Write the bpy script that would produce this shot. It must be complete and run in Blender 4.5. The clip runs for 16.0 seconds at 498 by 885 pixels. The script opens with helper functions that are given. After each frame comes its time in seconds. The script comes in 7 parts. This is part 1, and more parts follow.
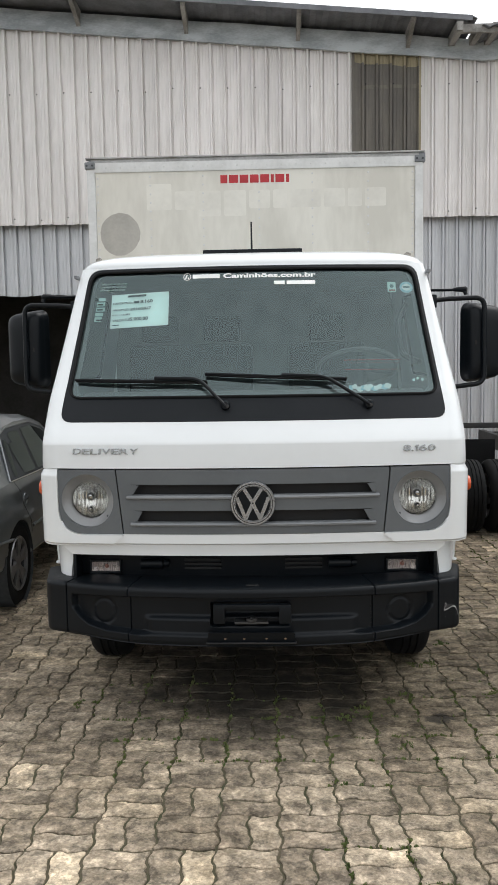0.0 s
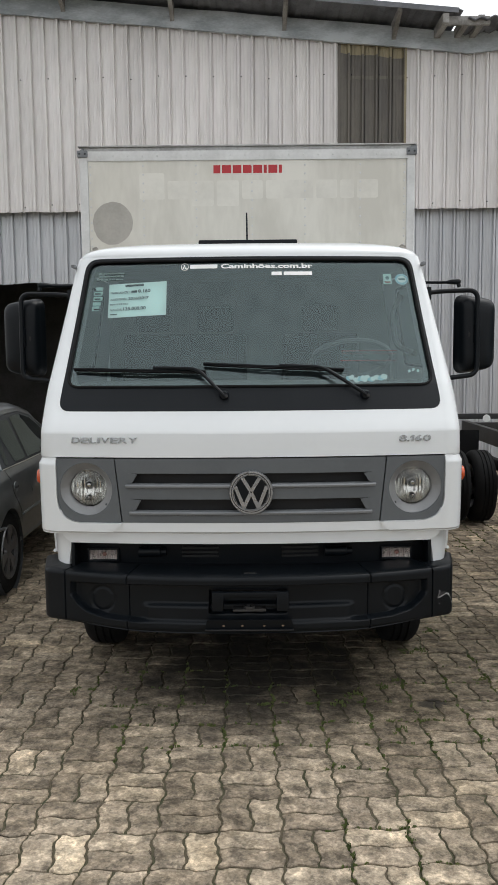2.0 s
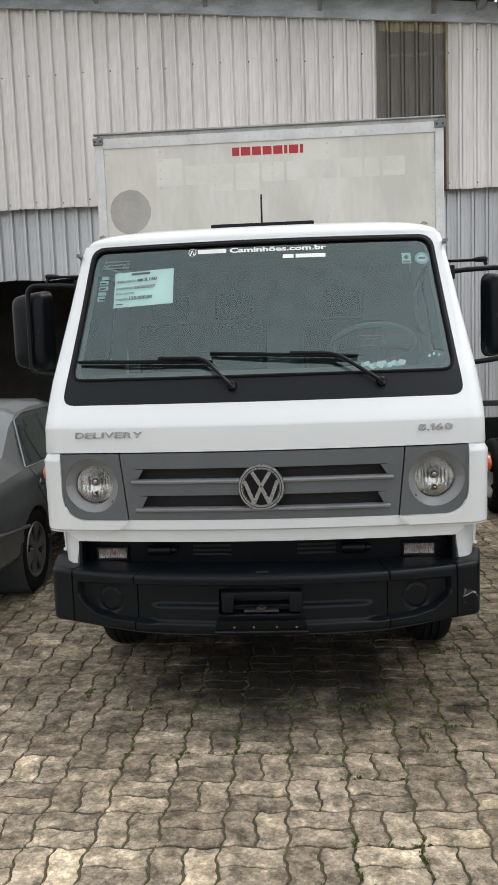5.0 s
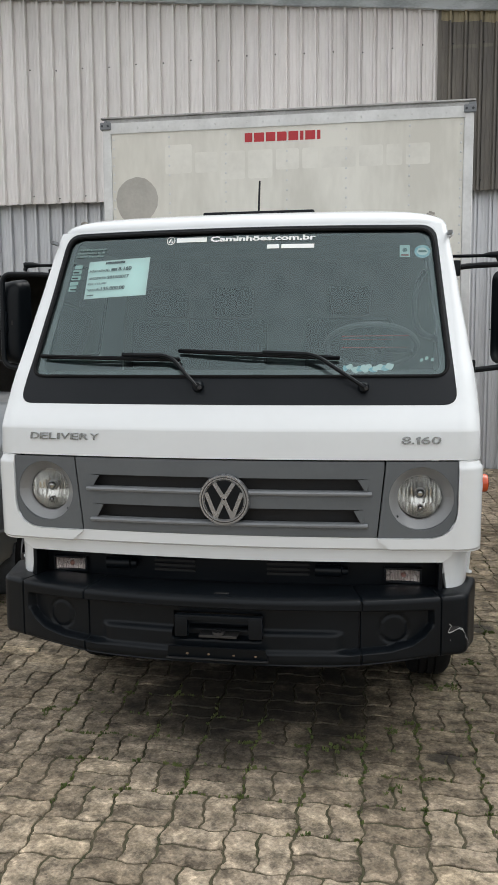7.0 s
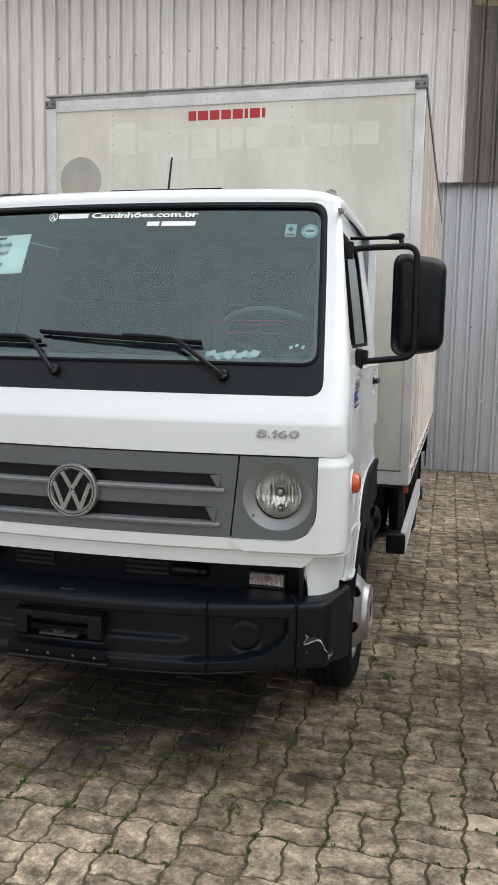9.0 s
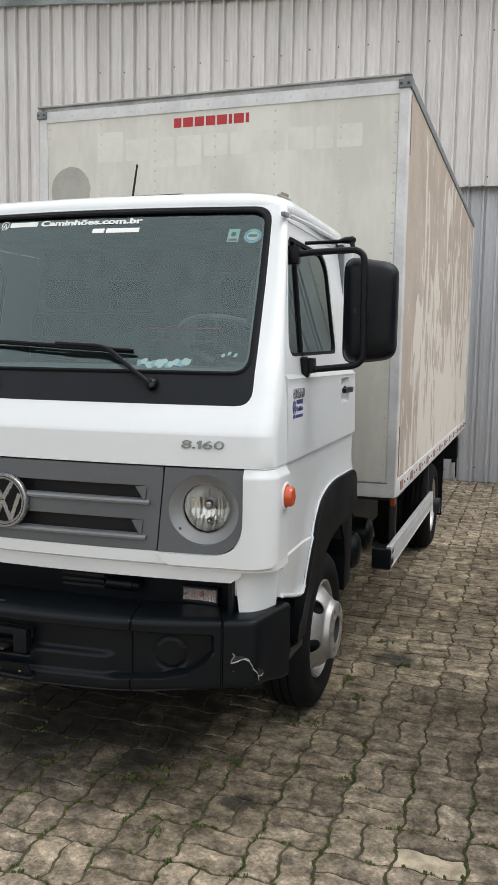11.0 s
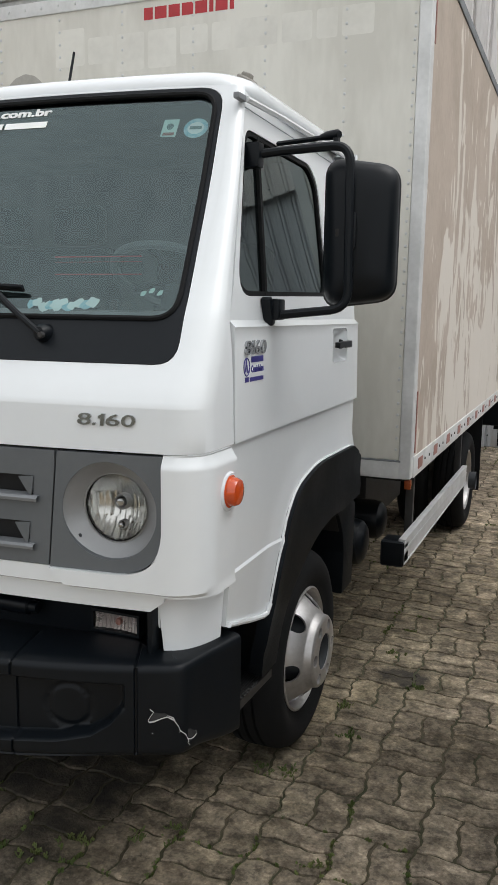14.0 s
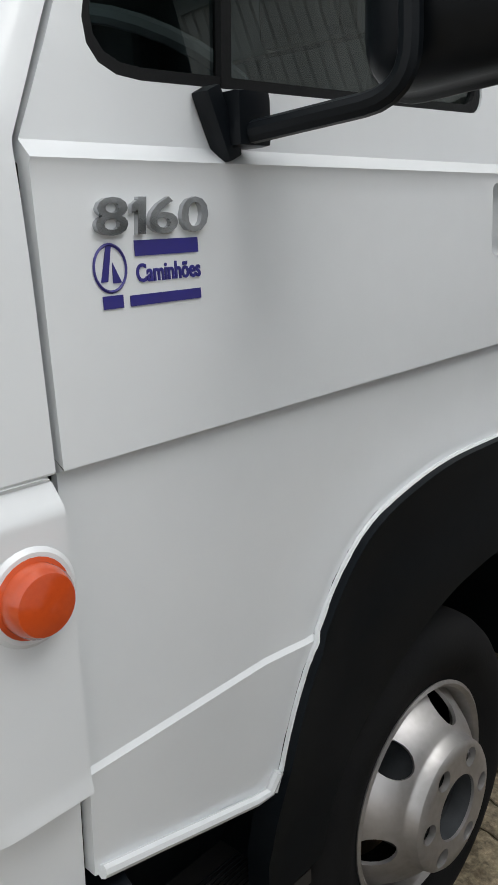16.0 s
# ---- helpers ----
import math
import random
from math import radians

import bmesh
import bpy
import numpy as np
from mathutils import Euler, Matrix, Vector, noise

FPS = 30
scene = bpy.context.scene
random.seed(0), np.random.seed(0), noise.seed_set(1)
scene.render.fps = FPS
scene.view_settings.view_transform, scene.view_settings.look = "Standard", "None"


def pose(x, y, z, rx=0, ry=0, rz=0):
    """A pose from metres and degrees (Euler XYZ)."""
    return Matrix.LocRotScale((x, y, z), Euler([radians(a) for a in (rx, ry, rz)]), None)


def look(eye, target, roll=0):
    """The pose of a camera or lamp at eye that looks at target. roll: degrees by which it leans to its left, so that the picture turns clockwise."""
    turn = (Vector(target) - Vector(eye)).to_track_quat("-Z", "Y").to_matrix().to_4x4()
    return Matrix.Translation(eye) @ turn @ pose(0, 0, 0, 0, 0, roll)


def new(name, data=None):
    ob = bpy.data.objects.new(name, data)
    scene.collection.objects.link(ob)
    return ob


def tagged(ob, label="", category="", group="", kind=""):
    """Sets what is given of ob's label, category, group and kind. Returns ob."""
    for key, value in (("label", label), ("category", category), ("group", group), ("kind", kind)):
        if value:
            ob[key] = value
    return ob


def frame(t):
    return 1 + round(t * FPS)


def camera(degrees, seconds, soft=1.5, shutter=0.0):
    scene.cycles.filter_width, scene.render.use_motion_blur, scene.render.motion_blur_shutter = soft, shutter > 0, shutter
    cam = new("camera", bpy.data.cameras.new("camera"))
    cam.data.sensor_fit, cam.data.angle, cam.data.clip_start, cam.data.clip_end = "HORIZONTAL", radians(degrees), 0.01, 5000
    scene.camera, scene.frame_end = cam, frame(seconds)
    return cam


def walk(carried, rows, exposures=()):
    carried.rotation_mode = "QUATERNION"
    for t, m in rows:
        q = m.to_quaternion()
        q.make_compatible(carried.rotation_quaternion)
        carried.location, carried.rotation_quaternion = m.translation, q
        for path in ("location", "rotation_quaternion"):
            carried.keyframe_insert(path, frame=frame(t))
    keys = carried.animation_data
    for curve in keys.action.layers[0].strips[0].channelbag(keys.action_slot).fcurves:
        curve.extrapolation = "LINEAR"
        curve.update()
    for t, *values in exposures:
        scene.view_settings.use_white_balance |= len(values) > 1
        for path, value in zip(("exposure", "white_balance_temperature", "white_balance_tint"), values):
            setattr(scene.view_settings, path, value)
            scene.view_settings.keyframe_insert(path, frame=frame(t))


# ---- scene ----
cam = camera(33.9, 16.0)
PATH = [
    (0, (0.088, 0.202, 1.773), (0.029, 2.193, 1.586), -0.9),
    (0.5, (0.06, 0.16, 1.774), (-0.006, 2.151, 1.6), -2.0),
    (1, (-0.018, 0.155, 1.78), (-0.029, 2.146, 1.598), -1.8),
    (1.5, (-0.011, 0.163, 1.783), (-0.014, 2.153, 1.58), -0.9),
    (2, (-0.009, 0.161, 1.776), (-0.015, 2.15, 1.564), -0.5),
    (2.5, (-0.007, 0.16, 1.771), (-0.018, 2.149, 1.556), -0.7),
    (3, (0.01, 0.167, 1.781), (-0.015, 2.154, 1.554), -1.0),
    (3.5, (0.026, 0.177, 1.789), (-0.012, 2.163, 1.555), -1.3),
    (4, (0.043, 0.183, 1.774), (-0.014, 2.17, 1.554), -1.2),
    (4.5, (0.109, 0.213, 1.76), (0.012, 2.198, 1.535), -1.5),
    (4.7, (0.146, 0.271, 1.757), (0.032, 2.254, 1.526), -1.8),
    (6.8, (0.594, 0.726, 1.749), (0.279, 2.689, 1.526), -0.2),
    (7, (0.622, 0.772, 1.736), (0.308, 2.734, 1.511), -0.3),
    (7.5, (0.733, 0.929, 1.73), (0.43, 2.89, 1.479), -0.3),
    (8, (0.961, 0.992, 1.692), (0.61, 2.943, 1.426), 0.1),
    (8.5, (1.23, 1.018, 1.701), (0.799, 2.954, 1.446), 0.5),
    (9, (1.425, 1.166, 1.691), (0.944, 3.094, 1.457), 1.2),
    (9.2, (1.465, 1.217, 1.663), (0.978, 3.146, 1.458), 1.6),
    (11.3, (1.926, 1.432, 1.702), (1.272, 3.309, 1.478), 0.9),
    (11.5, (1.92, 1.446, 1.703), (1.284, 3.327, 1.46), 1.1),
    (12, (1.909, 1.467, 1.695), (1.341, 3.363, 1.407), 1.7),
    (12.5, (1.853, 1.519, 1.695), (1.346, 3.428, 1.379), 1.2),
    (13, (1.874, 1.698, 1.669), (1.316, 3.598, 1.389), 0.1),
    (13.5, (1.938, 2.026, 1.671), (1.222, 3.877, 1.423), 0.7),
    (14, (1.919, 2.364, 1.647), (1.17, 4.192, 1.33), 1.0),
    (14.5, (1.908, 2.742, 1.597), (1.125, 4.532, 1.172), 0.1),
    (15, (1.886, 3.223, 1.558), (0.918, 4.882, 0.999), 0.1),
    (15.5, (1.792, 3.581, 1.564), (0.668, 5.143, 1.019), -0.4),
    (16, (1.76, 3.938, 1.535), (0.429, 5.336, 1.014), -2.2),
]
walk(cam, [(t, look(eye, target, roll)) for t, eye, target, roll in PATH],
     exposures=[(0.0, 0.19), (0.5, 0.35), (1.5, 0.25), (2.0, -0.05), (2.5, -0.03), (3.5, 0.11), (4.5, 0.15), (7.0, 0.1), (7.5, 0.0), (8.0, 0.1), (9.0, 0.2), (11.5, 0.18), (12.0, 0.28), (12.5, 0.48), (13.0, 0.48), (13.4, 0.02), (14.0, 0.04), (14.4, 0.37), (15.0, 0.44), (15.5, 0.55), (16.0, 0.0)])

# ---- light ----
world = bpy.data.worlds.new("overcast_sky")
scene.world = world
world.use_nodes = True
wn, wl = world.node_tree.nodes, world.node_tree.links
SUN_EL, SUN_AZ = radians(60), radians(72)
sky = wn.new("ShaderNodeTexSky")
sky.sky_type = "NISHITA"
sky.sun_disc = False
sky.sun_elevation, sky.sun_rotation = SUN_EL, SUN_AZ
sky.air_density, sky.dust_density, sky.ozone_density = 1.0, 6.0, 1.0
grey = wn.new("ShaderNodeHueSaturation")
grey.inputs["Saturation"].default_value = 0.12
wl.new(sky.outputs["Color"], grey.inputs["Color"])
cloud = wn.new("ShaderNodeMix")
cloud.data_type = "RGBA"
cloud.inputs["Factor"].default_value = 0.6
cloud.inputs["B"].default_value = (10.6, 10.9, 11.2, 1)
wl.new(grey.outputs["Color"], cloud.inputs["A"])
wl.new(cloud.outputs["Result"], wn["Background"].inputs["Color"])
wn["Background"].inputs["Strength"].default_value = 0.140

sun = new("sun", bpy.data.lights.new("sun", "SUN"))
sun.data.energy, sun.data.angle, sun.data.color = 0.9, radians(36), (1.0, 0.985, 0.965)
sun.matrix_world = look((1.4 + 5.5, 6 + 1.8, 10), (1.4, 6, 0))

# ---- materials ----


def mat(name, c1, c2=None, rough=0.5, metal=0.0, scale=6.0, bump=0.0, bscale=60.0, coat=0.0,
        stretch=(1, 1, 1), rvar=0.12, island=0.0, spec=0.5):
    """Two-colour noise at two scales, with a matching roughness and a fine bump."""
    m = bpy.data.materials.new(name)
    m.use_nodes = True
    n, l = m.node_tree.nodes, m.node_tree.links
    p = n["Principled BSDF"]
    c2 = c2 or tuple(v * 0.85 for v in c1)
    tc = n.new("ShaderNodeTexCoord")
    mp = n.new("ShaderNodeMapping")
    mp.inputs["Scale"].default_value = stretch
    l.new(tc.outputs["Object"], mp.inputs["Vector"])
    a = n.new("ShaderNodeTexNoise")
    a.inputs["Scale"].default_value, a.inputs["Detail"].default_value = scale, 6
    b = n.new("ShaderNodeTexNoise")
    b.inputs["Scale"].default_value, b.inputs["Detail"].default_value = scale * 9, 4
    l.new(mp.outputs[0], a.inputs["Vector"]), l.new(mp.outputs[0], b.inputs["Vector"])
    mx = n.new("ShaderNodeMath")
    mx.operation = "MULTIPLY_ADD"
    mx.inputs[1].default_value, mx.inputs[2].default_value = 0.35, -0.17
    l.new(b.outputs["Fac"], mx.inputs[0])
    ad = n.new("ShaderNodeMath")
    l.new(a.outputs["Fac"], ad.inputs[0]), l.new(mx.outputs[0], ad.inputs[1])
    ramp = n.new("ShaderNodeValToRGB")
    ramp.color_ramp.elements[0].position, ramp.color_ramp.elements[1].position = 0.36, 0.66
    ramp.color_ramp.elements[0].color, ramp.color_ramp.elements[1].color = (*c1, 1), (*c2, 1)
    l.new(ad.outputs[0], ramp.inputs["Fac"])
    l.new(ramp.outputs["Color"], p.inputs["Base Color"])
    mr = n.new("ShaderNodeMapRange")
    mr.inputs["To Min"].default_value, mr.inputs["To Max"].default_value = max(rough - rvar, 0.02), min(rough + rvar, 1)
    l.new(ad.outputs[0], mr.inputs["Value"])
    l.new(mr.outputs[0], p.inputs["Roughness"])
    p.inputs["Metallic"].default_value, p.inputs["Coat Weight"].default_value = metal, coat
    p.inputs["Specular IOR Level"].default_value = spec
    if bump:
        bn = n.new("ShaderNodeTexNoise")
        bn.inputs["Scale"].default_value, bn.inputs["Detail"].default_value = bscale, 5
        l.new(mp.outputs[0], bn.inputs["Vector"])
        bp = n.new("ShaderNodeBump")
        bp.inputs["Strength"].default_value, bp.inputs["Distance"].default_value = bump, 0.004
        l.new(bn.outputs["Fac"], bp.inputs["Height"])
        l.new(bp.outputs["Normal"], p.inputs["Normal"])
    return m


def glass(name, tint, ior=1.45, rough=0.0, gloss=(0.88, 1.0, 1.0, 1)):
    m = bpy.data.materials.new(name)
    m.use_nodes = True
    n, l = m.node_tree.nodes, m.node_tree.links
    n.remove(n["Principled BSDF"])
    t, g, f, x = (n.new("ShaderNode" + k) for k in ("BsdfTransparent", "BsdfGlossy", "Fresnel", "MixShader"))
    t.inputs["Color"].default_value = (*tint, 1)
    g.inputs["Roughness"].default_value = rough
    g.inputs["Color"].default_value = gloss
    f.inputs["IOR"].default_value = ior
    l.new(f.outputs[0], x.inputs[0]), l.new(t.outputs[0], x.inputs[1]), l.new(g.outputs[0], x.inputs[2])
    l.new(x.outputs[0], n["Material Output"].inputs["Surface"])
    return m


WHITE = mat("white_paint", (0.705, 0.73, 0.745), (0.685, 0.71, 0.725), 0.25, scale=2.5, coat=0.4, rvar=0.02)
GREY = mat("grey_plastic", (0.104, 0.114, 0.122), (0.092, 0.101, 0.109), 0.45, scale=5, bump=0.05, bscale=700)
BOWL = mat("silver_grey_bowl", (0.27, 0.275, 0.28), (0.245, 0.25, 0.255), 0.36, metal=0.3, scale=5)
LIPM = mat("light_grey_plastic", (0.185, 0.195, 0.205), (0.165, 0.175, 0.185), 0.42, scale=5)
MATT = mat("matt_black_plastic", (0.0040, 0.0058, 0.0080), (0.0055, 0.0074, 0.0095), 0.46, scale=4, bump=0.08, bscale=500, spec=0.10)
WORN = mat("rubbed_plastic", (0.022, 0.023, 0.024), (0.012, 0.013, 0.014), 0.7, scale=60)
BLACK = mat("black_plastic", (0.0030, 0.0046, 0.0066), (0.0044, 0.0062, 0.0084), 0.38, scale=4, bump=0.05, bscale=500, spec=0.20)
COWL = mat("satin_black_cowl", (0.0075, 0.0095, 0.012), (0.006, 0.008, 0.0105), 0.42, scale=4, bump=0.03, bscale=500, spec=0.20)
RUBBER = mat("rubber", (0.0055, 0.0060, 0.0068), (0.0095, 0.0098, 0.0102), 0.80, scale=7, bump=0.2, bscale=150, spec=0.17)
DARK = mat("dark_underside", (0.009, 0.009, 0.010), (0.016, 0.015, 0.014), 0.75, scale=6, bump=0.2, bscale=60)
FRAME = mat("chassis_black", (0.018, 0.019, 0.021), (0.03, 0.028, 0.026), 0.55, scale=5, bump=0.15, bscale=90)
CHROME = mat("chrome", (0.50, 0.51, 0.52), (0.40, 0.41, 0.42), 0.10, metal=1.0, scale=12, rvar=0.05)
REFL = mat("lamp_reflector", (0.72, 0.72, 0.70), (0.62, 0.62, 0.60), 0.24, metal=1.0, scale=20, rvar=0.05)
SILVER = mat("silver_badge", (0.42, 0.43, 0.45), (0.36, 0.37, 0.39), 0.28, metal=0.85, scale=10)
WHEEL = mat("silver_wheel_paint", (0.55, 0.54, 0.54), (0.43, 0.42, 0.41), 0.42, metal=0.8, scale=7, rvar=0.12, bump=0.05)
RUST = mat("rusty_brake_drum", (0.16, 0.11, 0.07), (0.07, 0.05, 0.035), 0.8, scale=12, bump=0.3)
ALU = mat("aluminium", (0.68, 0.69, 0.70), (0.60, 0.61, 0.62), 0.42, metal=0.45, scale=9, bump=0.06, bscale=90)
PALE = mat("dull_pale_aluminium", (0.68, 0.68, 0.67), (0.56, 0.56, 0.55), 0.5, metal=0.15, scale=5, bump=0.06, bscale=90)
ORANGE = mat("orange_lens", (0.56, 0.075, 0.014), (0.48, 0.06, 0.012), 0.2, scale=20, coat=0.6)
AMBER = mat("dull_amber_lens", (0.36, 0.075, 0.012), (0.26, 0.05, 0.01), 0.3, scale=30)
RED = mat("red_vinyl", (0.46, 0.022, 0.03), (0.38, 0.02, 0.025), 0.45, scale=12)
COVER = mat("weathered_edge_strip", (0.50, 0.50, 0.49), (0.30, 0.30, 0.29), 0.5, metal=0.2, scale=7)
FADED = mat("faded_red_strip", (0.34, 0.14, 0.115), (0.28, 0.15, 0.12), 0.55, scale=14)
PINKISH = mat("fog_lamp_insert", (0.58, 0.53, 0.51), (0.42, 0.36, 0.35), 0.28, metal=0.6, scale=30)
BLUE = mat("dark_blue_vinyl", (0.025, 0.022, 0.20), (0.03, 0.025, 0.17), 0.45, scale=12)
WVINYL = mat("white_vinyl", (0.82, 0.83, 0.82), (0.74, 0.76, 0.75), 0.5, scale=14)
PAPER = mat("pale_green_paper", (0.95, 0.98, 0.95), (0.91, 0.95, 0.92), 0.75, scale=9)
STICK = mat("green_white_sticker", (0.58, 0.72, 0.68), (0.46, 0.63, 0.60), 0.6, scale=30)
STICKB = mat("blue_round_sticker", (0.24, 0.50, 0.60), (0.50, 0.66, 0.70), 0.5, scale=60)
OLDINK = mat("faded_dark_print", (0.10, 0.16, 0.155), (0.17, 0.25, 0.24), 0.6, scale=60)
INK = mat("ink", (0.03, 0.035, 0.04), (0.05, 0.055, 0.06), 0.7, scale=30)
LUMP = mat("dirty_tan_rubber", (0.26, 0.245, 0.215), (0.17, 0.16, 0.14), 0.7, scale=20)
TRIM = mat("grey_cab_trim", (0.20, 0.21, 0.22), (0.16, 0.17, 0.18), 0.7, scale=9, bump=0.15, bscale=250)
SEAT = mat("dark_seat_cloth", (0.06, 0.062, 0.066), (0.045, 0.046, 0.05), 0.9, scale=14, bump=0.3, bscale=300)
CLOTH = mat("faded_red_cloth", (0.55, 0.09, 0.10), (0.42, 0.07, 0.08), 0.9, scale=10)
BOXW = mat("weathered_white_panel", (0.70, 0.68, 0.615), (0.585, 0.565, 0.505), 0.5, scale=1.5, stretch=(2, 1, 0.55), bump=0.06, bscale=30)
GHOST = mat("faded_pale_lettering", (0.715, 0.696, 0.634), (0.62, 0.601, 0.543), 0.5, scale=3)
PATCHM = mat("bare_grey_patch", (0.35, 0.335, 0.30), (0.43, 0.41, 0.37), 0.6, scale=6)
WALLU = mat("painted_sheet", (0.83, 0.80, 0.785), (0.68, 0.655, 0.64), 0.5, metal=0.1, scale=0.9, stretch=(2.2, 1, 0.35), bump=0.05, bscale=40)
WALLL = mat("galvanised_sheet", (0.58, 0.59, 0.61), (0.49, 0.50, 0.52), 0.42, metal=0.25, scale=1.2, stretch=(2.2, 1, 0.3), bump=0.05, bscale=40)
OLDRES = mat("yellowed_fibreglass", (0.34, 0.29, 0.18), (0.24, 0.205, 0.13), 0.5, scale=6, stretch=(2, 1, 0.6))
FIBREL = mat("dusty_fibreglass", (0.18, 0.165, 0.135), (0.13, 0.118, 0.10), 0.6, scale=8)
FIBRE = mat("dirty_fibreglass", (0.105, 0.095, 0.083), (0.155, 0.14, 0.118), 0.5, scale=2.5, stretch=(2, 1, 0.4), bump=0.1)
BEAM = mat("pale_blue_flashing", (0.55, 0.59, 0.62), (0.33, 0.36, 0.385), 0.55, metal=0.1, scale=2.2, stretch=(1, 1, 2.5), bump=0.08)
ROOFM = mat("old_roof_sheet", (0.19, 0.195, 0.215), (0.12, 0.125, 0.14), 0.7, scale=3, bump=0.2)
WOOD = mat("weathered_timber", (0.38, 0.37, 0.355), (0.20, 0.19, 0.18), 0.8, scale=6, stretch=(1, 0.2, 1), bump=0.3)
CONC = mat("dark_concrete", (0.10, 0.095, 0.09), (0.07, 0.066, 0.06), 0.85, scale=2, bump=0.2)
CARP = mat("grey_car_paint", (0.165, 0.178, 0.186), (0.145, 0.158, 0.165), 0.3, metal=0.55, scale=5, coat=0.6, rvar=0.05)
HUBCAP = mat("dull_grey_wheel", (0.20, 0.20, 0.205), (0.14, 0.14, 0.145), 0.38, metal=0.6, scale=9)
SOIL = mat("joint_soil", (0.040, 0.043, 0.018), (0.088, 0.072, 0.046), 0.95, scale=5, bump=0.6, bscale=60)
LEAF = mat("joint_weeds", (0.065, 0.10, 0.02), (0.13, 0.15, 0.045), 0.75, scale=9)
SCUFF = mat("scratched_plastic", (0.55, 0.55, 0.54), (0.3, 0.3, 0.3), 0.7, scale=50)
GLASS = glass("tinted_windscreen", (0.72, 0.84, 0.83), 1.92, 0.0, (0.80, 0.99, 1.0, 1))
SGLASS = glass("tinted_side_glass", (0.36, 0.43, 0.42), 1.62)
LENS = glass("clear_lens", (0.97, 0.97, 0.96), 1.42, 0.0, (1, 1, 1, 1))
DGLASS = glass("dark_car_glass", (0.10, 0.11, 0.12), 1.42)
MIRROR = mat("mirror_glass", (0.85, 0.86, 0.87), (0.85, 0.86, 0.87), 0.03, metal=1.0, rvar=0.01)


def side_paint():
    """Tan panel whose film has peeled in upright streaks and strips."""
    m = mat("peeling_tan_panel", (0.46, 0.385, 0.32), (0.39, 0.325, 0.265), 0.6, scale=3, bump=0.1, bscale=40)
    n, l = m.node_tree.nodes, m.node_tree.links
    p = n["Principled BSDF"]
    geo = n.new("ShaderNodeNewGeometry")
    sep = n.new("ShaderNodeSeparateXYZ")
    l.new(geo.outputs["Position"], sep.inputs[0])
    # more of the film is gone below than at the top
    gone = n.new("ShaderNodeMapRange")
    gone.inputs["From Min"].default_value, gone.inputs["From Max"].default_value = 1.3, 3.1
    gone.inputs["To Min"].default_value, gone.inputs["To Max"].default_value = 0.078, -0.078
    l.new(sep.outputs["Z"], gone.inputs["Value"])
    hold = n.new("ShaderNodeMapRange")
    hold.inputs["From Min"].default_value, hold.inputs["From Max"].default_value = 6.4, 7.5
    hold.inputs["To Min"].default_value, hold.inputs["To Max"].default_value = -0.085, 0.01
    l.new(sep.outputs["Y"], hold.inputs["Value"])
    both = n.new("ShaderNodeMath")
    both.operation = "ADD"
    l.new(gone.outputs[0], both.inputs[0]), l.new(hold.outputs[0], both.inputs[1])
    masks = []
    for (sy, sz), tilt, size, detail, swirl, edge in (((1.0, 0.50), 12, 2.6, 5, 1.4, 0.515), ((1.0, 0.22), -5, 6.5, 3, 0.8, 0.60), ((1.0, 0.30), 24, 11.0, 2, 0.5, 0.635), ((1.0, 0.26), -20, 13.0, 2, 0.5, 0.645)):
        mp = n.new("ShaderNodeMapping")
        mp.inputs["Scale"].default_value, mp.inputs["Rotation"].default_value = (1, sy, sz), (radians(tilt), 0, 0)
        l.new(geo.outputs["Position"], mp.inputs["Vector"])
        a = n.new("ShaderNodeTexNoise")
        a.inputs["Scale"].default_value, a.inputs["Detail"].default_value, a.inputs["Distortion"].default_value = size, detail, swirl
        l.new(mp.outputs[0], a.inputs["Vector"])
        ad = n.new("ShaderNodeMath")
        ad.operation = "ADD"
        l.new(a.outputs["Fac"], ad.inputs[0]), l.new(both.outputs[0], ad.inputs[1])
        r = n.new("ShaderNodeValToRGB")
        r.color_ramp.elements[0].position, r.color_ramp.elements[1].position = edge, edge + 0.03
        r.color_ramp.elements[1].color = (0.85, 0.85, 0.85, 1)
        l.new(ad.outputs[0], r.inputs["Fac"])
        masks.append(r.outputs["Color"])
    peel = masks[0]
    for q in masks[1:]:
        mx = n.new("ShaderNodeMath")
        mx.operation = "MAXIMUM"
        l.new(peel, mx.inputs[0]), l.new(q, mx.inputs[1])
        peel = mx.outputs[0]
    mix = n.new("ShaderNodeMix")
    mix.data_type = "RGBA"
    src = p.inputs["Base Color"].links[0].from_socket
    l.new(peel, mix.inputs["Factor"]), l.new(src, mix.inputs["A"])
    mix.inputs["B"].default_value = (0.69, 0.645, 0.58, 1)
    l.new(mix.outputs["Result"], p.inputs["Base Color"])
    return m


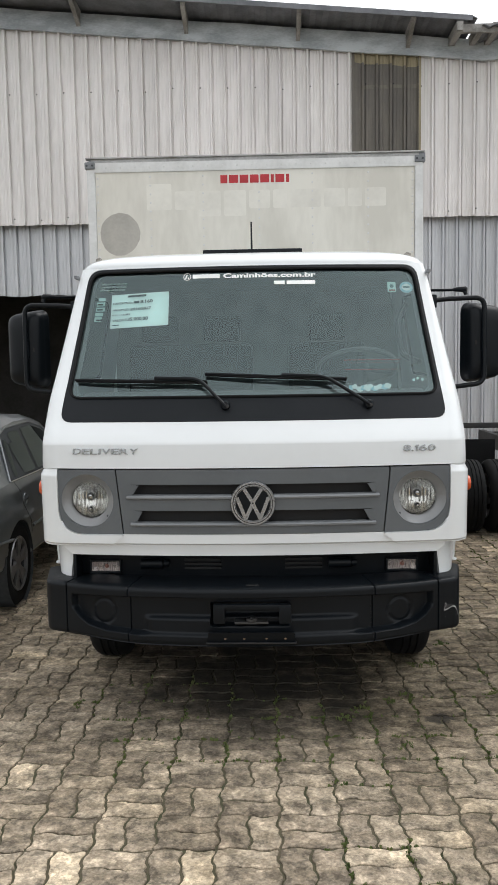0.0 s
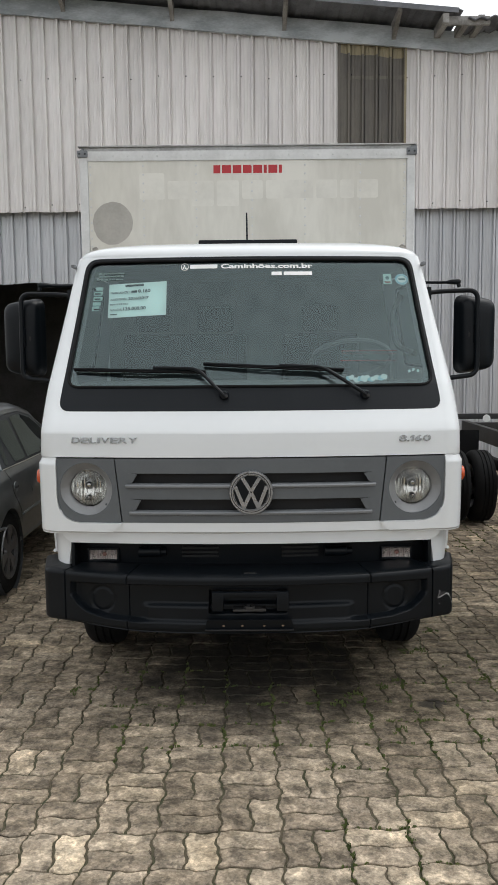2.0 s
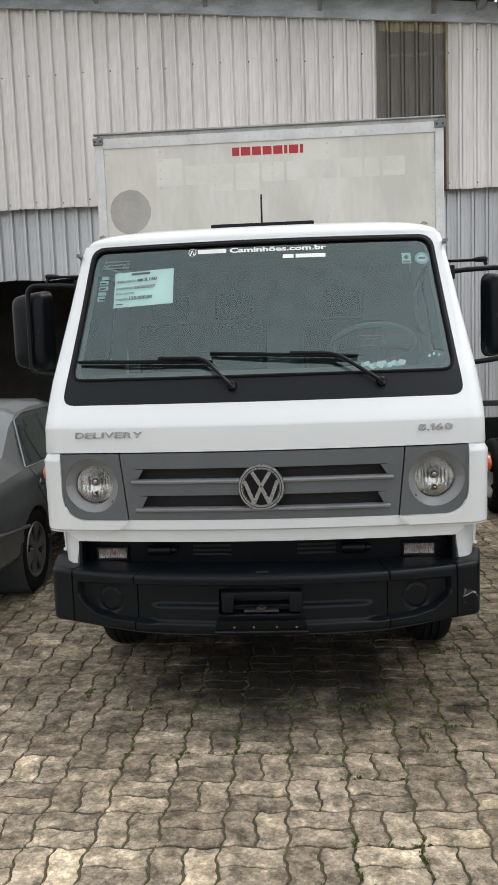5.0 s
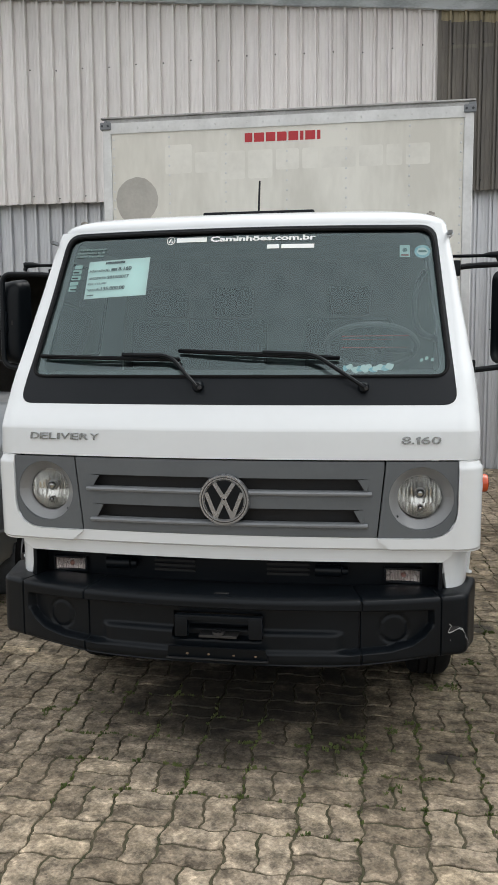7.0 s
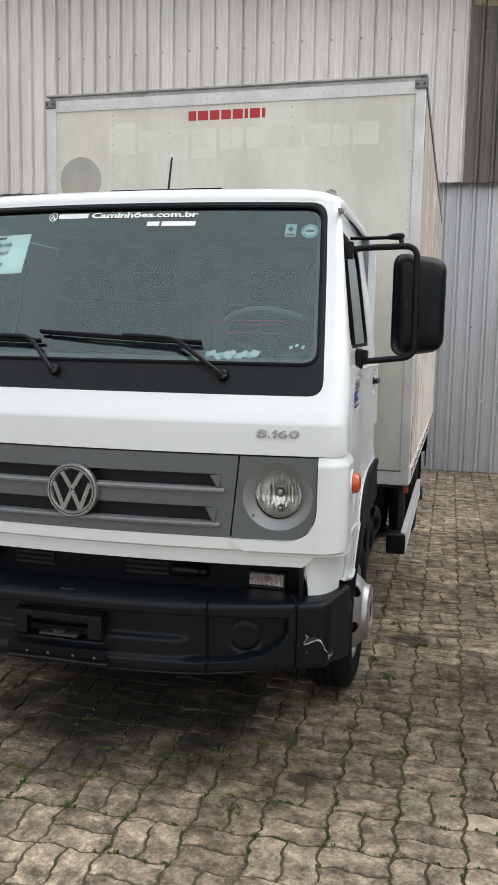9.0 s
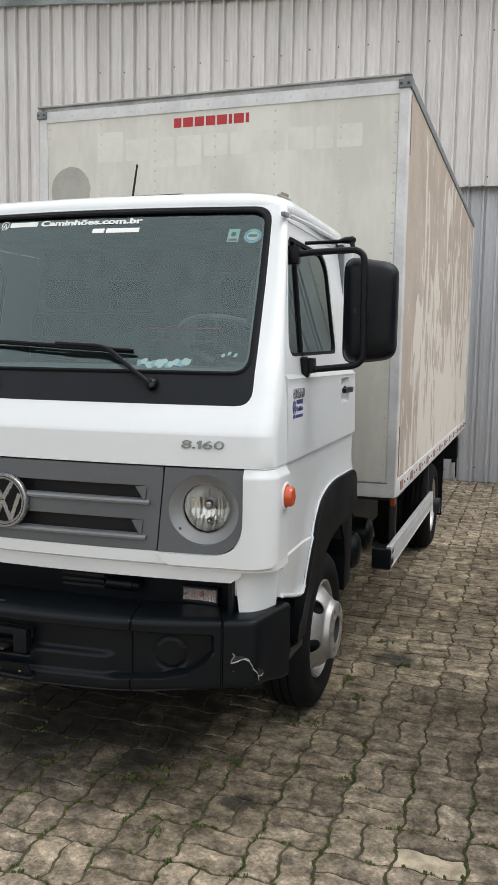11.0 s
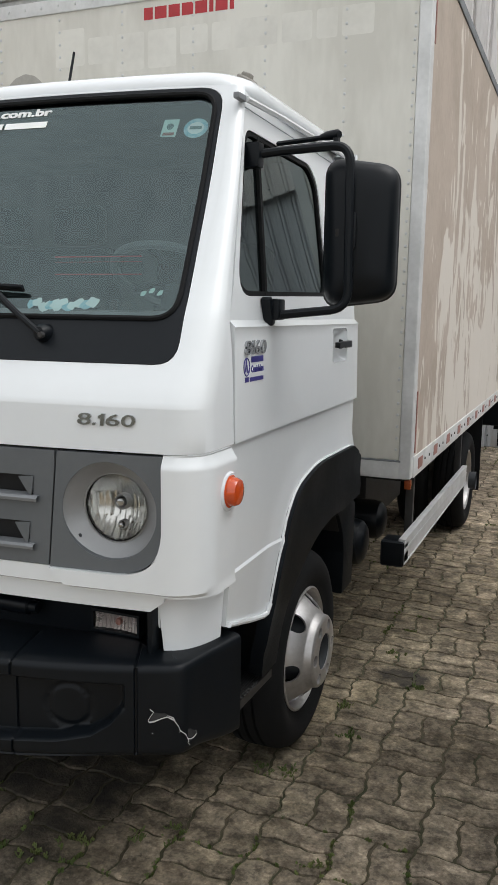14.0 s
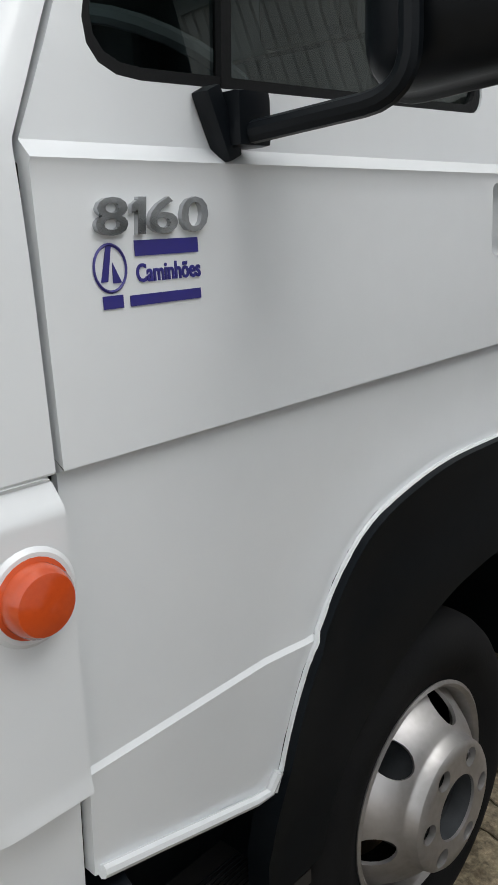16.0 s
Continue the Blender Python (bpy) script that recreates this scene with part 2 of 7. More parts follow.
def paver_paint(name, joined):
    """Worn concrete paver: tone by piece, pits, dust, an oily patch, grime and the truck's painted shade."""
    m = mat(name, (0.575, 0.494, 0.405), (0.285, 0.242, 0.192), 0.85, scale=11, bump=0.7, bscale=110, rvar=0.1, spec=0.22)
    n, l = m.node_tree.nodes, m.node_tree.links
    p = n["Principled BSDF"]
    src = p.inputs["Base Color"].links[0].from_socket
    geo = n.new("ShaderNodeNewGeometry")
    oi = n.new("ShaderNodeObjectInfo")
    rnd = geo.outputs["Random Per Island"] if joined else oi.outputs["Random"]
    tone = n.new("ShaderNodeValToRGB")
    tone.color_ramp.elements[0].color, tone.color_ramp.elements[1].color = (0.64, 0.625, 0.61, 1), (1.18, 1.16, 1.12, 1)
    e = tone.color_ramp.elements.new(0.93)
    e.color = (1.0, 0.99, 0.97, 1)
    tone.color_ramp.elements[2].color = (1.3, 1.27, 1.2, 1)
    l.new(rnd, tone.inputs["Fac"])
    mul = n.new("ShaderNodeMix")
    mul.data_type, mul.blend_type = "RGBA", "MULTIPLY"
    mul.inputs["Factor"].default_value = 1
    l.new(src, mul.inputs["A"]), l.new(tone.outputs["Color"], mul.inputs["B"])
    big = n.new("ShaderNodeTexNoise")
    big.inputs["Scale"].default_value, big.inputs["Detail"].default_value = 0.9, 5
    l.new(geo.outputs["Position"], big.inputs["Vector"])
    bigr = n.new("ShaderNodeValToRGB")
    bigr.color_ramp.elements[0].position, bigr.color_ramp.elements[1].position = 0.35, 0.65
    bigr.color_ramp.elements[0].color, bigr.color_ramp.elements[1].color = (0.66, 0.65, 0.62, 1), (1, 1, 1, 1)
    l.new(big.outputs["Fac"], bigr.inputs["Fac"])
    mul2 = n.new("ShaderNodeMix")
    mul2.data_type, mul2.blend_type = "RGBA", "MULTIPLY"
    mul2.inputs["Factor"].default_value = 1
    l.new(mul.outputs["Result"], mul2.inputs["A"]), l.new(bigr.outputs["Color"], mul2.inputs["B"])
    # dark grime in sharp-edged blotches, and pale worn spots
    gr = n.new("ShaderNodeTexNoise")
    gr.inputs["Scale"].default_value, gr.inputs["Detail"].default_value, gr.inputs["Roughness"].default_value = 15.0, 8, 0.66
    l.new(geo.outputs["Position"], gr.inputs["Vector"])
    grr = n.new("ShaderNodeValToRGB")
    for i, (pos, v) in enumerate(((0.40, 0.50), (0.46, 0.86))):
        grr.color_ramp.elements[i].position, grr.color_ramp.elements[i].color = pos, (v, v, v * 0.98, 1)
    for pos, v in ((0.55, 1.0), (0.62, 1.48)):
        grr.color_ramp.elements.new(pos).color = (v, v * 0.985, v * 0.95, 1)
    l.new(gr.outputs["Fac"], grr.inputs["Fac"])
    mul3 = n.new("ShaderNodeMix")
    mul3.data_type, mul3.blend_type = "RGBA", "MULTIPLY"
    mul3.inputs["Factor"].default_value = 1
    l.new(mul2.outputs["Result"], mul3.inputs["A"]), l.new(grr.outputs["Color"], mul3.inputs["B"])
    # fine sandy speckle
    sp = n.new("ShaderNodeTexNoise")
    sp.inputs["Scale"].default_value, sp.inputs["Detail"].default_value, sp.inputs["Roughness"].default_value = 55.0, 6, 0.7
    l.new(geo.outputs["Position"], sp.inputs["Vector"])
    spr = n.new("ShaderNodeValToRGB")
    spr.color_ramp.elements[0].position, spr.color_ramp.elements[1].position = 0.36, 0.66
    spr.color_ramp.elements[0].color, spr.color_ramp.elements[1].color = (0.66, 0.65, 0.63, 1), (1.30, 1.29, 1.26, 1)
    l.new(sp.outputs["Fac"], spr.inputs["Fac"])
    mul4 = n.new("ShaderNodeMix")
    mul4.data_type, mul4.blend_type = "RGBA", "MULTIPLY"
    mul4.inputs["Factor"].default_value = 1
    l.new(mul3.outputs["Result"], mul4.inputs["A"]), l.new(spr.outputs["Color"], mul4.inputs["B"])
    # oily patch below the engine, widened by painted shade under the truck, with a ragged edge
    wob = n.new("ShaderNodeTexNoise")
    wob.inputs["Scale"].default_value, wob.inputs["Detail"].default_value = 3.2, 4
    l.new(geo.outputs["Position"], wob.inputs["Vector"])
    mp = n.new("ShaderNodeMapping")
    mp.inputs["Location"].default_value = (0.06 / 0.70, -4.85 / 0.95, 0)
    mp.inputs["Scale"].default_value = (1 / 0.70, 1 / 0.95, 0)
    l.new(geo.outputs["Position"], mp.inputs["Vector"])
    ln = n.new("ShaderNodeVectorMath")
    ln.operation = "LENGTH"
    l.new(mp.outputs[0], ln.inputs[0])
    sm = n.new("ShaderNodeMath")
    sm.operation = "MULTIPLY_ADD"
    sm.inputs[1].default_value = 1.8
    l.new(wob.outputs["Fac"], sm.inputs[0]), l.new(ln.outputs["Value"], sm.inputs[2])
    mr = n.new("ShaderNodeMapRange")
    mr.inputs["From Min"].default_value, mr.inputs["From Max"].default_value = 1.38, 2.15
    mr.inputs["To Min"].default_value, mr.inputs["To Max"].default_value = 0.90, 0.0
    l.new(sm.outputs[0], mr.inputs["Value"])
    oil_shade = n.new("ShaderNodeMix")
    oil_shade.data_type = "RGBA"
    oil_shade.inputs["B"].default_value = (0.024, 0.0225, 0.020, 1)
    # a broad grimy patch with the truck's shade painted in, beside and below it, ragged at its edge
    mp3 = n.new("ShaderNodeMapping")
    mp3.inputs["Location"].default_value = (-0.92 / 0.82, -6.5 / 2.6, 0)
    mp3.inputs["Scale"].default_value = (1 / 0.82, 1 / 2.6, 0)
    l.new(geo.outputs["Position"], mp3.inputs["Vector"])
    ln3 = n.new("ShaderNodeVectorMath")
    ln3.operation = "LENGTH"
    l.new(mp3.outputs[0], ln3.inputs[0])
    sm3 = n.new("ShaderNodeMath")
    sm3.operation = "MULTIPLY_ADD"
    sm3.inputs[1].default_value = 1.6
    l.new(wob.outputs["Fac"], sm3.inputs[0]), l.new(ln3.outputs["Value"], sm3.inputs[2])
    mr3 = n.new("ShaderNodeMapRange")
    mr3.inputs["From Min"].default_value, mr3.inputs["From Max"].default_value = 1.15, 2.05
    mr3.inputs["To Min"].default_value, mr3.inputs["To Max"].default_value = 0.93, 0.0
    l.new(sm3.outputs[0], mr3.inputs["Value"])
    grime_shade = n.new("ShaderNodeMix")
    grime_shade.data_type, grime_shade.blend_type = "RGBA", "MULTIPLY"
    grime_shade.inputs["B"].default_value = (0.46, 0.465, 0.43, 1)
    spot = None
    for sx, sy, rx, ry in ((0.91, 4.24, 0.075, 0.055), (1.24, 5.98, 0.12, 0.09)):
        mq = n.new("ShaderNodeMapping")
        mq.inputs["Location"].default_value = (-sx / rx, -sy / ry, 0)
        mq.inputs["Scale"].default_value = (1 / rx, 1 / ry, 0)
        l.new(geo.outputs["Position"], mq.inputs["Vector"])
        lq = n.new("ShaderNodeVectorMath")
        lq.operation = "LENGTH"
        l.new(mq.outputs[0], lq.inputs[0])
        aq = n.new("ShaderNodeMath")
        aq.operation = "MULTIPLY_ADD"
        aq.inputs[1].default_value = 1.2
        l.new(gr.outputs["Fac"], aq.inputs[0]), l.new(lq.outputs["Value"], aq.inputs[2])
        rq = n.new("ShaderNodeMapRange")
        rq.inputs["From Min"].default_value, rq.inputs["From Max"].default_value = 1.35, 1.7
        rq.inputs["To Min"].default_value, rq.inputs["To Max"].default_value = 0.80, 0.0
        l.new(aq.outputs[0], rq.inputs["Value"])
        if spot:
            mxq = n.new("ShaderNodeMath")
            mxq.operation = "MAXIMUM"
            l.new(spot, mxq.inputs[0]), l.new(rq.outputs[0], mxq.inputs[1])
            spot = mxq.outputs[0]
        else:
            spot = rq.outputs[0]
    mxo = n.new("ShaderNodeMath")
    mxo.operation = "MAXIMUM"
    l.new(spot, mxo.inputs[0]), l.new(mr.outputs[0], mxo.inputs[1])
    l.new(mr3.outputs[0], grime_shade.inputs["Factor"]), l.new(mul4.outputs["Result"], grime_shade.inputs["A"])
    l.new(mxo.outputs[0], oil_shade.inputs["Factor"]), l.new(grime_shade.outputs["Result"], oil_shade.inputs["A"])
    l.new(oil_shade.outputs["Result"], p.inputs["Base Color"])
    return m


SIDE = side_paint()
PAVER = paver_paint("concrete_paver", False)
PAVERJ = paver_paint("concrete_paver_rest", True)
PALEPAVER = mat("pale_sandy_paver", (0.64, 0.54, 0.39), (0.33, 0.275, 0.20), 0.85, scale=16, bump=0.7, bscale=110)

# ---- mesh tools ----
WORLD = {}


def part(name, bm, material, parent=None, label="", sharp=32, smooth=True):
    """One bmesh as one mesh object, under a thing or a part, its vertices given in the world."""
    bmesh.ops.remove_doubles(bm, verts=bm.verts, dist=1e-5)
    bm.normal_update()
    lim = radians(sharp)
    for f in bm.faces:
        f.smooth = smooth
    for e in bm.edges:
        e.smooth = len(e.link_faces) == 2 and e.calc_face_angle(9) < lim
    me = bpy.data.meshes.new(name)
    bm.to_mesh(me)
    bm.free()
    me.materials.append(material)
    ob = new(name, me)
    if parent:
        ob.parent = parent
        ob.matrix_parent_inverse = WORLD.get(parent, Matrix()).inverted()
    if label:
        ob["label"] = label
    return ob


def thing(name, at, label, category, group="", kind=""):
    ob = new(name)
    ob.location = at
    WORLD[ob] = Matrix.Translation(at)
    return tagged(ob, label, category, group, kind)


def box(x0, x1, y0, y1, z0, z1, bevel=0.0, seg=2, m=None):
    bm = bmesh.new()
    bmesh.ops.create_cube(bm, size=1)
    for v in bm.verts:
        v.co = Vector((x0 + (v.co.x + 0.5) * (x1 - x0), y0 + (v.co.y + 0.5) * (y1 - y0), z0 + (v.co.z + 0.5) * (z1 - z0)))
    if bevel:
        bmesh.ops.bevel(bm, geom=bm.edges[:], offset=bevel, segments=seg, profile=0.7, affect="EDGES", clamp_overlap=True)
    if m:
        bm.transform(m)
    return bm


def join(*bms):
    """All the given bmeshes in the first one."""
    out = bms[0]
    for b in bms[1:]:
        me = bpy.data.meshes.new("t")
        b.to_mesh(me)
        b.free()
        out.from_mesh(me)
        bpy.data.meshes.remove(me)
    return out


def lathe(profile, axis="x", at=(0, 0, 0), seg=32, sign=1):
    """Turn a profile of (along, radius) round an axis."""
    bm = bmesh.new()
    rings = []
    for d, r in profile:
        ring = []
        for i in range(seg):
            a = 2 * math.pi * i / seg
            c, s = r * math.cos(a), r * math.sin(a)
            p = {"x": (sign * d, c, s), "y": (c, sign * d, s), "z": (c, s, sign * d)}[axis]
            ring.append(bm.verts.new(Vector(p) + Vector(at)))
        rings.append(ring)
    for a, b in zip(rings, rings[1:]):
        for i in range(seg):
            bm.faces.new((a[i], a[(i + 1) % seg], b[(i + 1) % seg], b[i]))
    bmesh.ops.remove_doubles(bm, verts=bm.verts, dist=1e-6)
    bmesh.ops.recalc_face_normals(bm, faces=bm.faces)
    return bm


def facing(bm, way):
    """An open surface, its faces turned to look along way."""
    bm.normal_update()
    if sum((f.normal * f.calc_area() for f in bm.faces), Vector()).dot(Vector(way)) < 0:
        bmesh.ops.reverse_faces(bm, faces=bm.faces)
    return bm


def tube(points, r, seg=10, cap=True):
    """A round bar along points, its ends closed."""
    pts = [Vector(p) for p in points]
    bm, rings = bmesh.new(), []
    side = None
    for i, p in enumerate(pts):
        d = ((pts[min(i + 1, len(pts) - 1)] - pts[max(i - 1, 0)])).normalized()
        if side is None:
            side = d.cross(Vector((0, 0, 1)) if abs(d.z) < 0.9 else Vector((1, 0, 0))).normalized()
        side = (side - d * side.dot(d)).normalized()
        up = d.cross(side)
        rr = r[i] if isinstance(r, (list, tuple)) else r
        rings.append([bm.verts.new(p + rr * (math.cos(a) * side + math.sin(a) * up)) for a in (2 * math.pi * k / seg for k in range(seg))])
    for a, b in zip(rings, rings[1:]):
        for i in range(seg):
            bm.faces.new((a[i], a[(i + 1) % seg], b[(i + 1) % seg], b[i]))
    if cap:
        bm.faces.new(rings[0][::-1]), bm.faces.new(rings[-1])
    bmesh.ops.recalc_face_normals(bm, faces=bm.faces)
    return bm


def bend(points, radius, n=5):
    """Points of a path with its corners rounded."""
    pts = [Vector(p) for p in points]
    out = [pts[0]]
    for a, b, c in zip(pts, pts[1:], pts[2:]):
        r = min(radius, (a - b).length * 0.45, (c - b).length * 0.45)
        p, q = b + (a - b).normalized() * r, b + (c - b).normalized() * r
        out += [(1 - t) ** 2 * p + 2 * t * (1 - t) * b + t * t * q for t in (k / n for k in range(n + 1))]
    return out + [pts[-1]]


def rounded(poly, radius, n=5):
    """A convex polygon (anticlockwise) with its corners rounded; radius one number or one a corner."""
    pts = [Vector((*p, 0)) for p in poly]
    out = []
    for i, b in enumerate(pts):
        a, c = pts[i - 1], pts[(i + 1) % len(pts)]
        r = radius[i] if isinstance(radius, (list, tuple)) else radius
        r = min(r, (a - b).length * 0.48, (c - b).length * 0.48)
        p, q = b + (a - b).normalized() * r, b + (c - b).normalized() * r
        out += [((1 - t) ** 2 * p + 2 * t * (1 - t) * b + t * t * q).xy for t in (k / n for k in range(n + 1))]
    return [tuple(p) for p in out]


def ring(cx, cy, r, n=28, ry=None):
    return [(cx + r * math.cos(2 * math.pi * k / n), cy + (ry or r) * math.sin(2 * math.pi * k / n)) for k in range(n)]


def dense(poly, step):
    """The same closed outline with points at most step apart."""
    out = []
    for a, b in zip(poly, poly[1:] + poly[:1]):
        n = max(1, math.ceil(math.dist(a, b) / step))
        out += [(a[0] + (b[0] - a[0]) * k / n, a[1] + (b[1] - a[1]) * k / n) for k in range(n)]
    return out


def inside(p, poly):
    return all((b[0] - a[0]) * (p[1] - a[1]) - (b[1] - a[1]) * (p[0] - a[0]) >= -1e-7 for a, b in zip(poly, poly[1:] + poly[:1]) if math.dist(a, b) > 1e-5)


def span(a, b, step, also=()):
    n = max(1, math.ceil((b - a) / step))
    v = [a + (b - a) * k / n for k in range(n + 1)]
    return sorted(set(round(q, 5) for q in v + [w for w in also if a < w < b]))


def sheet(us, vs, place, outer=None, holes=(), thick=0.006):
    """A panel over the grid us, vs, cut to a convex outline, with convex openings, laid on a surface place(u, v, off), and thickened inwards."""
    bm = bmesh.new()
    g = [[bm.verts.new((u, v, 0)) for u in us] for v in vs]
    for a, b in zip(g, g[1:]):
        for i in range(len(us) - 1):
            bm.faces.new((a[i], a[i + 1], b[i + 1], b[i]))
    for poly in ([outer] if outer else []) + list(holes):
        for p, q in zip(poly, poly[1:] + poly[:1]):
            if math.dist(p, q) < 1e-5:
                continue
            lo, hi = (min(p[0], q[0]) - 1e-4, min(p[1], q[1]) - 1e-4), (max(p[0], q[0]) + 1e-4, max(p[1], q[1]) + 1e-4)
            near = [f for f in bm.faces if max(v.co.x for v in f.verts) >= lo[0] and min(v.co.x for v in f.verts) <= hi[0]
                    and max(v.co.y for v in f.verts) >= lo[1] and min(v.co.y for v in f.verts) <= hi[1]]
            geom = list({e for f in near for e in f.edges}) + list({v for f in near for v in f.verts}) + near
            if geom:
                bmesh.ops.bisect_plane(bm, geom=geom, dist=1e-6, plane_co=(*p, 0), plane_no=(p[1] - q[1], q[0] - p[0], 0))
    cut = []
    for f in bm.faces:
        c = f.calc_center_median()
        if (outer and not inside(c, outer)) or any(inside(c, h) for h in holes):
            cut.append(f)
    bmesh.ops.delete(bm, geom=cut, context="FACES")
    bmesh.ops.dissolve_degenerate(bm, edges=bm.edges, dist=1e-5)
    f = max(bm.faces, key=lambda q: q.calc_area())
    c = f.calc_center_median()
    for v in bm.verts:
        v.co = Vector(place(v.co.x, v.co.y, 0.0))
    bm.normal_update()
    if f.normal.dot(Vector(place(c.x, c.y, 0.01)) - Vector(place(c.x, c.y, 0.0))) < 0:
        bmesh.ops.reverse_faces(bm, faces=bm.faces)
    if thick:
        bm.normal_update()
        bmesh.ops.solidify(bm, geom=bm.faces[:], thickness=thick)
    return bm


def prism(poly, place, thick):
    """A flat convex or star-shaped outline with depth, laid on a surface."""
    bm = bmesh.new()
    a, b = [bm.verts.new(place(u, v, thick)) for u, v in poly], [bm.verts.new(place(u, v, 0)) for u, v in poly]
    bm.faces.new(a), bm.faces.new(b[::-1])
    for i in range(len(a)):
        bm.faces.new((a[i], b[i], b[(i + 1) % len(a)], a[(i + 1) % len(a)]))
    bmesh.ops.recalc_face_normals(bm, faces=bm.faces)
    return bm


def words(text, size, place, depth=0.002, bold=0.0, shear=0.0, width=None):
    """Raised letters in the built-in font; their left foot stands at u, v = 0, 0 of place(u, v, off)."""
    cu = bpy.data.curves.new("t", "FONT")
    cu.body, cu.size, cu.extrude, cu.offset, cu.shear, cu.resolution_u = text, size, 0.5, bold, shear, 3
    ob = new("t", cu)
    dg = bpy.context.evaluated_depsgraph_get()
    me = bpy.data.meshes.new_from_object(ob.evaluated_get(dg))
    bpy.data.objects.remove(ob)
    bm = bmesh.new()
    bm.from_mesh(me)
    bpy.data.meshes.remove(me)
    x0, x1 = min(v.co.x for v in bm.verts), max(v.co.x for v in bm.verts)
    k = width / (x1 - x0) if width else 1
    for v in bm.verts:
        v.co = Vector(place((v.co.x - x0) * k, v.co.y, depth if v.co.z > 0 else -0.001))
    bmesh.ops.recalc_face_normals(bm, faces=bm.faces)
    return bm


def badge(text, high, place, depth, width):
    """Broad, close-set raised letters, each drawn out to fill its own cell."""
    share = {".": 0.34, "1": 0.52, "I": 0.34, "L": 0.85, "E": 0.9}
    cells = [share.get(c, 1.0) for c in text]
    unit, u, out = width / sum(cells), 0.0, []
    for c, w in zip(text, cells):
        a, b = u + unit * 0.05, u + unit * (w - 0.05)
        foot = high * (0.24 if c == "." else 1.0)
        if c == "1":
            a = a + 0.42 * (b - a)
        bm = words(c, 1.0, lambda p, q, o=0.0: Vector((p, q, o)), 1.0, 0.008)
        xs, zs = [v.co.x for v in bm.verts], [v.co.y for v in bm.verts]
        x0, x1, z0, z1 = min(xs), max(xs), min(zs), max(zs)
        for v in bm.verts:
            pu, pv = a + (v.co.x - x0) / (x1 - x0) * (b - a), (v.co.y - z0) / (z1 - z0) * foot
            v.co = Vector(place(pu + 0.12 * pv, pv, depth if v.co.z > 0.5 else -0.001))
        if c == "1":
            w1 = b - a
            flag = [(a - 0.75 * w1, 0.56), (a + 0.3 * w1, 0.70), (a + 0.3 * w1, 0.985), (a - 0.75 * w1, 0.80)]
            out.append(prism([(p + 0.12 * q * high, q * high) for p, q in flag], place, depth * 0.97))
        bmesh.ops.recalc_face_normals(bm, faces=bm.faces)
        out.append(bm)
        u += unit * w
    return join(*out)


def table(rows):
    """A curve through (z, value) rows, straight between them."""
    zs, vs = zip(*rows)
    return lambda z: float(np.interp(z, zs, vs))

# ---- the setting ----
WALL_Y = 12.9


def ribbed(x0, x1, zlow, ztop, y, pitch=0.206, deep=0.055):
    """A trapezoidal metal sheet; zlow and ztop give its edges at x."""
    bm, cols = bmesh.new(), []
    phase = 0.093
    k0 = math.floor((x0 - phase) / pitch)
    xs = []
    for k in range(k0, math.ceil((x1 - phase) / pitch) + 1):
        # narrow channel past each crest is added, so its shade draws a dark band
        for dx, dy in ((0, 0), (0.040, 0), (0.046, 0.07), (0.058, 0.07), (0.064, 0), (0.088, 0), (0.094, 0.07), (0.106, 0.07), (0.112, 0), (0.134, 0), (0.149, 1), (0.172, 1), (0.1755, -0.4), (0.197, -0.4), (0.203, 0)):
            x = k * pitch + dx + phase
            if x0 - 1e-6 <= x <= x1 + 1e-6:
                xs.append((x, y - deep * dy))
    for x, yy in xs:
        cols.append((bm.verts.new((x, yy, zlow(x))), bm.verts.new((x, yy, ztop(x)))))
    for a, b in zip(cols, cols[1:]):
        bm.faces.new((a[0], b[0], b[1], a[1]))
    bm.normal_update()
    if bm.faces[0:] and sum(f.normal.y for f in bm.faces) > 0:
        bmesh.ops.reverse_faces(bm, faces=bm.faces)
    bmesh.ops.solidify(bm, geom=bm.faces[:], thickness=0.003)
    return bm


def eave(x):
    return 6.522 - 0.0899 * x if x < 3.27 else 6.228 + 0.10 * (x - 3.27)


wall = tagged(part("wall_north", box(-1.55, 12.0, WALL_Y + 0.24, WALL_Y + 0.40, 0, 6.2), CONC), "tall shed wall clad in pale ribbed metal sheets", "wall", kind="structure")
SHEETW = 1.03
k = 0
x = -8.98
while x < 11.5:
    skip = 1.4 < x + 0.5 < 2.4
    m, zl = (FIBRE, 3.945) if skip else (WALLU, 3.965)
    a, b = x, x + SHEETW
    part("wall_sheet", ribbed(a, b + 0.012, lambda q: zl + 0.004 * math.sin(q * 9), lambda q: eave(q) + 0.02, WALL_Y - 0.03 - 0.003 * (k % 2)), m, wall,
         "dark dirty translucent fibreglass sheet" if skip else "", sharp=20)
    low = -0.25 if x > -1.7 else 2.915
    part("wall_sheet", ribbed(a, b + 0.012, lambda q: low + 0.012 * math.sin(q * 7), lambda q: 4.25, WALL_Y + 0.15 - 0.003 * (k % 2)), WALLL, wall, "bare galvanised ribbed sheet", sharp=20)
    x += SHEETW
    k += 1
part("sheet_edge", box(2.312, 2.345, WALL_Y - 0.096, WALL_Y - 0.090, 3.96, eave(2.3) + 0.01, 0.002), OLDRES, wall, "yellowed edge of the fibreglass sheet")
part("resin_band", ribbed(1.332, 2.31, lambda q: eave(q) - 0.165 + 0.01 * math.sin(q * 11), lambda q: eave(q) + 0.01, WALL_Y - 0.0335), OLDRES, wall, "yellowed top of the fibreglass sheet", sharp=20)
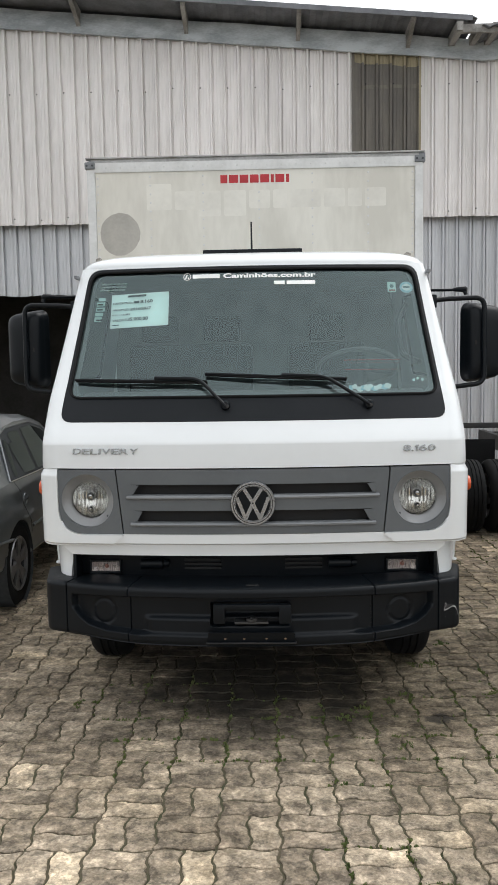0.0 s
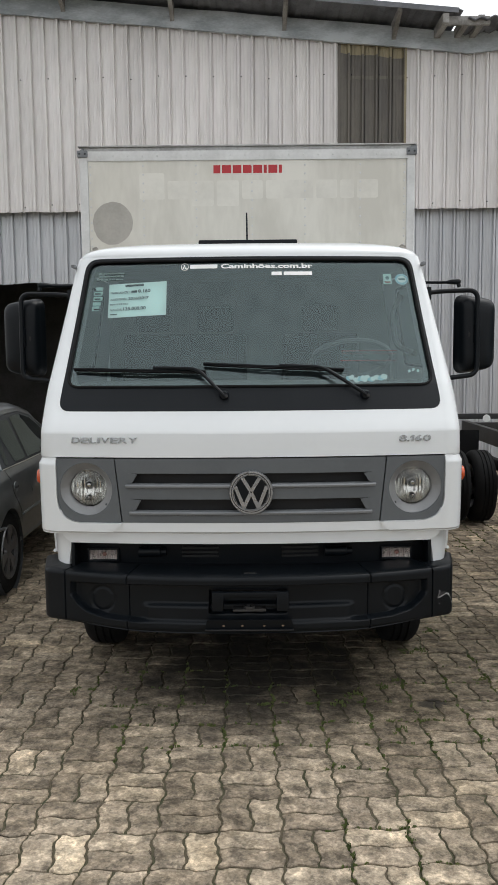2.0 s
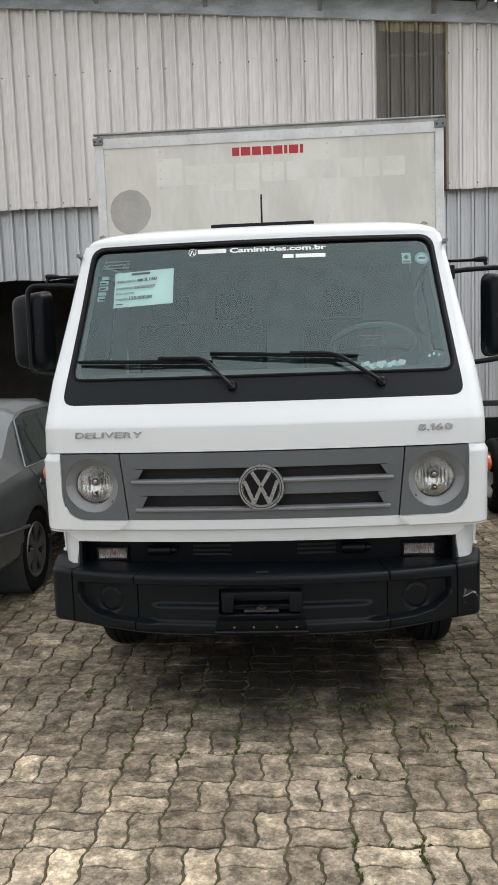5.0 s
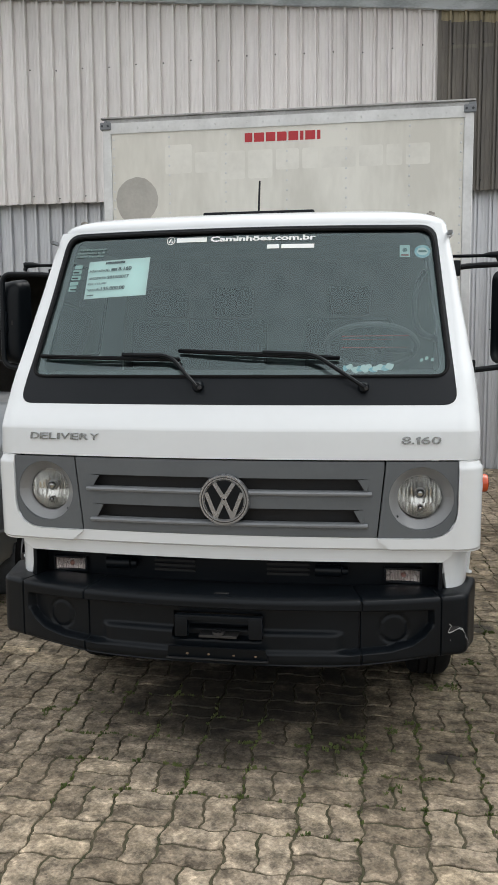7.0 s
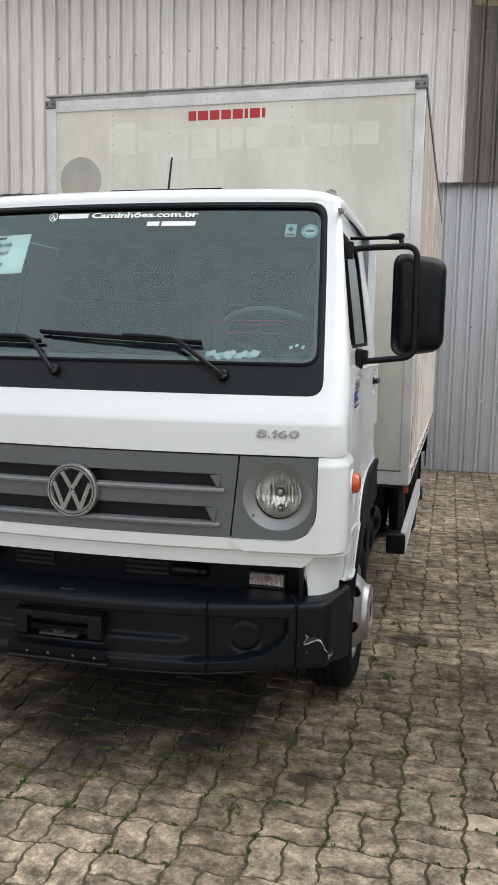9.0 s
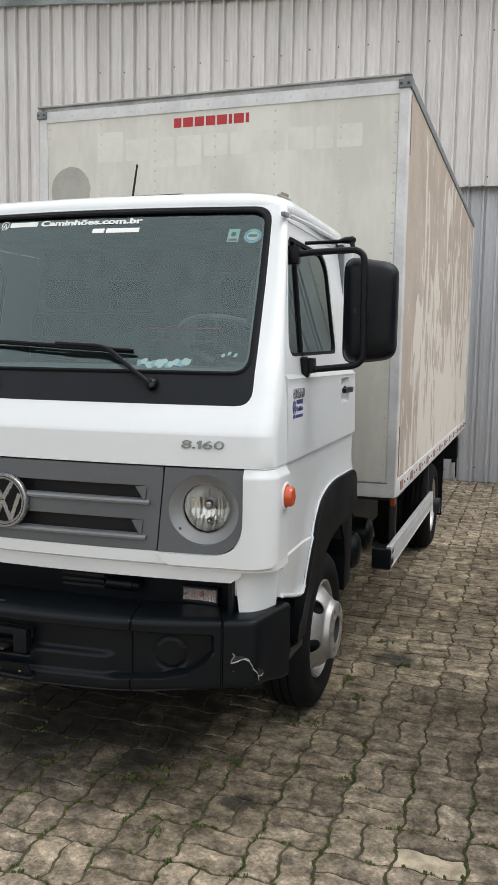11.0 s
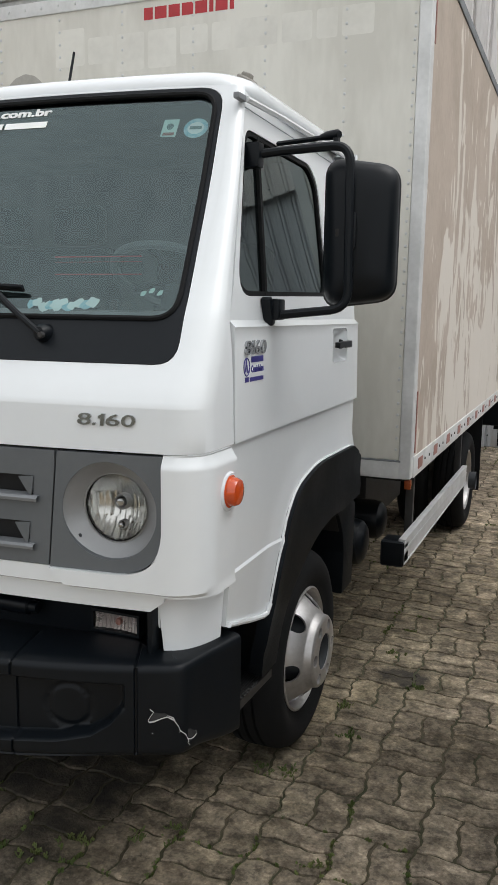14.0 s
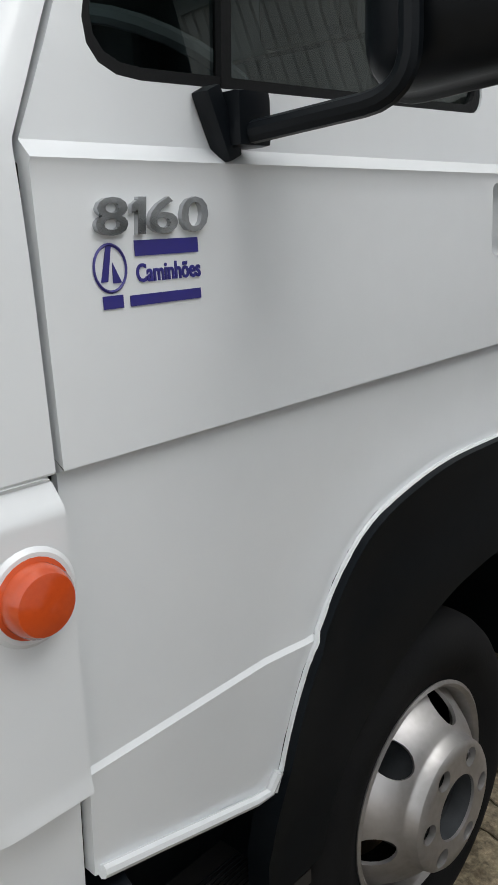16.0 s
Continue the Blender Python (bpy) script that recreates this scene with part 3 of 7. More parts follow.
part("rail_mark", ribbed(1.332, 2.31, lambda q: 5.855 + 0.004 * math.sin(q * 13), lambda q: 5.905 + 0.004 * math.sin(q * 17), WALL_Y - 0.0335), FIBREL, wall, "paler mark where the sheet lies on its rail", sharp=20)
for row, zz, y0, pit in (("u", 5.905, WALL_Y - 0.03, 0.412), ("l", 4.06, WALL_Y - 0.03, 0.412), ("m", 2.0, WALL_Y + 0.15, 0.618), ("b", 0.16, WALL_Y + 0.15, 0.412)):
    n = 0
    while -4.9 + n * pit < 5.2:
        xx = -4.9 + n * pit + 0.1
        n += 1
        if (row in "mb" and xx < 0.4) or random.random() < 0.2:
            continue
        part("screw", lathe([(0, 0.0), (0, 0.011), (0.006, 0.010), (0.010, 0.006), (0.012, 0.0)], "y", (round(xx / 0.206) * 0.206 + 0.093, y0, zz + random.uniform(-0.03, 0.03)), 8, -1), FRAME, wall)
for xx in (1.73, 1.96):
    part("patch_disc", lathe([(0, 0.0), (0, 0.018), (0.004, 0.017), (0.005, 0.0)], "y", (xx, WALL_Y + 0.135, 1.0), 12, -1), WVINYL, wall, "small pale round plug")

# sloping flashing under the roof edge
bm = bmesh.new()
for xa, xb in ((-9.3, 3.27), (3.27, 12.0)):
    prof = ((0.0, -0.03), (-0.045, -0.03), (-0.05, -0.01), (-0.05, 0.255), (0.0, 0.265), (0.06, 0.28))
    xs = span(xa, xb, 0.6)
    rows = [[bm.verts.new((q, WALL_Y - 0.07 + dy + 0.004 * math.sin(q * 5.1), eave(q) - 0.005 + dz + 0.006 * math.sin(q * 3.3 + dz * 9))) for dy, dz in prof] for q in xs]
    for r0, r1 in zip(rows, rows[1:]):
        for i in range(len(prof) - 1):
            bm.faces.new((r0[i], r1[i], r1[i + 1], r0[i + 1]))
bmesh.ops.recalc_face_normals(bm, faces=bm.faces)
tagged(part("trim", bm, BEAM), "stained pale blue metal flashing below the roof edge", "trim", kind="structure")

# roof with its overhang over the yard
bm = bmesh.new()
for xa, xb, up in ((-9.6, 3.02, 0.325), (3.10, 12.2, 0.235)):
    xs = span(xa, xb, 0.09)
    rows = [[bm.verts.new((q, yy, eave(min(q, 3.2) if xa < 0 else max(q, 3.3)) + up + 0.02 * math.sin(q * 35))) for yy in (12.2, 12.6, 14, 21)] for q in xs]
    for r0, r1 in zip(rows, rows[1:]):
        for i in range(3):
            bm.faces.new((r0[i], r1[i], r1[i + 1], r0[i + 1]))
bm.normal_update()
bmesh.ops.solidify(bm, geom=bm.faces[:], thickness=0.012)
roof = tagged(part("roof", bm, ROOFM), "dark corrugated roof overhanging the wall", "roof", kind="structure")
for xx in (-4.34, -2.72, -1.12, 0.53, 2.14):
    zz = eave(xx)
    bm = prism([(12.26, zz + 0.24), (12.80, zz + 0.05), (12.83, zz + 0.05), (12.83, zz + 0.30), (12.24, zz + 0.30)], lambda u, v, o, xx=xx: (xx - 0.03 + o, u, v), 0.06)
    part("bracket", bm, WOOD, roof, "weathered timber bracket")
for xx, ln in ((2.78, 0.62), (3.08, 0.5), (3.3, 0.55)):
    part("rafter_end", box(xx - 0.045, xx + 0.045, 12.83 - ln, 12.83, eave(3.2) + 0.17, eave(3.2) + 0.30, 0.008), WOOD, roof, "broken timber rafter end")
part("gutter_end", box(2.75, 3.42, 12.27, 12.33, eave(3.2) + 0.16, eave(3.2) + 0.28, 0.015), WOOD, roof, "split grey timber board end")
part("fascia", prism([(-9.6, eave(-9.6) + 0.27), (2.95, eave(2.95) + 0.27), (2.95, eave(2.95) + 0.34), (-9.6, eave(-9.6) + 0.34)], lambda u, v, o: (u, 12.21 - o, v), 0.02), ROOFM, roof)

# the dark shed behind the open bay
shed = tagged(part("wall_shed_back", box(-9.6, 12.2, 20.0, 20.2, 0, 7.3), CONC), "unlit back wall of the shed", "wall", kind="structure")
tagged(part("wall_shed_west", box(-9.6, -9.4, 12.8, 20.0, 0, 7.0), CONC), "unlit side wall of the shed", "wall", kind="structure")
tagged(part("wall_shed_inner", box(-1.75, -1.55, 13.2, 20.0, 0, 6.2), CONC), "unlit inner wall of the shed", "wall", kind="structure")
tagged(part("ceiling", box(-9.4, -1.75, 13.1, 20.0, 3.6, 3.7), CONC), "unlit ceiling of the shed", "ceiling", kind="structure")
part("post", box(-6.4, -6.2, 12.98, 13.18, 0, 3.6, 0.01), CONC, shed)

# the shed stands a little larger and further back than first laid out
FAR = Matrix.Translation((0.05, 0.2, 1.77)) @ Matrix.Scale(1.055, 4) @ Matrix.Translation((-0.05, -0.2, -1.77))
for ob in scene.objects:
    if ob.type == "MESH":
        ob.data.transform(FAR)

# ---- the lorry ----
CX = -0.015
front_y = table([(0.60, 4.14), (0.84, 4.13), (0.902, 4.125), (0.915, 4.098), (1.28, 4.09), (1.40, 4.096), (1.415, 4.102), (1.50, 4.15), (1.63, 4.212), (2.20, 4.55), (2.30, 4.61), (2.42, 4.66)])
half_w = table([(0.60, 1.00), (0.72, 1.018), (0.872, 1.033), (0.886, 1.036), (0.898, 1.045), (0.915, 1.041), (1.268, 1.043), (1.288, 1.057), (1.48, 1.051), (1.56, 1.046), (1.63, 1.038), (1.70, 1.028), (2.24, 0.946), (2.32, 0.928)])
side_w = table([(0.45, 1.008), (0.60, 1.018), (0.72, 1.034), (0.902, 1.0460), (0.909, 1.0400), (1.2815, 1.0425), (1.2860, 1.0570), (1.596, 1.050), (1.604, 1.053), (1.622, 1.034), (1.70, 1.028), (2.24, 0.946), (2.32, 0.928)])
corner_r = table([(1.30, 0.10), (1.65, 0.075), (2.0, 0.045), (2.30, 0.035)])
door_y = table([(1.62, 4.395), (2.24, 4.705), (2.4, 4.76)])
bow = table([(1.45, 0.06), (1.70, 0.082), (2.00, 0.090), (2.30, 0.082)])
BOW, A1 = 0.085, 1.30


ARCH_LINE = [(4.725, 0.60), (4.755, 0.74), (4.80, 0.862), (4.868, 0.97), (4.955, 1.043), (5.06, 1.080), (5.20, 1.098), (5.45, 1.098), (5.72, 1.09), (5.80, 1.06)]


def flare(y, z):
    """The skin swells towards the wheel arch."""
    if z > 1.26 or y < 4.60:
        return 0.0
    best = 9.0
    for (a, b), (c, d) in zip(ARCH_LINE, ARCH_LINE[1:]):
        t = max(0, min(1, ((y - a) * (c - a) + (z - b) * (d - b)) / ((c - a) ** 2 + (d - b) ** 2)))
        best = min(best, math.hypot(y - a - t * (c - a), z - b - t * (d - b)))
    q = max(0.0, 1 - best / 0.085)
    return 0.012 * q * q * (3 - 2 * q)


def side_x(y, z):
    return side_w(z) - 0.022 * (y - 4.4) + flare(y, z)


def cab(s, z, off=0.0):
    """The cab's skin: s runs from the middle to the corner and on to the door's edge at 1.30."""
    sg, a = (1 if s >= 0 else -1), abs(s)
    w, r, yc = half_w(z), corner_r(z), front_y(z)
    lf = w - r
    bw = bow(z)
    yb = yc + bw * (lf / 0.85) ** 2
    if a > lf:
        arc = r * math.pi / 2
        rest = max(door_y(z) - yb - r, 0.005)
        d = (a - lf) / (A1 - lf) * (arc + rest)
        if d <= arc:
            th = d / r
            x, y, nx, ny = lf + r * math.sin(th), yb + r * (1 - math.cos(th)), math.sin(th), -math.cos(th)
        else:
            d -= arc
            x, y, nx, ny = w - 0.022 * max(0, yb + r + d - 4.4), yb + r + d, 1, 0
    else:
        x, y, nx, ny = a, yc + bw * (a / 0.85) ** 2, 2 * bw * a / 0.72, -1
    q = math.hypot(nx, ny)
    return Vector((CX + sg * (x + off * nx / q), y + off * ny / q, z))


def flank(sg):
    return lambda y, z, off=0.0: Vector((CX + sg * (side_x(y, z) + off), y, z))


def sink(place, d):
    return lambda u, v, off=0.0: place(u, v, off + d)


def mirrored(poly, sg):
    return poly if sg > 0 else [(-u, v) for u, v in poly][::-1]


ZCUT = (0.872, 0.886, 0.898, 0.902, 0.915, 1.268, 1.288, 1.40, 1.415, 1.50, 1.596, 1.604, 1.613, 1.622, 1.65)


def tread_wheel(root, x, y, sg, front=True, name="front_wheel"):
    """Tyre with grooves, pressed steel disc with hand holes, hub with bolt holes. x is the tyre's outer face."""
    r = 0.385
    w = part(name, lathe([(-0.004, 0.235), (-0.002, 0.245), (0.013, 0.272), (0.021, 0.300), (0.019, 0.326), (0.008, 0.352), (-0.010, 0.371), (-0.030, 0.381),
                          (-0.060, r), (-0.062, r - 0.011), (-0.070, r - 0.011), (-0.072, r), (-0.100, r), (-0.102, r - 0.011), (-0.112, r - 0.011), (-0.114, r),
                          (-0.142, r), (-0.144, r - 0.011), (-0.152, r - 0.011), (-0.154, r - 0.002), (-0.182, 0.379), (-0.20, 0.362), (-0.214, 0.32), (-0.205, 0.26), (-0.19, 0.235)],
                         "x", (x, y, 0.356), 64, sg), RUBBER, root, "worn black truck tyre", sharp=40)
    rim = part("rim", lathe([(-0.004, 0.224), (0.004, 0.233), (0.0, 0.240), (-0.02, 0.236), (-0.06, 0.222), (-0.06, 0.215), (-0.012, 0.222), (-0.002, 0.228)], "x", (x, y, 0.356), 64, sg), WHEEL, w)
    # disc as a polar sheet with hand holes
    dprof = table([(0.0, 0.080), (0.085, 0.080), (0.10, 0.079), (0.131, 0.077), (0.138, 0.070), (0.143, 0.046), (0.148, 0.041), (0.156, 0.036), (0.170, 0.024), (0.185, 0.008), (0.20, -0.012), (0.215, -0.034), (0.225, -0.048)]) if front else \
        table([(0.0, -0.13), (0.12, -0.13), (0.135, -0.12), (0.19, -0.07), (0.225, -0.03)])

    def disc(u, v, off=0.0):
        a, q = u, v
        return Vector((x + sg * (dprof(q) + off), y + q * math.cos(a - 0.35), 0.356 + q * math.sin(a - 0.35)))

    holes = []
    for k in range(6):
        a = math.pi / 6 + k * math.pi / 3
        holes.append(ring(a, 0.187, 0.190, 20, 0.031))
    part("disc", sheet(span(0, 2 * math.pi, 0.1), [0.138, 0.143, 0.148, 0.156, 0.17, 0.185, 0.20, 0.215, 0.225], disc, None, [h for h in holes if 0 < h[8][0] and h[0][0] < 6.3], 0.008), WHEEL, rim, sharp=45)
    bolt = [ring(k * math.pi / 3 + 0.35, 0.105, 0.205, 18, 0.021) for k in range(6)]
    hub = part("hub", sheet(span(0, 2 * math.pi, 0.1), [0.070, 0.078, 0.09, 0.1, 0.115, 0.131, 0.138], disc, None, bolt, 0.014), WHEEL, rim, sharp=45)
    # bore and backing disc are near-black, shade of the openings put into colour
    part("hub_bore", lathe([(0.074, 0.0695), (0.020, 0.066), (0.020, 0.0)], "x", (x, y, 0.356), 32, sg), INK, rim)
    part("brake_drum", lathe([(-0.10, 0.0), (-0.105, 0.19), (-0.19, 0.20)], "x", (x, y, 0.356), 32, sg), RUST, rim, "dark rusty brake drum")
    if front:
        part("hub_core", lathe([(0.034, 0.05), (0.034, 0.128), (-0.09, 0.128)], "x", (x, y, 0.356), 32, sg), INK, rim)
    return w


def facets(at):
    """A reflector bowl whose upper, middle and lower bands carry upright flutes."""
    rg = random.Random(5)
    tilt = {}

    def depth(x, z):
        band = 0 if z > 0.032 else (1 if z > -0.034 else 2)
        w = (0.011, 0.017, 0.012)[band]
        k = math.floor(x / w)
        if (band, k) not in tilt:
            tilt[(band, k)] = rg.uniform(-0.22, 0.22)
        f = (x / w - k) - 0.5
        return 0.046 - 5.4 * (x * x + z * z) + w * (0.62 * f * f + tilt[(band, k)] * f)

    bm, n = bmesh.new(), 64
    g = {}
    for i in range(n + 1):
        for j in range(n + 1):
            x, z = (i / n * 2 - 1) * 0.091, (j / n * 2 - 1) * 0.091
            if math.hypot(x, z) < 0.0915:
                g[i, j] = bm.verts.new((at.x + x, at.y + depth(x, z), at.z + z))
    for i in range(n):
        for j in range(n):
            q = [g.get(c) for c in ((i, j), (i + 1, j), (i + 1, j + 1), (i, j + 1))]
            if None not in q:
                bm.faces.new(q)
    return join(facing(bm, (0, -1, 0)), lathe([(0.0, 0.092), (0.02, 0.091), (0.07, 0.086), (0.072, 0.0)], "y", at, 32))


def headlamp(root, sg):
    c = (0.812 * sg, 1.127)
    bowl = part("headlamp", sheet(span(0, 2 * math.pi, 0.16), [0.090, 0.093, 0.101, 0.112, 0.123, 0.129, 0.133],
                lambda a, q, off=0: cab(c[0] + q * math.cos(a) * sg, c[1] - 0.012 * max(0, -math.sin(a)) * (q - 0.090) / 0.043 + q * math.sin(a) * (1.0 + 0.06 * (math.sin(a) < 0)), off - 0.046 * min(1, max(0.0, 0.133 - q) / 0.040) ** 0.85 + 0.003)), BOWL, root, "silver-grey recessed headlamp surround")
    at = cab(c[0], c[1], -0.046)
    refl = part("reflector", facets(at), REFL, bowl, "bright fluted reflector", sharp=40)
    for nm, x, z, r in (("bulb", 0.004 * sg, 0.010, 0.022), ("parking_bulb", 0.006 * sg, -0.052, 0.0125)):
        o = at + Vector((x, 0, z))
        bulb = part(nm, lathe([(0.055, r * 0.55), (0.014, r * 0.55), (0.009, r * 0.45), (0.006, 0.0)], "y", o, 14), CHROME, bowl)
        part("bulb_ring", lathe([(0.05, r), (0.020, r), (0.017, r * 0.9), (0.020, r * 0.72), (0.045, r * 0.62)], "y", o, 18), BOWL, bulb, "dark ring round the bulb")
    lens = part("lens", facing(lathe([(-0.002, 0.092), (-0.012, 0.079), (-0.018, 0.048), (-0.021, 0.0)], "y", at, 32), (0, -1, 0)), LENS, bowl, "clear round lens")
    lens.visible_shadow = False
    for dx, dz in ((-0.105, 0.085), (0.105, 0.085), (-0.1 * sg, -0.085)):
        p = cab(c[0] + dx * 0.94, c[1] + dz * 0.94, -0.019)
        part("screw", lathe([(0, 0.006), (-0.004, 0.005), (-0.004, 0)], "y", p, 8), INK, bowl)


def wiper(root, pivot, elbow, mid, left, right):
    sk = lambda p, o: cab(p[0] - CX, p[1], o)
    arm = part("wiper", tube(bend([sk(pivot, 0.03), sk(((pivot[0] * 2 + elbow[0]) / 3, (pivot[1] * 2 + elbow[1]) / 3), 0.04), sk(elbow, 0.045), sk(mid, 0.045)], 0.05), 0.009, 8), BLACK, root, "black wiper arm")
    p = sk(pivot, 0.0)
    part("pivot", lathe([(0.03, 0.024), (-0.02, 0.024), (-0.032, 0.017), (-0.034, 0.0)], "y", p, 16), BLACK, arm)
    part("pivot_nut", lathe([(-0.03, 0.009), (-0.042, 0.008), (-0.043, 0.0)], "y", p + Vector((0.012, 0, -0.004)), 8), FRAME, arm)
    n = 12
    pts = [(left[0] + (right[0] - left[0]) * k / n, left[1] + (right[1] - left[1]) * k / n) for k in range(n + 1)]
    part("blade_frame", tube([sk(q, 0.022 + 0.014 * math.sin(math.pi * k / n)) for k, q in enumerate(pts)], 0.0065, 6), BLACK, arm)
    part("blade_rubber", tube([sk((q[0], q[1] - 0.008), 0.011) for q in pts], 0.006, 4), RUBBER, arm)


def door(root, sg):
    fl = flank(sg)
    arch = rounded([(4.66, 0.30), (5.90, 0.30), (5.90, 1.02), (5.72, 1.085), (5.20, 1.095), (4.955, 1.043), (4.805, 0.86), (4.725, 0.60)], [0.02, 0.02, 0.05, 0.06, 0.2, 0.1, 0.1, 0.05])
    win = rounded([(4.475, 1.688), (5.40, 1.708), (5.43, 2.12), (5.35, 2.185), (4.70, 2.185)], [0.10, 0.05, 0.05, 0.05, 0.05])
    rec = rounded([(5.400, 1.456), (5.618, 1.456), (5.618, 1.588), (5.400, 1.588)], 0.022)
    outer = [(4.405, 0.752), (4.765, 0.655), (5.80, 0.655), (5.80, 2.245), (4.716, 2.245), (4.405, 1.62)]
    us, vs = span(4.38, 5.82, 0.045), span(0.65, 1.25, 0.04, (0.902, 0.909)) + span(1.26, 2.25, 0.08, (1.2815, 1.2860) + ZCUT[6:])
    d = part("door", sheet(us, vs, fl, outer, [arch, win, rec], 0.02), WHITE, root, "white cab door with a ledge below the window")
    seal = rounded([(4.470, 1.680), (5.410, 1.700), (5.442, 2.12), (5.355, 2.195), (4.695, 2.195)], [0.10, 0.05, 0.05, 0.05, 0.05])
    pane = rounded([(4.492, 1.703), (5.385, 1.722), (5.412, 2.11), (5.34, 2.17), (4.712, 2.17)], [0.09, 0.05, 0.05, 0.05, 0.05])
    part("window_seal", sheet(span(4.45, 5.46, 0.1), span(1.66, 2.21, 0.08), sink(fl, -0.004), seal, [pane], 0.014), RUBBER, d)
    g = part("window_pane", sheet(span(4.45, 5.46, 0.1), span(1.66, 2.21, 0.08), sink(fl, -0.012), seal, [], 0), SGLASS, d, "tinted side window pane")
    g.visible_shadow = False
    part("quarter_bar", sheet([4.708, 4.726], span(1.695, 2.18, 0.05), lambda u, v, off=0.0: fl(u + 0.10 * (v - 1.7) / 0.5, v, off - 0.002), None, [], 0.014), RUBBER, d)
    # dark strip added behind the door gap to stand in for its shade
    gap = table([(0.6, 4.40), (1.62, 4.40), (2.245, 4.71)])
    part("gap_seal", sheet([-0.03, 0.03], span(0.76, 2.22, 0.06), lambda u, v, off=0.0: fl(gap(v) + u, v, off - 0.021), None, [], 0.003), RUBBER, d)
    # pull in its recess
    h = part("door_handle", box(-0.5, 0.5, -0.5, 0.5, -0.5, 0.5, 0.08, 2, None), BLACK, d, "black pull handle")
    for v in h.data.vertices:
        c = v.co
        y, z = 5.518 + c.x * 0.195, 1.524 + c.z * (0.022 + 0.012 * max(0.0, c.x))
        v.co = Vector((CX + sg * (side_x(y, z) + 0.014 + c.y * 0.020), y, z))
    part("handle_pivot", lathe([(0.0, 0.0), (0.0, 0.020), (0.012, 0.017), (0.014, 0.0)], "x", fl(5.548, 1.524, -0.012), 14, sg), BLACK, d)
    part("sill_lip", tube([fl(y, z, 0.006) for y, z in ((4.412, 0.757), (4.5, 0.733), (4.6, 0.704), (4.70, 0.681), (4.728, 0.684), (4.744, 0.712))], 0.0088, 8), WHITE, d)
    part("handle_dish", sheet(span(5.393, 5.625, 0.0116), span(1.450, 1.594, 0.0096), lambda u, v, off=0.0: fl(u, v, off + 0.001 - 0.035 * max(0, 1 - max(abs(u - 5.509) / 0.109, abs(v - 1.522) / 0.066) ** 5)), rec, [], 0.004), WHITE, d)
    return d


def mirror_set(root, sg):
    X = lambda x: CX + sg * x
    arm = part("mirror_arm", tube(bend([(X(0.955), 4.71, 2.105), (X(1.04), 4.735, 2.118), (X(1.262), 4.735, 2.125), (X(1.268), 4.74, 1.66), (X(1.05), 4.70, 1.636)], 0.055, 6), 0.0135, 10), BLACK, root, "bent black tube mirror bracket")
    part("upper_clamp", box(-0.030, 0.032, -0.022, 0.022, -0.036, 0.036, 0.008, 2, Matrix.Translation((X(0.965), 4.71, 2.105))), BLACK, arm)
    part("lower_clamp", join(box(-0.022, 0.024, -0.020, 0.037, -0.028, 0.036, 0.010, 2, Matrix.Translation((X(1.05), 4.70, 1.650))), box(-0.016, 0.014, -0.012, 0.012, -0.05, 0.036, 0.006, 2, Matrix.Translation((X(1.042), 4.672, 1.655)) @ Matrix.Rotation(radians(24), 4, "X"))), BLACK, arm)
    part("stay", tube([(X(0.950), 4.97, 2.188), (X(1.06), 4.915, 2.182), (X(1.165), 4.862, 2.178)], 0.008, 8), BLACK, arm)
    part("stay_knob", join(tube([(X(1.125), 4.882, 2.180), (X(1.150), 4.869, 2.181), (X(1.186), 4.851, 2.179), (X(1.194), 4.847, 2.178)], [0.009, 0.014, 0.016, 0.011], 12), tube([(X(1.180), 4.854, 2.180), (X(1.188), 4.848, 2.150)], [0.012, 0.010], 10)), BLACK, arm)
    c, turn = Vector((X(1.279), 4.822, 1.885)), Matrix.Rotation(radians(14 * sg), 4, "Z")
    at = Matrix.Translation(c) @ turn

    def outline(inset):
        w, h = 0.114 - inset, 0.213 - inset
        pts = rounded([(-w, -h), (w, -h), (w, h), (-w, h)], max(0.062 - inset * 0.3, 0.02), 6)
        return [(u, v * (1 - 0.068 * (u * sg / 0.114))) for u, v in pts]

    def shell(rows, cap=True):
        bm = bmesh.new()
        rings = [[bm.verts.new(at @ Vector((u, y, v))) for u, v in outline(q)] for y, q in rows]
        for a, b in zip(rings, rings[1:]):
            for i in range(len(a)):
                bm.faces.new((a[i], a[(i + 1) % len(a)], b[(i + 1) % len(a)], b[i]))
        if cap:
            bm.faces.new(rings[-1])
            bm.faces.new(rings[0])
        bmesh.ops.recalc_face_normals(bm, faces=bm.faces)
        return bm
    case = part("mirror_case", shell([(0.030, 0.020), (0.046, 0.010), (0.050, 0.004), (0.048, 0.0), (0.040, 0.0), (0.034, 0.004), (0.0, 0.006), (-0.024, 0.011), (-0.042, 0.022), (-0.053, 0.040), (-0.060, 0.062), (-0.064, 0.088)]), BLACK, arm, "tall black plastic mirror housing", sharp=60)
    part("clamp_plate", box(-0.016, 0.018, -0.080, -0.052, -0.052, 0.052, 0.006, 2, at @ Matrix.Translation((-0.032 * sg, 0, 0.0))), BLACK, case)
    part("finger_dish", box(-0.013, 0.013, -0.062, -0.054, -0.012, 0.012, 0.004, 2, at @ Matrix.Translation((-0.062 * sg, 0.006, -0.004))), DARK, case)
    part("mirror_glass", shell([(0.040, 0.016), (0.044, 0.018)]), MIRROR, case, "mirror glass")


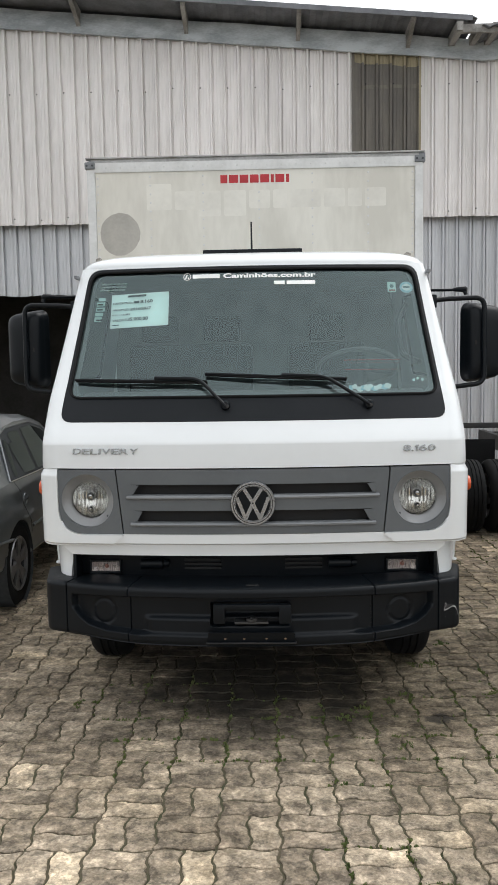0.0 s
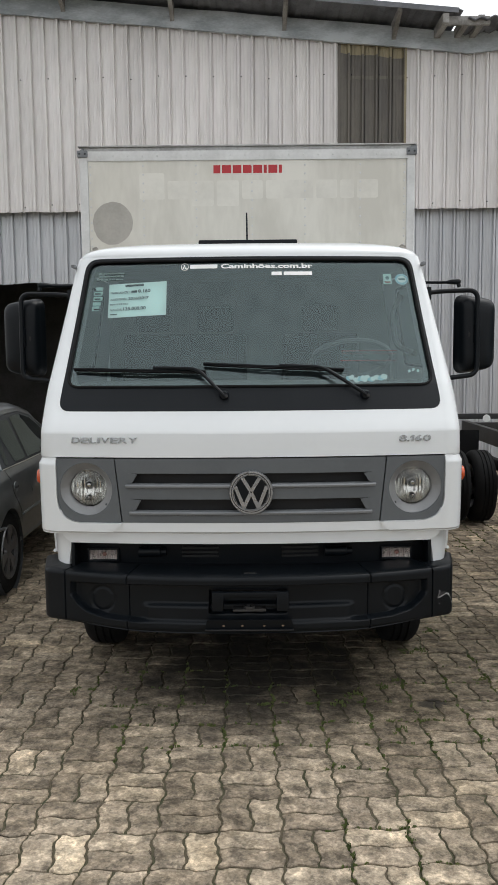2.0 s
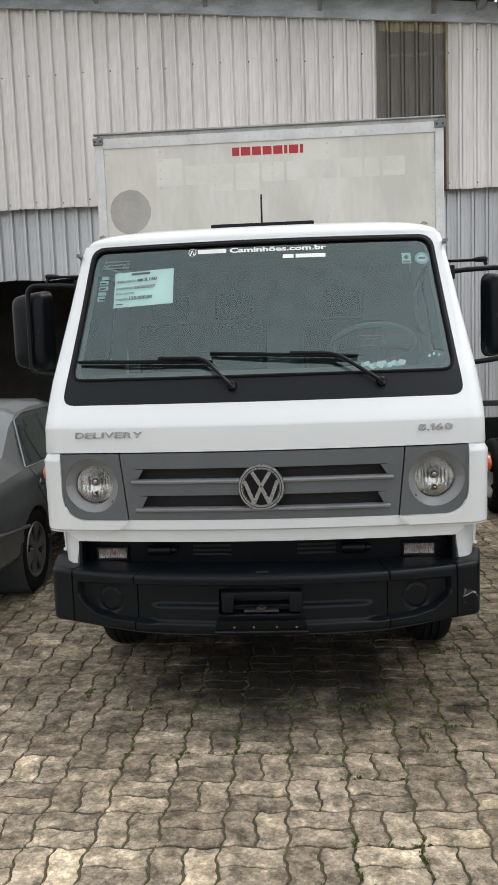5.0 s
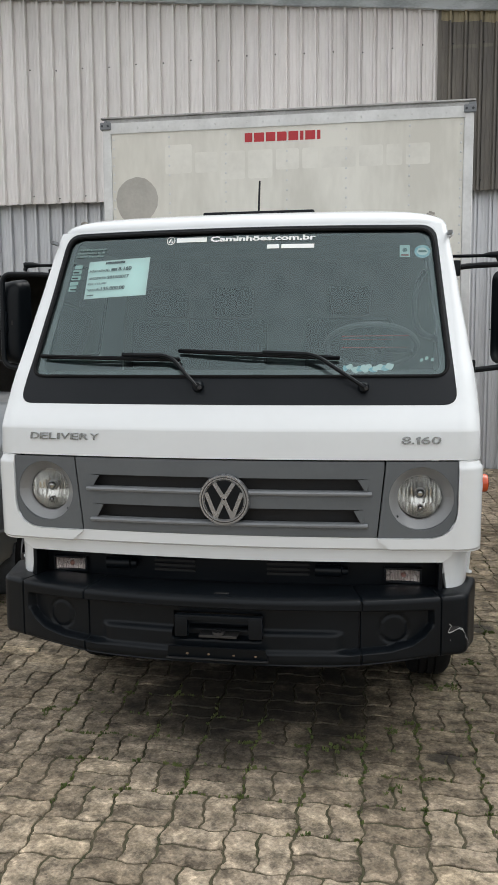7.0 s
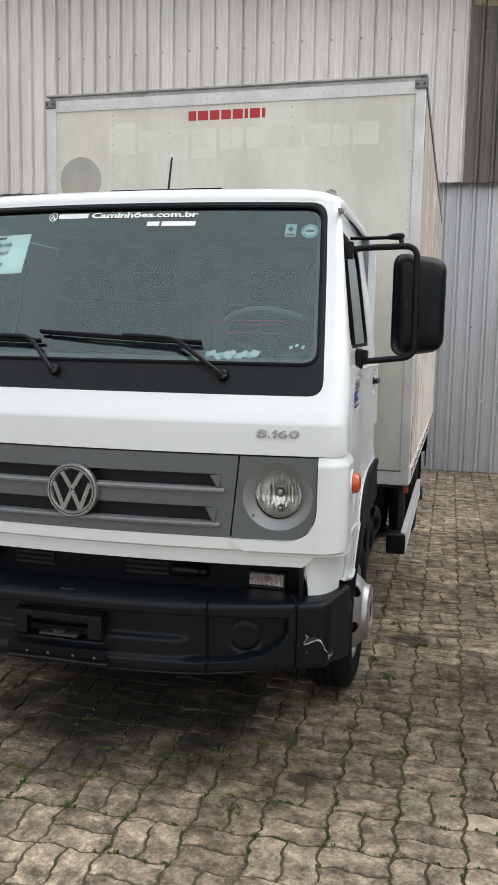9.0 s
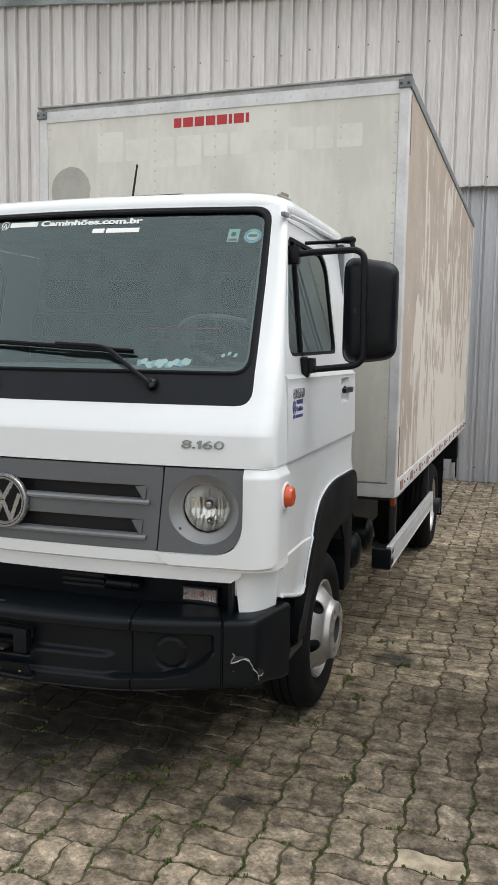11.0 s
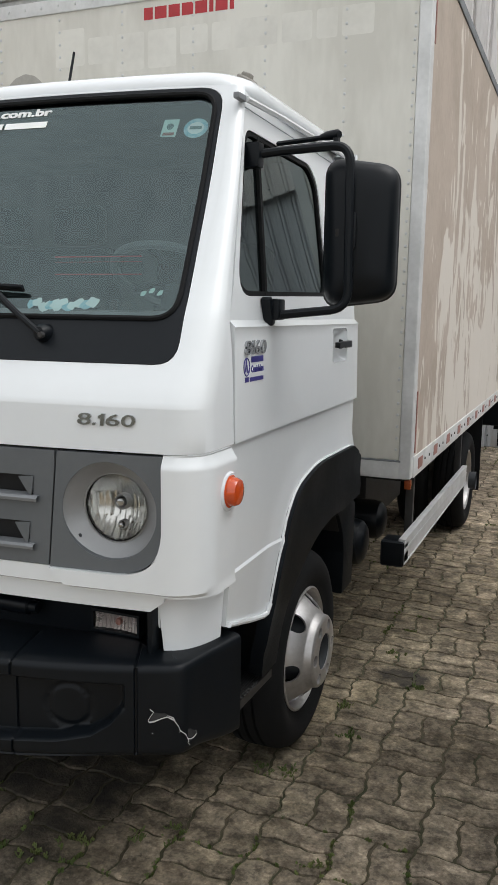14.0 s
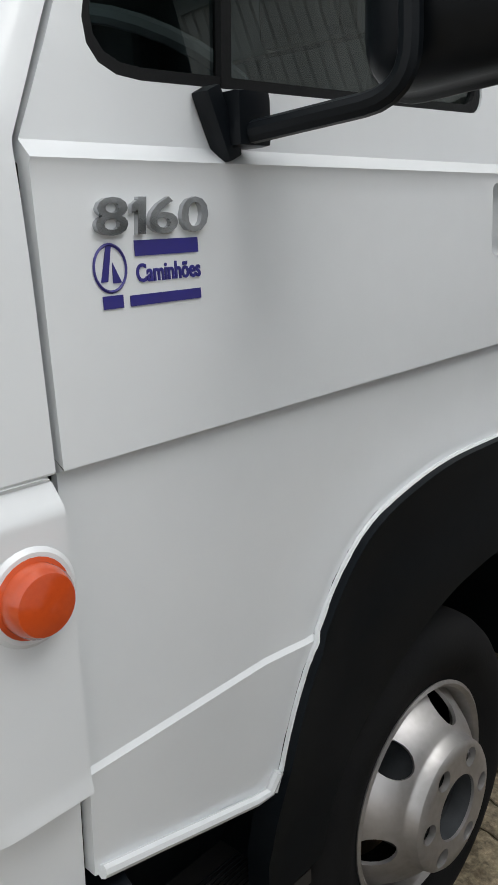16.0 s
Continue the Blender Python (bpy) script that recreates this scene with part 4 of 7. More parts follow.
def leg(t, z, off, sg):
    """The set-back white foot of the corner, curving from the fog lamp recess to the door's edge."""
    a, b, c = Vector((float(np.interp(z, [0.70, 0.90], [0.930, 0.905])), 4.235)), Vector((0.996, 4.262)), Vector((side_w(z) - 0.012, 4.398))
    p = (1 - t) ** 2 * a + 2 * t * (1 - t) * b + t * t * c
    d = ((1 - t) * (b - a) + t * (c - b)).normalized()
    return Vector((CX + sg * (p.x + off * d.y), p.y - off * d.x, z))


def cab_front(root, badges=True):
    zs = span(1.285, 2.31, 0.06, ZCUT)
    ss = span(-1.30, 1.30, 0.07, [sg * (0.86 + 0.022 * k) for sg in (-1, 1) for k in range(17)])
    surround = rounded([(-0.960, 1.506), (0.960, 1.506), (0.882, 2.304), (-0.882, 2.304)], [0.06, 0.06, 0.07, 0.07])
    shell = part("cab_shell", sheet(ss, zs, cab, None, [surround], 0.02), WHITE, root, "white painted cab front and pillars")
    glassp = rounded([(-0.926, 1.624), (0.926, 1.624), (0.864, 2.284), (-0.864, 2.284)], 0.065)
    inset = rounded([(-0.958, 1.508), (0.958, 1.508), (0.880, 2.302), (-0.880, 2.302)], [0.06, 0.06, 0.07, 0.07])
    sur = part("windscreen_surround", sheet(span(-0.97, 0.97, 0.06), zs, sink(cab, 0.002), inset, [glassp], 0.016), COWL, root, "satin black cowl and screen surround")
    part("screen_seal", tube([cab(*p, 0.004) for p in dense(glassp, 0.05) + glassp[:1]], 0.0075, 6, False), RUBBER, sur, "thick black rubber seal")
    scr = part("windscreen", sheet(span(-0.93, 0.93, 0.07), span(1.62, 2.29, 0.06), sink(cab, -0.006), glassp, [], 0), GLASS, root, "large tinted windscreen")
    scr.visible_shadow = False
    # roof
    lv = [(0.0, 2.290), (-0.008, 2.302), (-0.004, 2.325), (0.016, 2.346), (0.055, 2.364), (0.12, 2.381), (0.24, 2.402), (0.45, 2.422), (0.75, 2.435)]
    bm, rings = bmesh.new(), []
    for ins, z in lv:
        w, rg = 0.934 - ins, []
        y0, y1 = 4.628 + ins * 0.9, 5.81 - ins * 0.6
        rc = 0.11 - 0.03 * min(ins, 1)
        for sx, sy in ((1, 0), (-1, 0), (-1, 1), (1, 1)):
            for k in range(7):
                t = k / 6 * math.pi / 2
                a = {(1, 0): -math.pi / 2 + math.pi / 2 - t, (-1, 0): -math.pi / 2 - t, (-1, 1): math.pi - t, (1, 1): math.pi / 2 - t}[(sx, sy)]
                px, py = sx * max(w - rc, 0.02) + rc * math.cos(a), (y0 + rc if sy == 0 else y1 - rc) + rc * math.sin(a)
                if sy == 0:
                    py += BOW * 0.9 * ((px / 0.85) ** 2)
                rg.append((px, py))
        # points between the corners keep the bowed front smooth
        full = []
        for i, p in enumerate(rg):
            q = rg[(i + 1) % len(rg)]
            full.append(p)
            if i % 7 == 6:
                n = 10
                for j in range(1, n):
                    px, py = p[0] + (q[0] - p[0]) * j / n, p[1] + (q[1] - p[1]) * j / n
                    if i == 6:
                        e = BOW * 0.9 * ((p[0] / 0.85) ** 2)
                        py += BOW * 0.9 * (px / 0.85) ** 2 - e
                    full.append((px, py))
        rings.append([bm.verts.new((CX + px, py, z)) for px, py in full])
    for a, b in zip(rings, rings[1:]):
        for i in range(len(a)):
            bm.faces.new((a[i], a[(i + 1) % len(a)], b[(i + 1) % len(a)], b[i]))
    bm.faces.new(rings[-1])
    bmesh.ops.recalc_face_normals(bm, faces=bm.faces)
    rf = part("cab_roof", bm, WHITE, root, "white rounded cab roof", sharp=50)
    for sg in (1, -1):
        part("rain_gutter", tube([(CX + sg * 0.955, 4.69, 2.262), (CX + sg * 0.955, 5.0, 2.272), (CX + sg * 0.945, 5.79, 2.285)], 0.009, 6), WHITE, rf)
        part("gutter_cap", box(-0.012, 0.008, -0.035, 0.025, -0.008, 0.009, 0.005, 2, Matrix.Translation((CX + sg * 0.946, 4.672, 2.262))), TRIM, rf)
        part("roof_lamp", join(box(-0.030, 0.026, -0.03, 0.03, -0.03, 0.010, 0.012, 3, Matrix.Translation((CX + sg * 0.874, 4.886, 2.366)) @ Matrix.Rotation(sg * 0.45, 4, "Y")), box(-0.014, 0.016, -0.018, 0.02, 0, 0.022, 0.009, 3, Matrix.Translation((CX + sg * 0.868, 4.886, 2.370)) @ Matrix.Rotation(sg * 0.3, 4, "Y"))), LUMP, rf, "small tan-grey roof marker")
    part("roof_hatch", box(CX - 0.30, CX + 0.29, 5.12, 5.55, 2.42, 2.462, 0.012), BLACK, rf, "dark roof hatch")
    part("aerial", tube([(CX - 0.01, 5.165, 2.41), (CX - 0.01, 5.18, 2.45), (CX - 0.012, 5.238, 2.636)], [0.011, 0.006, 0.005], 8), BLACK, rf, "short black aerial")
    part("cab_back", box(CX - 0.985, CX + 0.985, 5.80, 5.83, 1.02, 2.30, 0.01), WHITE, root)
    for sg in (1, -1):
        part("cab_pillar", sheet([5.70, 5.79], span(2.20, 2.30, 0.03), flank(sg), None, [], 0.03), WHITE, root)
        part("header_rail", sheet(span(4.72, 5.80, 0.1), [2.249, 2.275, 2.30], flank(sg), None, [], 0.03), WHITE, root)
    # lower front
    part("front_skirt", sheet(span(-0.96, 0.96, 0.07), [0.848, 0.875, 0.902, 0.915, 0.93, 0.96], cab, [(-0.905, 0.848), (0.905, 0.848), (0.95, 0.880), (0.95, 0.96), (-0.95, 0.96), (-0.95, 0.880)], [], 0.02), WHITE, root, "white lower front panel")
    for sg in (1, -1):
        lamp_zone = mirrored(rounded([(0.55, 0.957), (0.964, 0.957), (0.964, 1.40), (0.55, 1.40)], [0, 0.14, 0, 0], 14), sg)
        cs = span(0.60, 1.30, 0.022)
        cs = cs if sg > 0 else [-q for q in cs][::-1]
        outer = mirrored(rounded([(0.703, 0.897), (1.30, 0.897), (1.30, 1.283), (0.64, 1.283), (0.636, 0.952)], [0.01, 0, 0.02, 0, 0]), sg)
        part("corner_panel", sheet(cs, span(0.89, 1.29, 0.05, (0.902, 0.915, 0.93, 0.952, 1.244, 1.252, 1.258, 1.278)), lambda u, v, off=0.0: cab(u, v, off + 0.002 + (0.011 + 0.012 * max(0.0, min(1, (abs(u) - 0.93) / 0.20))) * (1 - max(0.0, min(1, (v - 1.250) / 0.028)))), outer, [lamp_zone], 0.022), WHITE, root, "white corner panel round the headlamp", sharp=30)
        lz = mirrored(rounded([(0.638, 0.960), (0.961, 0.960), (0.961, 1.278), (0.669, 1.278)], [0.0, 0.138, 0.0, 0.0], 14), sg)
        hs = span(0.62, 0.970, 0.04)
        part("headlamp_panel", sheet(hs if sg > 0 else [-q for q in hs][::-1], span(0.95, 1.28, 0.05), sink(cab, 0.004), lz, [ring(0.812 * sg, 1.125, 0.132, 36)], 0.02), GREY, root, "grey headlamp panel")
        headlamp(root, sg)
        fillet = mirrored([(0.914, 0.860), (0.835, 0.860), (0.835, 0.850), (0.872, 0.846), (0.892, 0.836), (0.904, 0.820), (0.911, 0.790), (0.914, 0.790)], sg)
        part("recess_corner", prism(fillet[::-1], lambda u, v, off=0.0: Vector((CX + u, 4.246 - off, v)), 0.010), WHITE, root)
        part("lower_corner", sheet([k / 14 for k in range(15)], span(0.69, 0.912, 0.03), lambda u, v, off=0.0, sg=sg: leg(u, v, off, sg), None, [], 0.02), WHITE, root)
        b = cab(1.236 * sg, 1.166, 0.021)
        ind = part("side_indicator", lathe([(0.0, 0.045), (0.009, 0.045), (0.011, 0.040), (0.026, 0.039), (0.034, 0.034), (0.038, 0.02), (0.039, 0.0)], "x", b, 28, sg), ORANGE, root, "round orange side indicator")
        part("indicator_base", lathe([(-0.004, 0.056), (0.005, 0.055), (0.009, 0.050), (0.009, 0.045)], "x", b, 28, sg), WHITE, ind)
    # grille
    slots = []
    for z0, z1, x0, x1 in ((1.150, 1.206, 0.593, 0.593), (1.016, 1.078, 0.577, 0.577)):
        slots.append([(-x0, z0), (x1, z0), (x1 + 0.005, z1), (-x0 - 0.005, z1)])
    gp = [(-0.632, 0.962), (0.632, 0.962), (0.663, 1.278), (-0.663, 1.278)]
    gr = part("grille", sheet(span(-0.69, 0.66, 0.06), span(0.96, 1.28, 0.04), sink(cab, 0.002), gp, slots, 0.022), GREY, root, "grey grille panel with two wide slots")
    for (z0, z1, x0, x1) in ((1.150, 1.206, 0.593, 0.593), (1.016, 1.078, 0.577, 0.577)):
        n = 16
        lip = [(-x0 - 0.018 + (x0 + x1 + 0.036) * k / n) for k in range(n + 1)]
        bm = bmesh.new()
        rows = [[bm.verts.new(cab(q, z0 + dz, o)) for o, dz in ((0.002, -0.016), (0.016, -0.012), (0.018, -0.004), (0.012, 0.002), (-0.018, 0.006))] for q in lip]
        for a, b in zip(rows, rows[1:]):
            for i in range(4):
                bm.faces.new((a[i], b[i], b[i + 1], a[i + 1]))
        bmesh.ops.recalc_face_normals(bm, faces=bm.faces)
        part("grille_lip", bm, LIPM, gr)
        for e, sg in ((-x0, -1), (x1, 1)):
            part("slot_end", prism([(e - sg * 0.002, z0 + 0.004), (e + sg * 0.006, z1), (e - sg * 0.040, z1 - 0.004), (e - sg * 0.012, z0 + 0.008)], sink(cab, 0.003), 0.004), GREY, gr)
        part("slot_back", sheet(span(-x0 - 0.02, x1 + 0.02, 0.1), [z0 - 0.02, z1 + 0.02], sink(cab, -0.05), None, [], 0.004), DARK, gr)
    part("radiator", sheet(span(-0.8, 0.8, 0.1), [0.86, 1.28], sink(cab, -0.09), None, [], 0.02), DARK, root)
    if badges:
        c = (0.002, 1.115)
        lg = part("round_badge", lathe([(0.0, 0.108), (-0.012, 0.108), (-0.019, 0.104), (-0.019, 0.088), (-0.012, 0.084), (-0.010, 0.0)], "y", cab(*c, 0.008), 48), SILVER, root, "round silver badge")
        part("badge_field", lathe([(-0.0125, 0.083), (-0.0130, 0.0)], "y", cab(*c, 0.008), 40), BLACK, lg)
        o = cab(*c, 0.019)
        pl = lambda u, v, off=0.0: Vector((o.x + u, o.y - off, o.z + v))
        part("badge_groove", lathe([(-0.0185, 0.0975), (-0.0196, 0.0965), (-0.0196, 0.0935), (-0.0185, 0.0925)], "y", cab(*c, 0.008), 48), FRAME, lg)
        for p, q in (((0.042, 0.072), (0.001, 0.006)), ((0.076, 0.030), (0.034, -0.076)), ((0.036, -0.076), (0.001, 0.000))):
            for sg in (1, -1):
                a, b = Vector((sg * p[0], p[1])), Vector((sg * q[0], q[1]))
                w = (b - a).normalized().orthogonal() * 0.0085
                quad = [a - w, b - w, b + w, a + w]
                part("badge_bar", prism([tuple(t) for t in quad], pl, 0.0060 + 0.0004 * (p[1] < 0) + 0.0002 * (sg > 0) + 0.0008 * (p[0] > 0.05)), SILVER, lg)
        on = lambda x, z: (lambda u, v, off=0.0: cab(x + u, z + v, off + 0.001))
        part("model_name", badge("DELIVERY", 0.028, on(-0.881, 1.3545), 0.005, 0.33), CHROME, root, "chrome model lettering")
        part("model_number", badge("8.160", 0.031, on(0.724, 1.351), 0.005, 0.163), CHROME, root, "chrome model number")


def bumper(root, scratch=True):
    ycen, lf, R, last = 3.968, 1.000, 0.06, radians(78)
    MX = CX - 0.014
    first = math.atan(0.42 * (lf / 0.914) ** 1.4)
    arc = R * (last - first)

    def ell(s):
        """The bumper's outline in plan: a bowed front, a tight corner and a slanting side."""
        sg, a = (1 if s >= 0 else -1), abs(s)
        x, y = min(a, lf), ycen + 0.16 * (min(a, lf) / 0.914) ** 2.4
        h = math.atan(0.42 * (x / 0.914) ** 1.4)
        d = max(0.0, a - lf - arc)
        if a > lf:
            h = first + min(a - lf, arc) / R
            x += R * (math.sin(h) - math.sin(first)) + d * math.cos(last)
            y += R * (math.cos(first) - math.cos(h)) + d * math.sin(last)
        return sg * x, y, Vector((sg * math.sin(h), -math.cos(h))), d

    end = lf + arc + 0.24

    def ss(a, b, x):
        t = min(1, max(0, (x - a) / (b - a)))
        return t * t * (3 - 2 * t)

    lip_z = table([(0.0, 0.488), (0.55, 0.493), (0.71, 0.511), (0.80, 0.535), (0.85, 0.570), (0.88, 0.61), (2.0, 0.62)])

    def relief(s, z):
        a = abs(s)
        zl = lip_z(a)
        rec = ss(0.0, 0.014, 0.888 - a) * ss(0.0, 0.018, z - zl) * ss(0.0, 0.010, 0.683 - z)
        h = -0.042 * rec
        shelf = ss(0, 0.06, 0.535 - a) * ss(0, 0.022, 0.588 - z)
        h += 0.024 * rec * shelf
        cut = ss(0, 0.008, 0.190 - abs(s + 0.005)) * ss(0, 0.008, z - 0.540) * ss(0, 0.008, 0.648 - z)
        h -= 0.05 * cut
        r = math.hypot(a - 0.735, z - 0.600)
        if r < 0.085:
            h -= 0.006 * (ss(0.050, 0.056, r) - ss(0.062, 0.070, r))
        h -= 0.007 * (1 - ss(0.002, 0.005, min(abs(a - 0.592), abs(a - 0.914))))
        return h

    def zlow(s):
        a = abs(s)
        return 0.445 + 0.022 * ss(0.50, 0.95, a) - 0.040 * ss(0.0, 0.24, ell(s)[3])

    us = span(-end, end, 0.03, [sg * q for sg in (1, -1) for q in
              (0.880, 0.884, 0.888, 0.892, 0.876, 0.909, 0.912, 0.914, 0.916, 0.919, 0.955, 0.970, 0.985, 0.991, 0.997, 1.003, 1.009, 1.015, 1.021, 1.027, 1.033, 1.039, 0.587, 0.590, 0.592, 0.594, 0.597, 0.19, 0.186, 0.182, 0.195, 0.20, 0.65, 0.66, 0.67, 0.68, 0.69, 0.70, 0.71, 0.72, 0.73, 0.74, 0.75, 0.76, 0.77, 0.78, 0.79, 0.80, 0.81, 0.82, 0.83, 0.84, 0.85, 0.86, 0.87, 0.50, 0.515, 0.53, 0.54)])
    def levels(s, z0):
        zl = min(max(lip_z(abs(s)), z0 + 0.004), 0.62)
        stops = [(z0, 0), (zl, 10), (zl + 0.018, 5), (0.669, 28), (0.687, 6), (0.708, 3)]
        return [a + (b - a) * (k + 1) / n for (a, _), (b, n) in zip(stops, stops[1:]) for k in range(n)]

    bm, rows = bmesh.new(), []
    for s in us:
        x, y, nrm, d = ell(s)
        col = []
        z0, z1 = zlow(s), 0.692
        pr = [(-0.12, z0 + 0.005), (-0.02, z0 - 0.004), (-0.006, z0)]
        pr += [(relief(s, z) - 0.012 * (1 - min(1, (z - z0) / 0.03)) ** 2, z) for z in levels(s, z0)]
        nk = 0.005 * (1 - ss(0.002, 0.005, min(abs(abs(s) - 0.592), abs(abs(s) - 0.914))))
        low = 0.018 * ss(0.35, 0.92, abs(s))
        pr += [(-0.004, 0.716), (-0.012, 0.721 - nk), (-0.06, 0.724 - nk), (-0.12, 0.726 - nk), (-0.17, 0.728 - nk), (-0.19, 0.728)]
        lim = 0.19 - 0.095 * ss(0.86, 0.96, abs(s))
        for o, z in pr:
            o = -0.012 + (o + 0.012) * (lim - 0.012) / 0.178 if o < -0.012 and z > 0.70 else max(o, -lim)
            z -= low * ss(0.0, 0.03, z - z0) * ss(0.0, 0.05, 0.715 - z)
            col.append(bm.verts.new((MX + x + nrm.x * o, y + nrm.y * o, z)))
        rows.append(col)
    for a, b in zip(rows, rows[1:]):
        for i in range(len(a) - 1):
            bm.faces.new((a[i], b[i], b[i + 1], a[i + 1]))
    for c in (rows[0], rows[-1]):
        bm.faces.new(c)
    bmesh.ops.recalc_face_normals(bm, faces=bm.faces)
    bp = part("bumper", bm, BLACK, root, "wide black plastic bumper with recesses", sharp=50)
    pt = lambda s, z, off=0.0: Vector((MX + ell(s)[0], ell(s)[1] - off, z))
    # plate holder and towing eye
    pf = prism([(-0.222, 0.472), (0.200, 0.472), (0.192, 0.522), (-0.214, 0.522)], lambda u, v, off=0.0: Vector((CX + u, 3.958 - off + (0.500 - v) * 0.3, v)), 0.008)
    hold = part("plate_holder", pf, BLACK, bp, "empty black number plate holder")
    part("plate_edge", box(CX - 0.224, CX + 0.202, 3.944, 3.968, 0.4685, 0.4715, 0.001), FRAME, hold)
    for q in (-0.135, -0.045, 0.06, 0.15):
        part("screw", lathe([(0, 0.006), (-0.003, 0.006), (-0.004, 0.0)], "y", (CX + q, 3.955, 0.491), 8), RUST, hold)
    part("eye_frame", join(box(CX - 0.19, CX - 0.135, 3.955, 3.99, 0.56, 0.645, 0.008), box(CX + 0.12, CX + 0.178, 3.955, 3.99, 0.56, 0.645, 0.008), box(CX - 0.19, CX + 0.178, 3.958, 3.99, 0.628, 0.652, 0.006)), BLACK, bp)
    part("towing_eye", join(box(CX - 0.09, CX + 0.07, 3.965, 4.03, 0.556, 0.567, 0.003), lathe([(0.0, 0.026), (0.012, 0.026), (0.012, 0.011), (0.0, 0.011), (0.0, 0.026)], "z", (CX - 0.01, 3.985, 0.568), 20)), FRAME, bp, "steel towing eye")
    part("top_slot", box(CX - 0.035, CX + 0.025, 4.03, 4.05, 0.716, 0.7262, 0.002), DARK, bp)
    if scratch:
        bm = bmesh.new()

        def on(s, z, off):
            x, y, nrm, d = ell(s)
            return Vector((MX + x + nrm.x * off, y + nrm.y * off, z))
        lines = [[(0.944, 0.569), (0.947, 0.565), (0.959, 0.567), (0.976, 0.575), (0.990, 0.580), (1.007, 0.571), (1.013, 0.561), (1.020, 0.551), (1.024, 0.538), (1.034, 0.529), (1.042, 0.522), (1.048, 0.507), (1.062, 0.501), (1.074, 0.501), (1.085, 0.505), (1.082, 0.520)], [(1.048, 0.507), (1.053, 0.498), (1.048, 0.496), (1.056, 0.487)], [(0.949, 0.602), (0.958, 0.593), (0.951, 0.583), (0.944, 0.569)], [(0.991, 0.584), (1.006, 0.577), (1.010, 0.569)], [(1.023, 0.541), (1.022, 0.533)]]
        for j, pts in enumerate(lines):
            prev = None
            for i, (s, z) in enumerate(pts):
                w = (0.0011 if j else 0.0014) + 0.0009 * ((i * 7 + j) % 3) * 0.5
                cur = (bm.verts.new(on(s, z - w, 0.0012)), bm.verts.new(on(s, z + w, 0.0012)))
                if prev:
                    bm.faces.new((prev[0], cur[0], cur[1], prev[1]))
                prev = cur
        for s, z, w in ((0.955, 0.533, 0.0015), (1.056, 0.487, 0.002)):
            bm.faces.new([bm.verts.new(on(s + w * 1.4 * math.cos(k), z + w * math.sin(k), 0.0012)) for k in (0, 1.2, 2.4, 3.9, 5.1)])
        for poly in ([(0.952, 0.583), (0.959, 0.592), (0.985, 0.591), (1.007, 0.577), (1.008, 0.571), (0.990, 0.580), (0.959, 0.567), (0.947, 0.566)], [(1.048, 0.534), (1.059, 0.533), (1.073, 0.521), (1.082, 0.517), (1.084, 0.506), (1.073, 0.502), (1.050, 0.509)]):
            worn = bmesh.new()
            worn.faces.new([worn.verts.new(on(u, v, 0.0008)) for u, v in poly])
            bmesh.ops.recalc_face_normals(worn, faces=worn.faces)
            part("worn_patch", worn, WORN, bp, "dull rubbed patch")
        bmesh.ops.recalc_face_normals(bm, faces=bm.faces)
        part("scrape", bm, SCUFF, bp, "pale scraped gouge")
    # dark panel above with fog lamps
    fp = part("fog_panel", sheet(span(-0.91, 0.91, 0.1), [0.70, 0.76, 0.86], sink(cab, -0.125), None, [], 0.01), BLACK, root, "recessed black panel with fog lamps")
    part("recess_roof", sheet(span(-0.91, 0.91, 0.1), [0.0, 0.13], lambda u, v, off=0.0: cab(u, 0.857, -0.012 - v) + Vector((0, 0, off)), None, [], 0.006), BLACK, fp)
    part("recess_floor", sheet(span(-0.91, 0.91, 0.1), [0.0, 0.13], lambda u, v, off=0.0: cab(u, 0.712, -0.012 - v) + Vector((0, 0, off)), None, [], 0.006), BLACK, fp)
    for sg in (1, -1):
        o = cab(0.900 * sg, 0.80)
        part("recess_end", box(o.x - 0.008, o.x + 0.008, o.y + 0.006, o.y + 0.14, 0.70, 0.86, 0.004), BLACK, fp)
    for x in (-0.776, 0.760):
        o = cab(x, 0.795, -0.108)
        fl = part("fog_lamp", join(box(o.x - 0.080, o.x + 0.080, o.y + 0.012, o.y + 0.03, 0.728, 0.796, 0.006), *(box(o.x - 0.080, o.x + 0.080, o.y - 0.012, o.y + 0.02, z, z + 0.008, 0.003) for z in (0.728, 0.788)),
                                   *(box(o.x + q, o.x + q + 0.008, o.y - 0.012, o.y + 0.02, 0.730, 0.794, 0.003) for q in (-0.080, 0.072))), BLACK, fp, "small rectangular fog lamp")
        part("reflector", sheet(span(-0.071, 0.071, 0.003), [0.737, 0.750, 0.762, 0.774, 0.787], lambda u, v, off=0.0: Vector((o.x + u, o.y + 0.010 - off - 1.6 * u * u - 0.0016 * math.cos(u * 520) - 5.0 * (v - 0.762) ** 2, v)), None, [], 0), PINKISH, fl, "fluted pale reflector")
        part("bulb", lathe([(0.012, 0.012), (0.0, 0.009), (-0.003, 0.0)], "y", (o.x + 0.004, o.y, 0.762), 12), FADED, fl)
        part("lens", sheet(span(-0.072, 0.072, 0.0055), [0.736, 0.762, 0.788], lambda u, v, off=0.0: Vector((o.x + u, o.y - 0.009 - off - 0.0012 * math.cos(u * 571), v)), None, [], 0), LENS, fl).visible_shadow = False
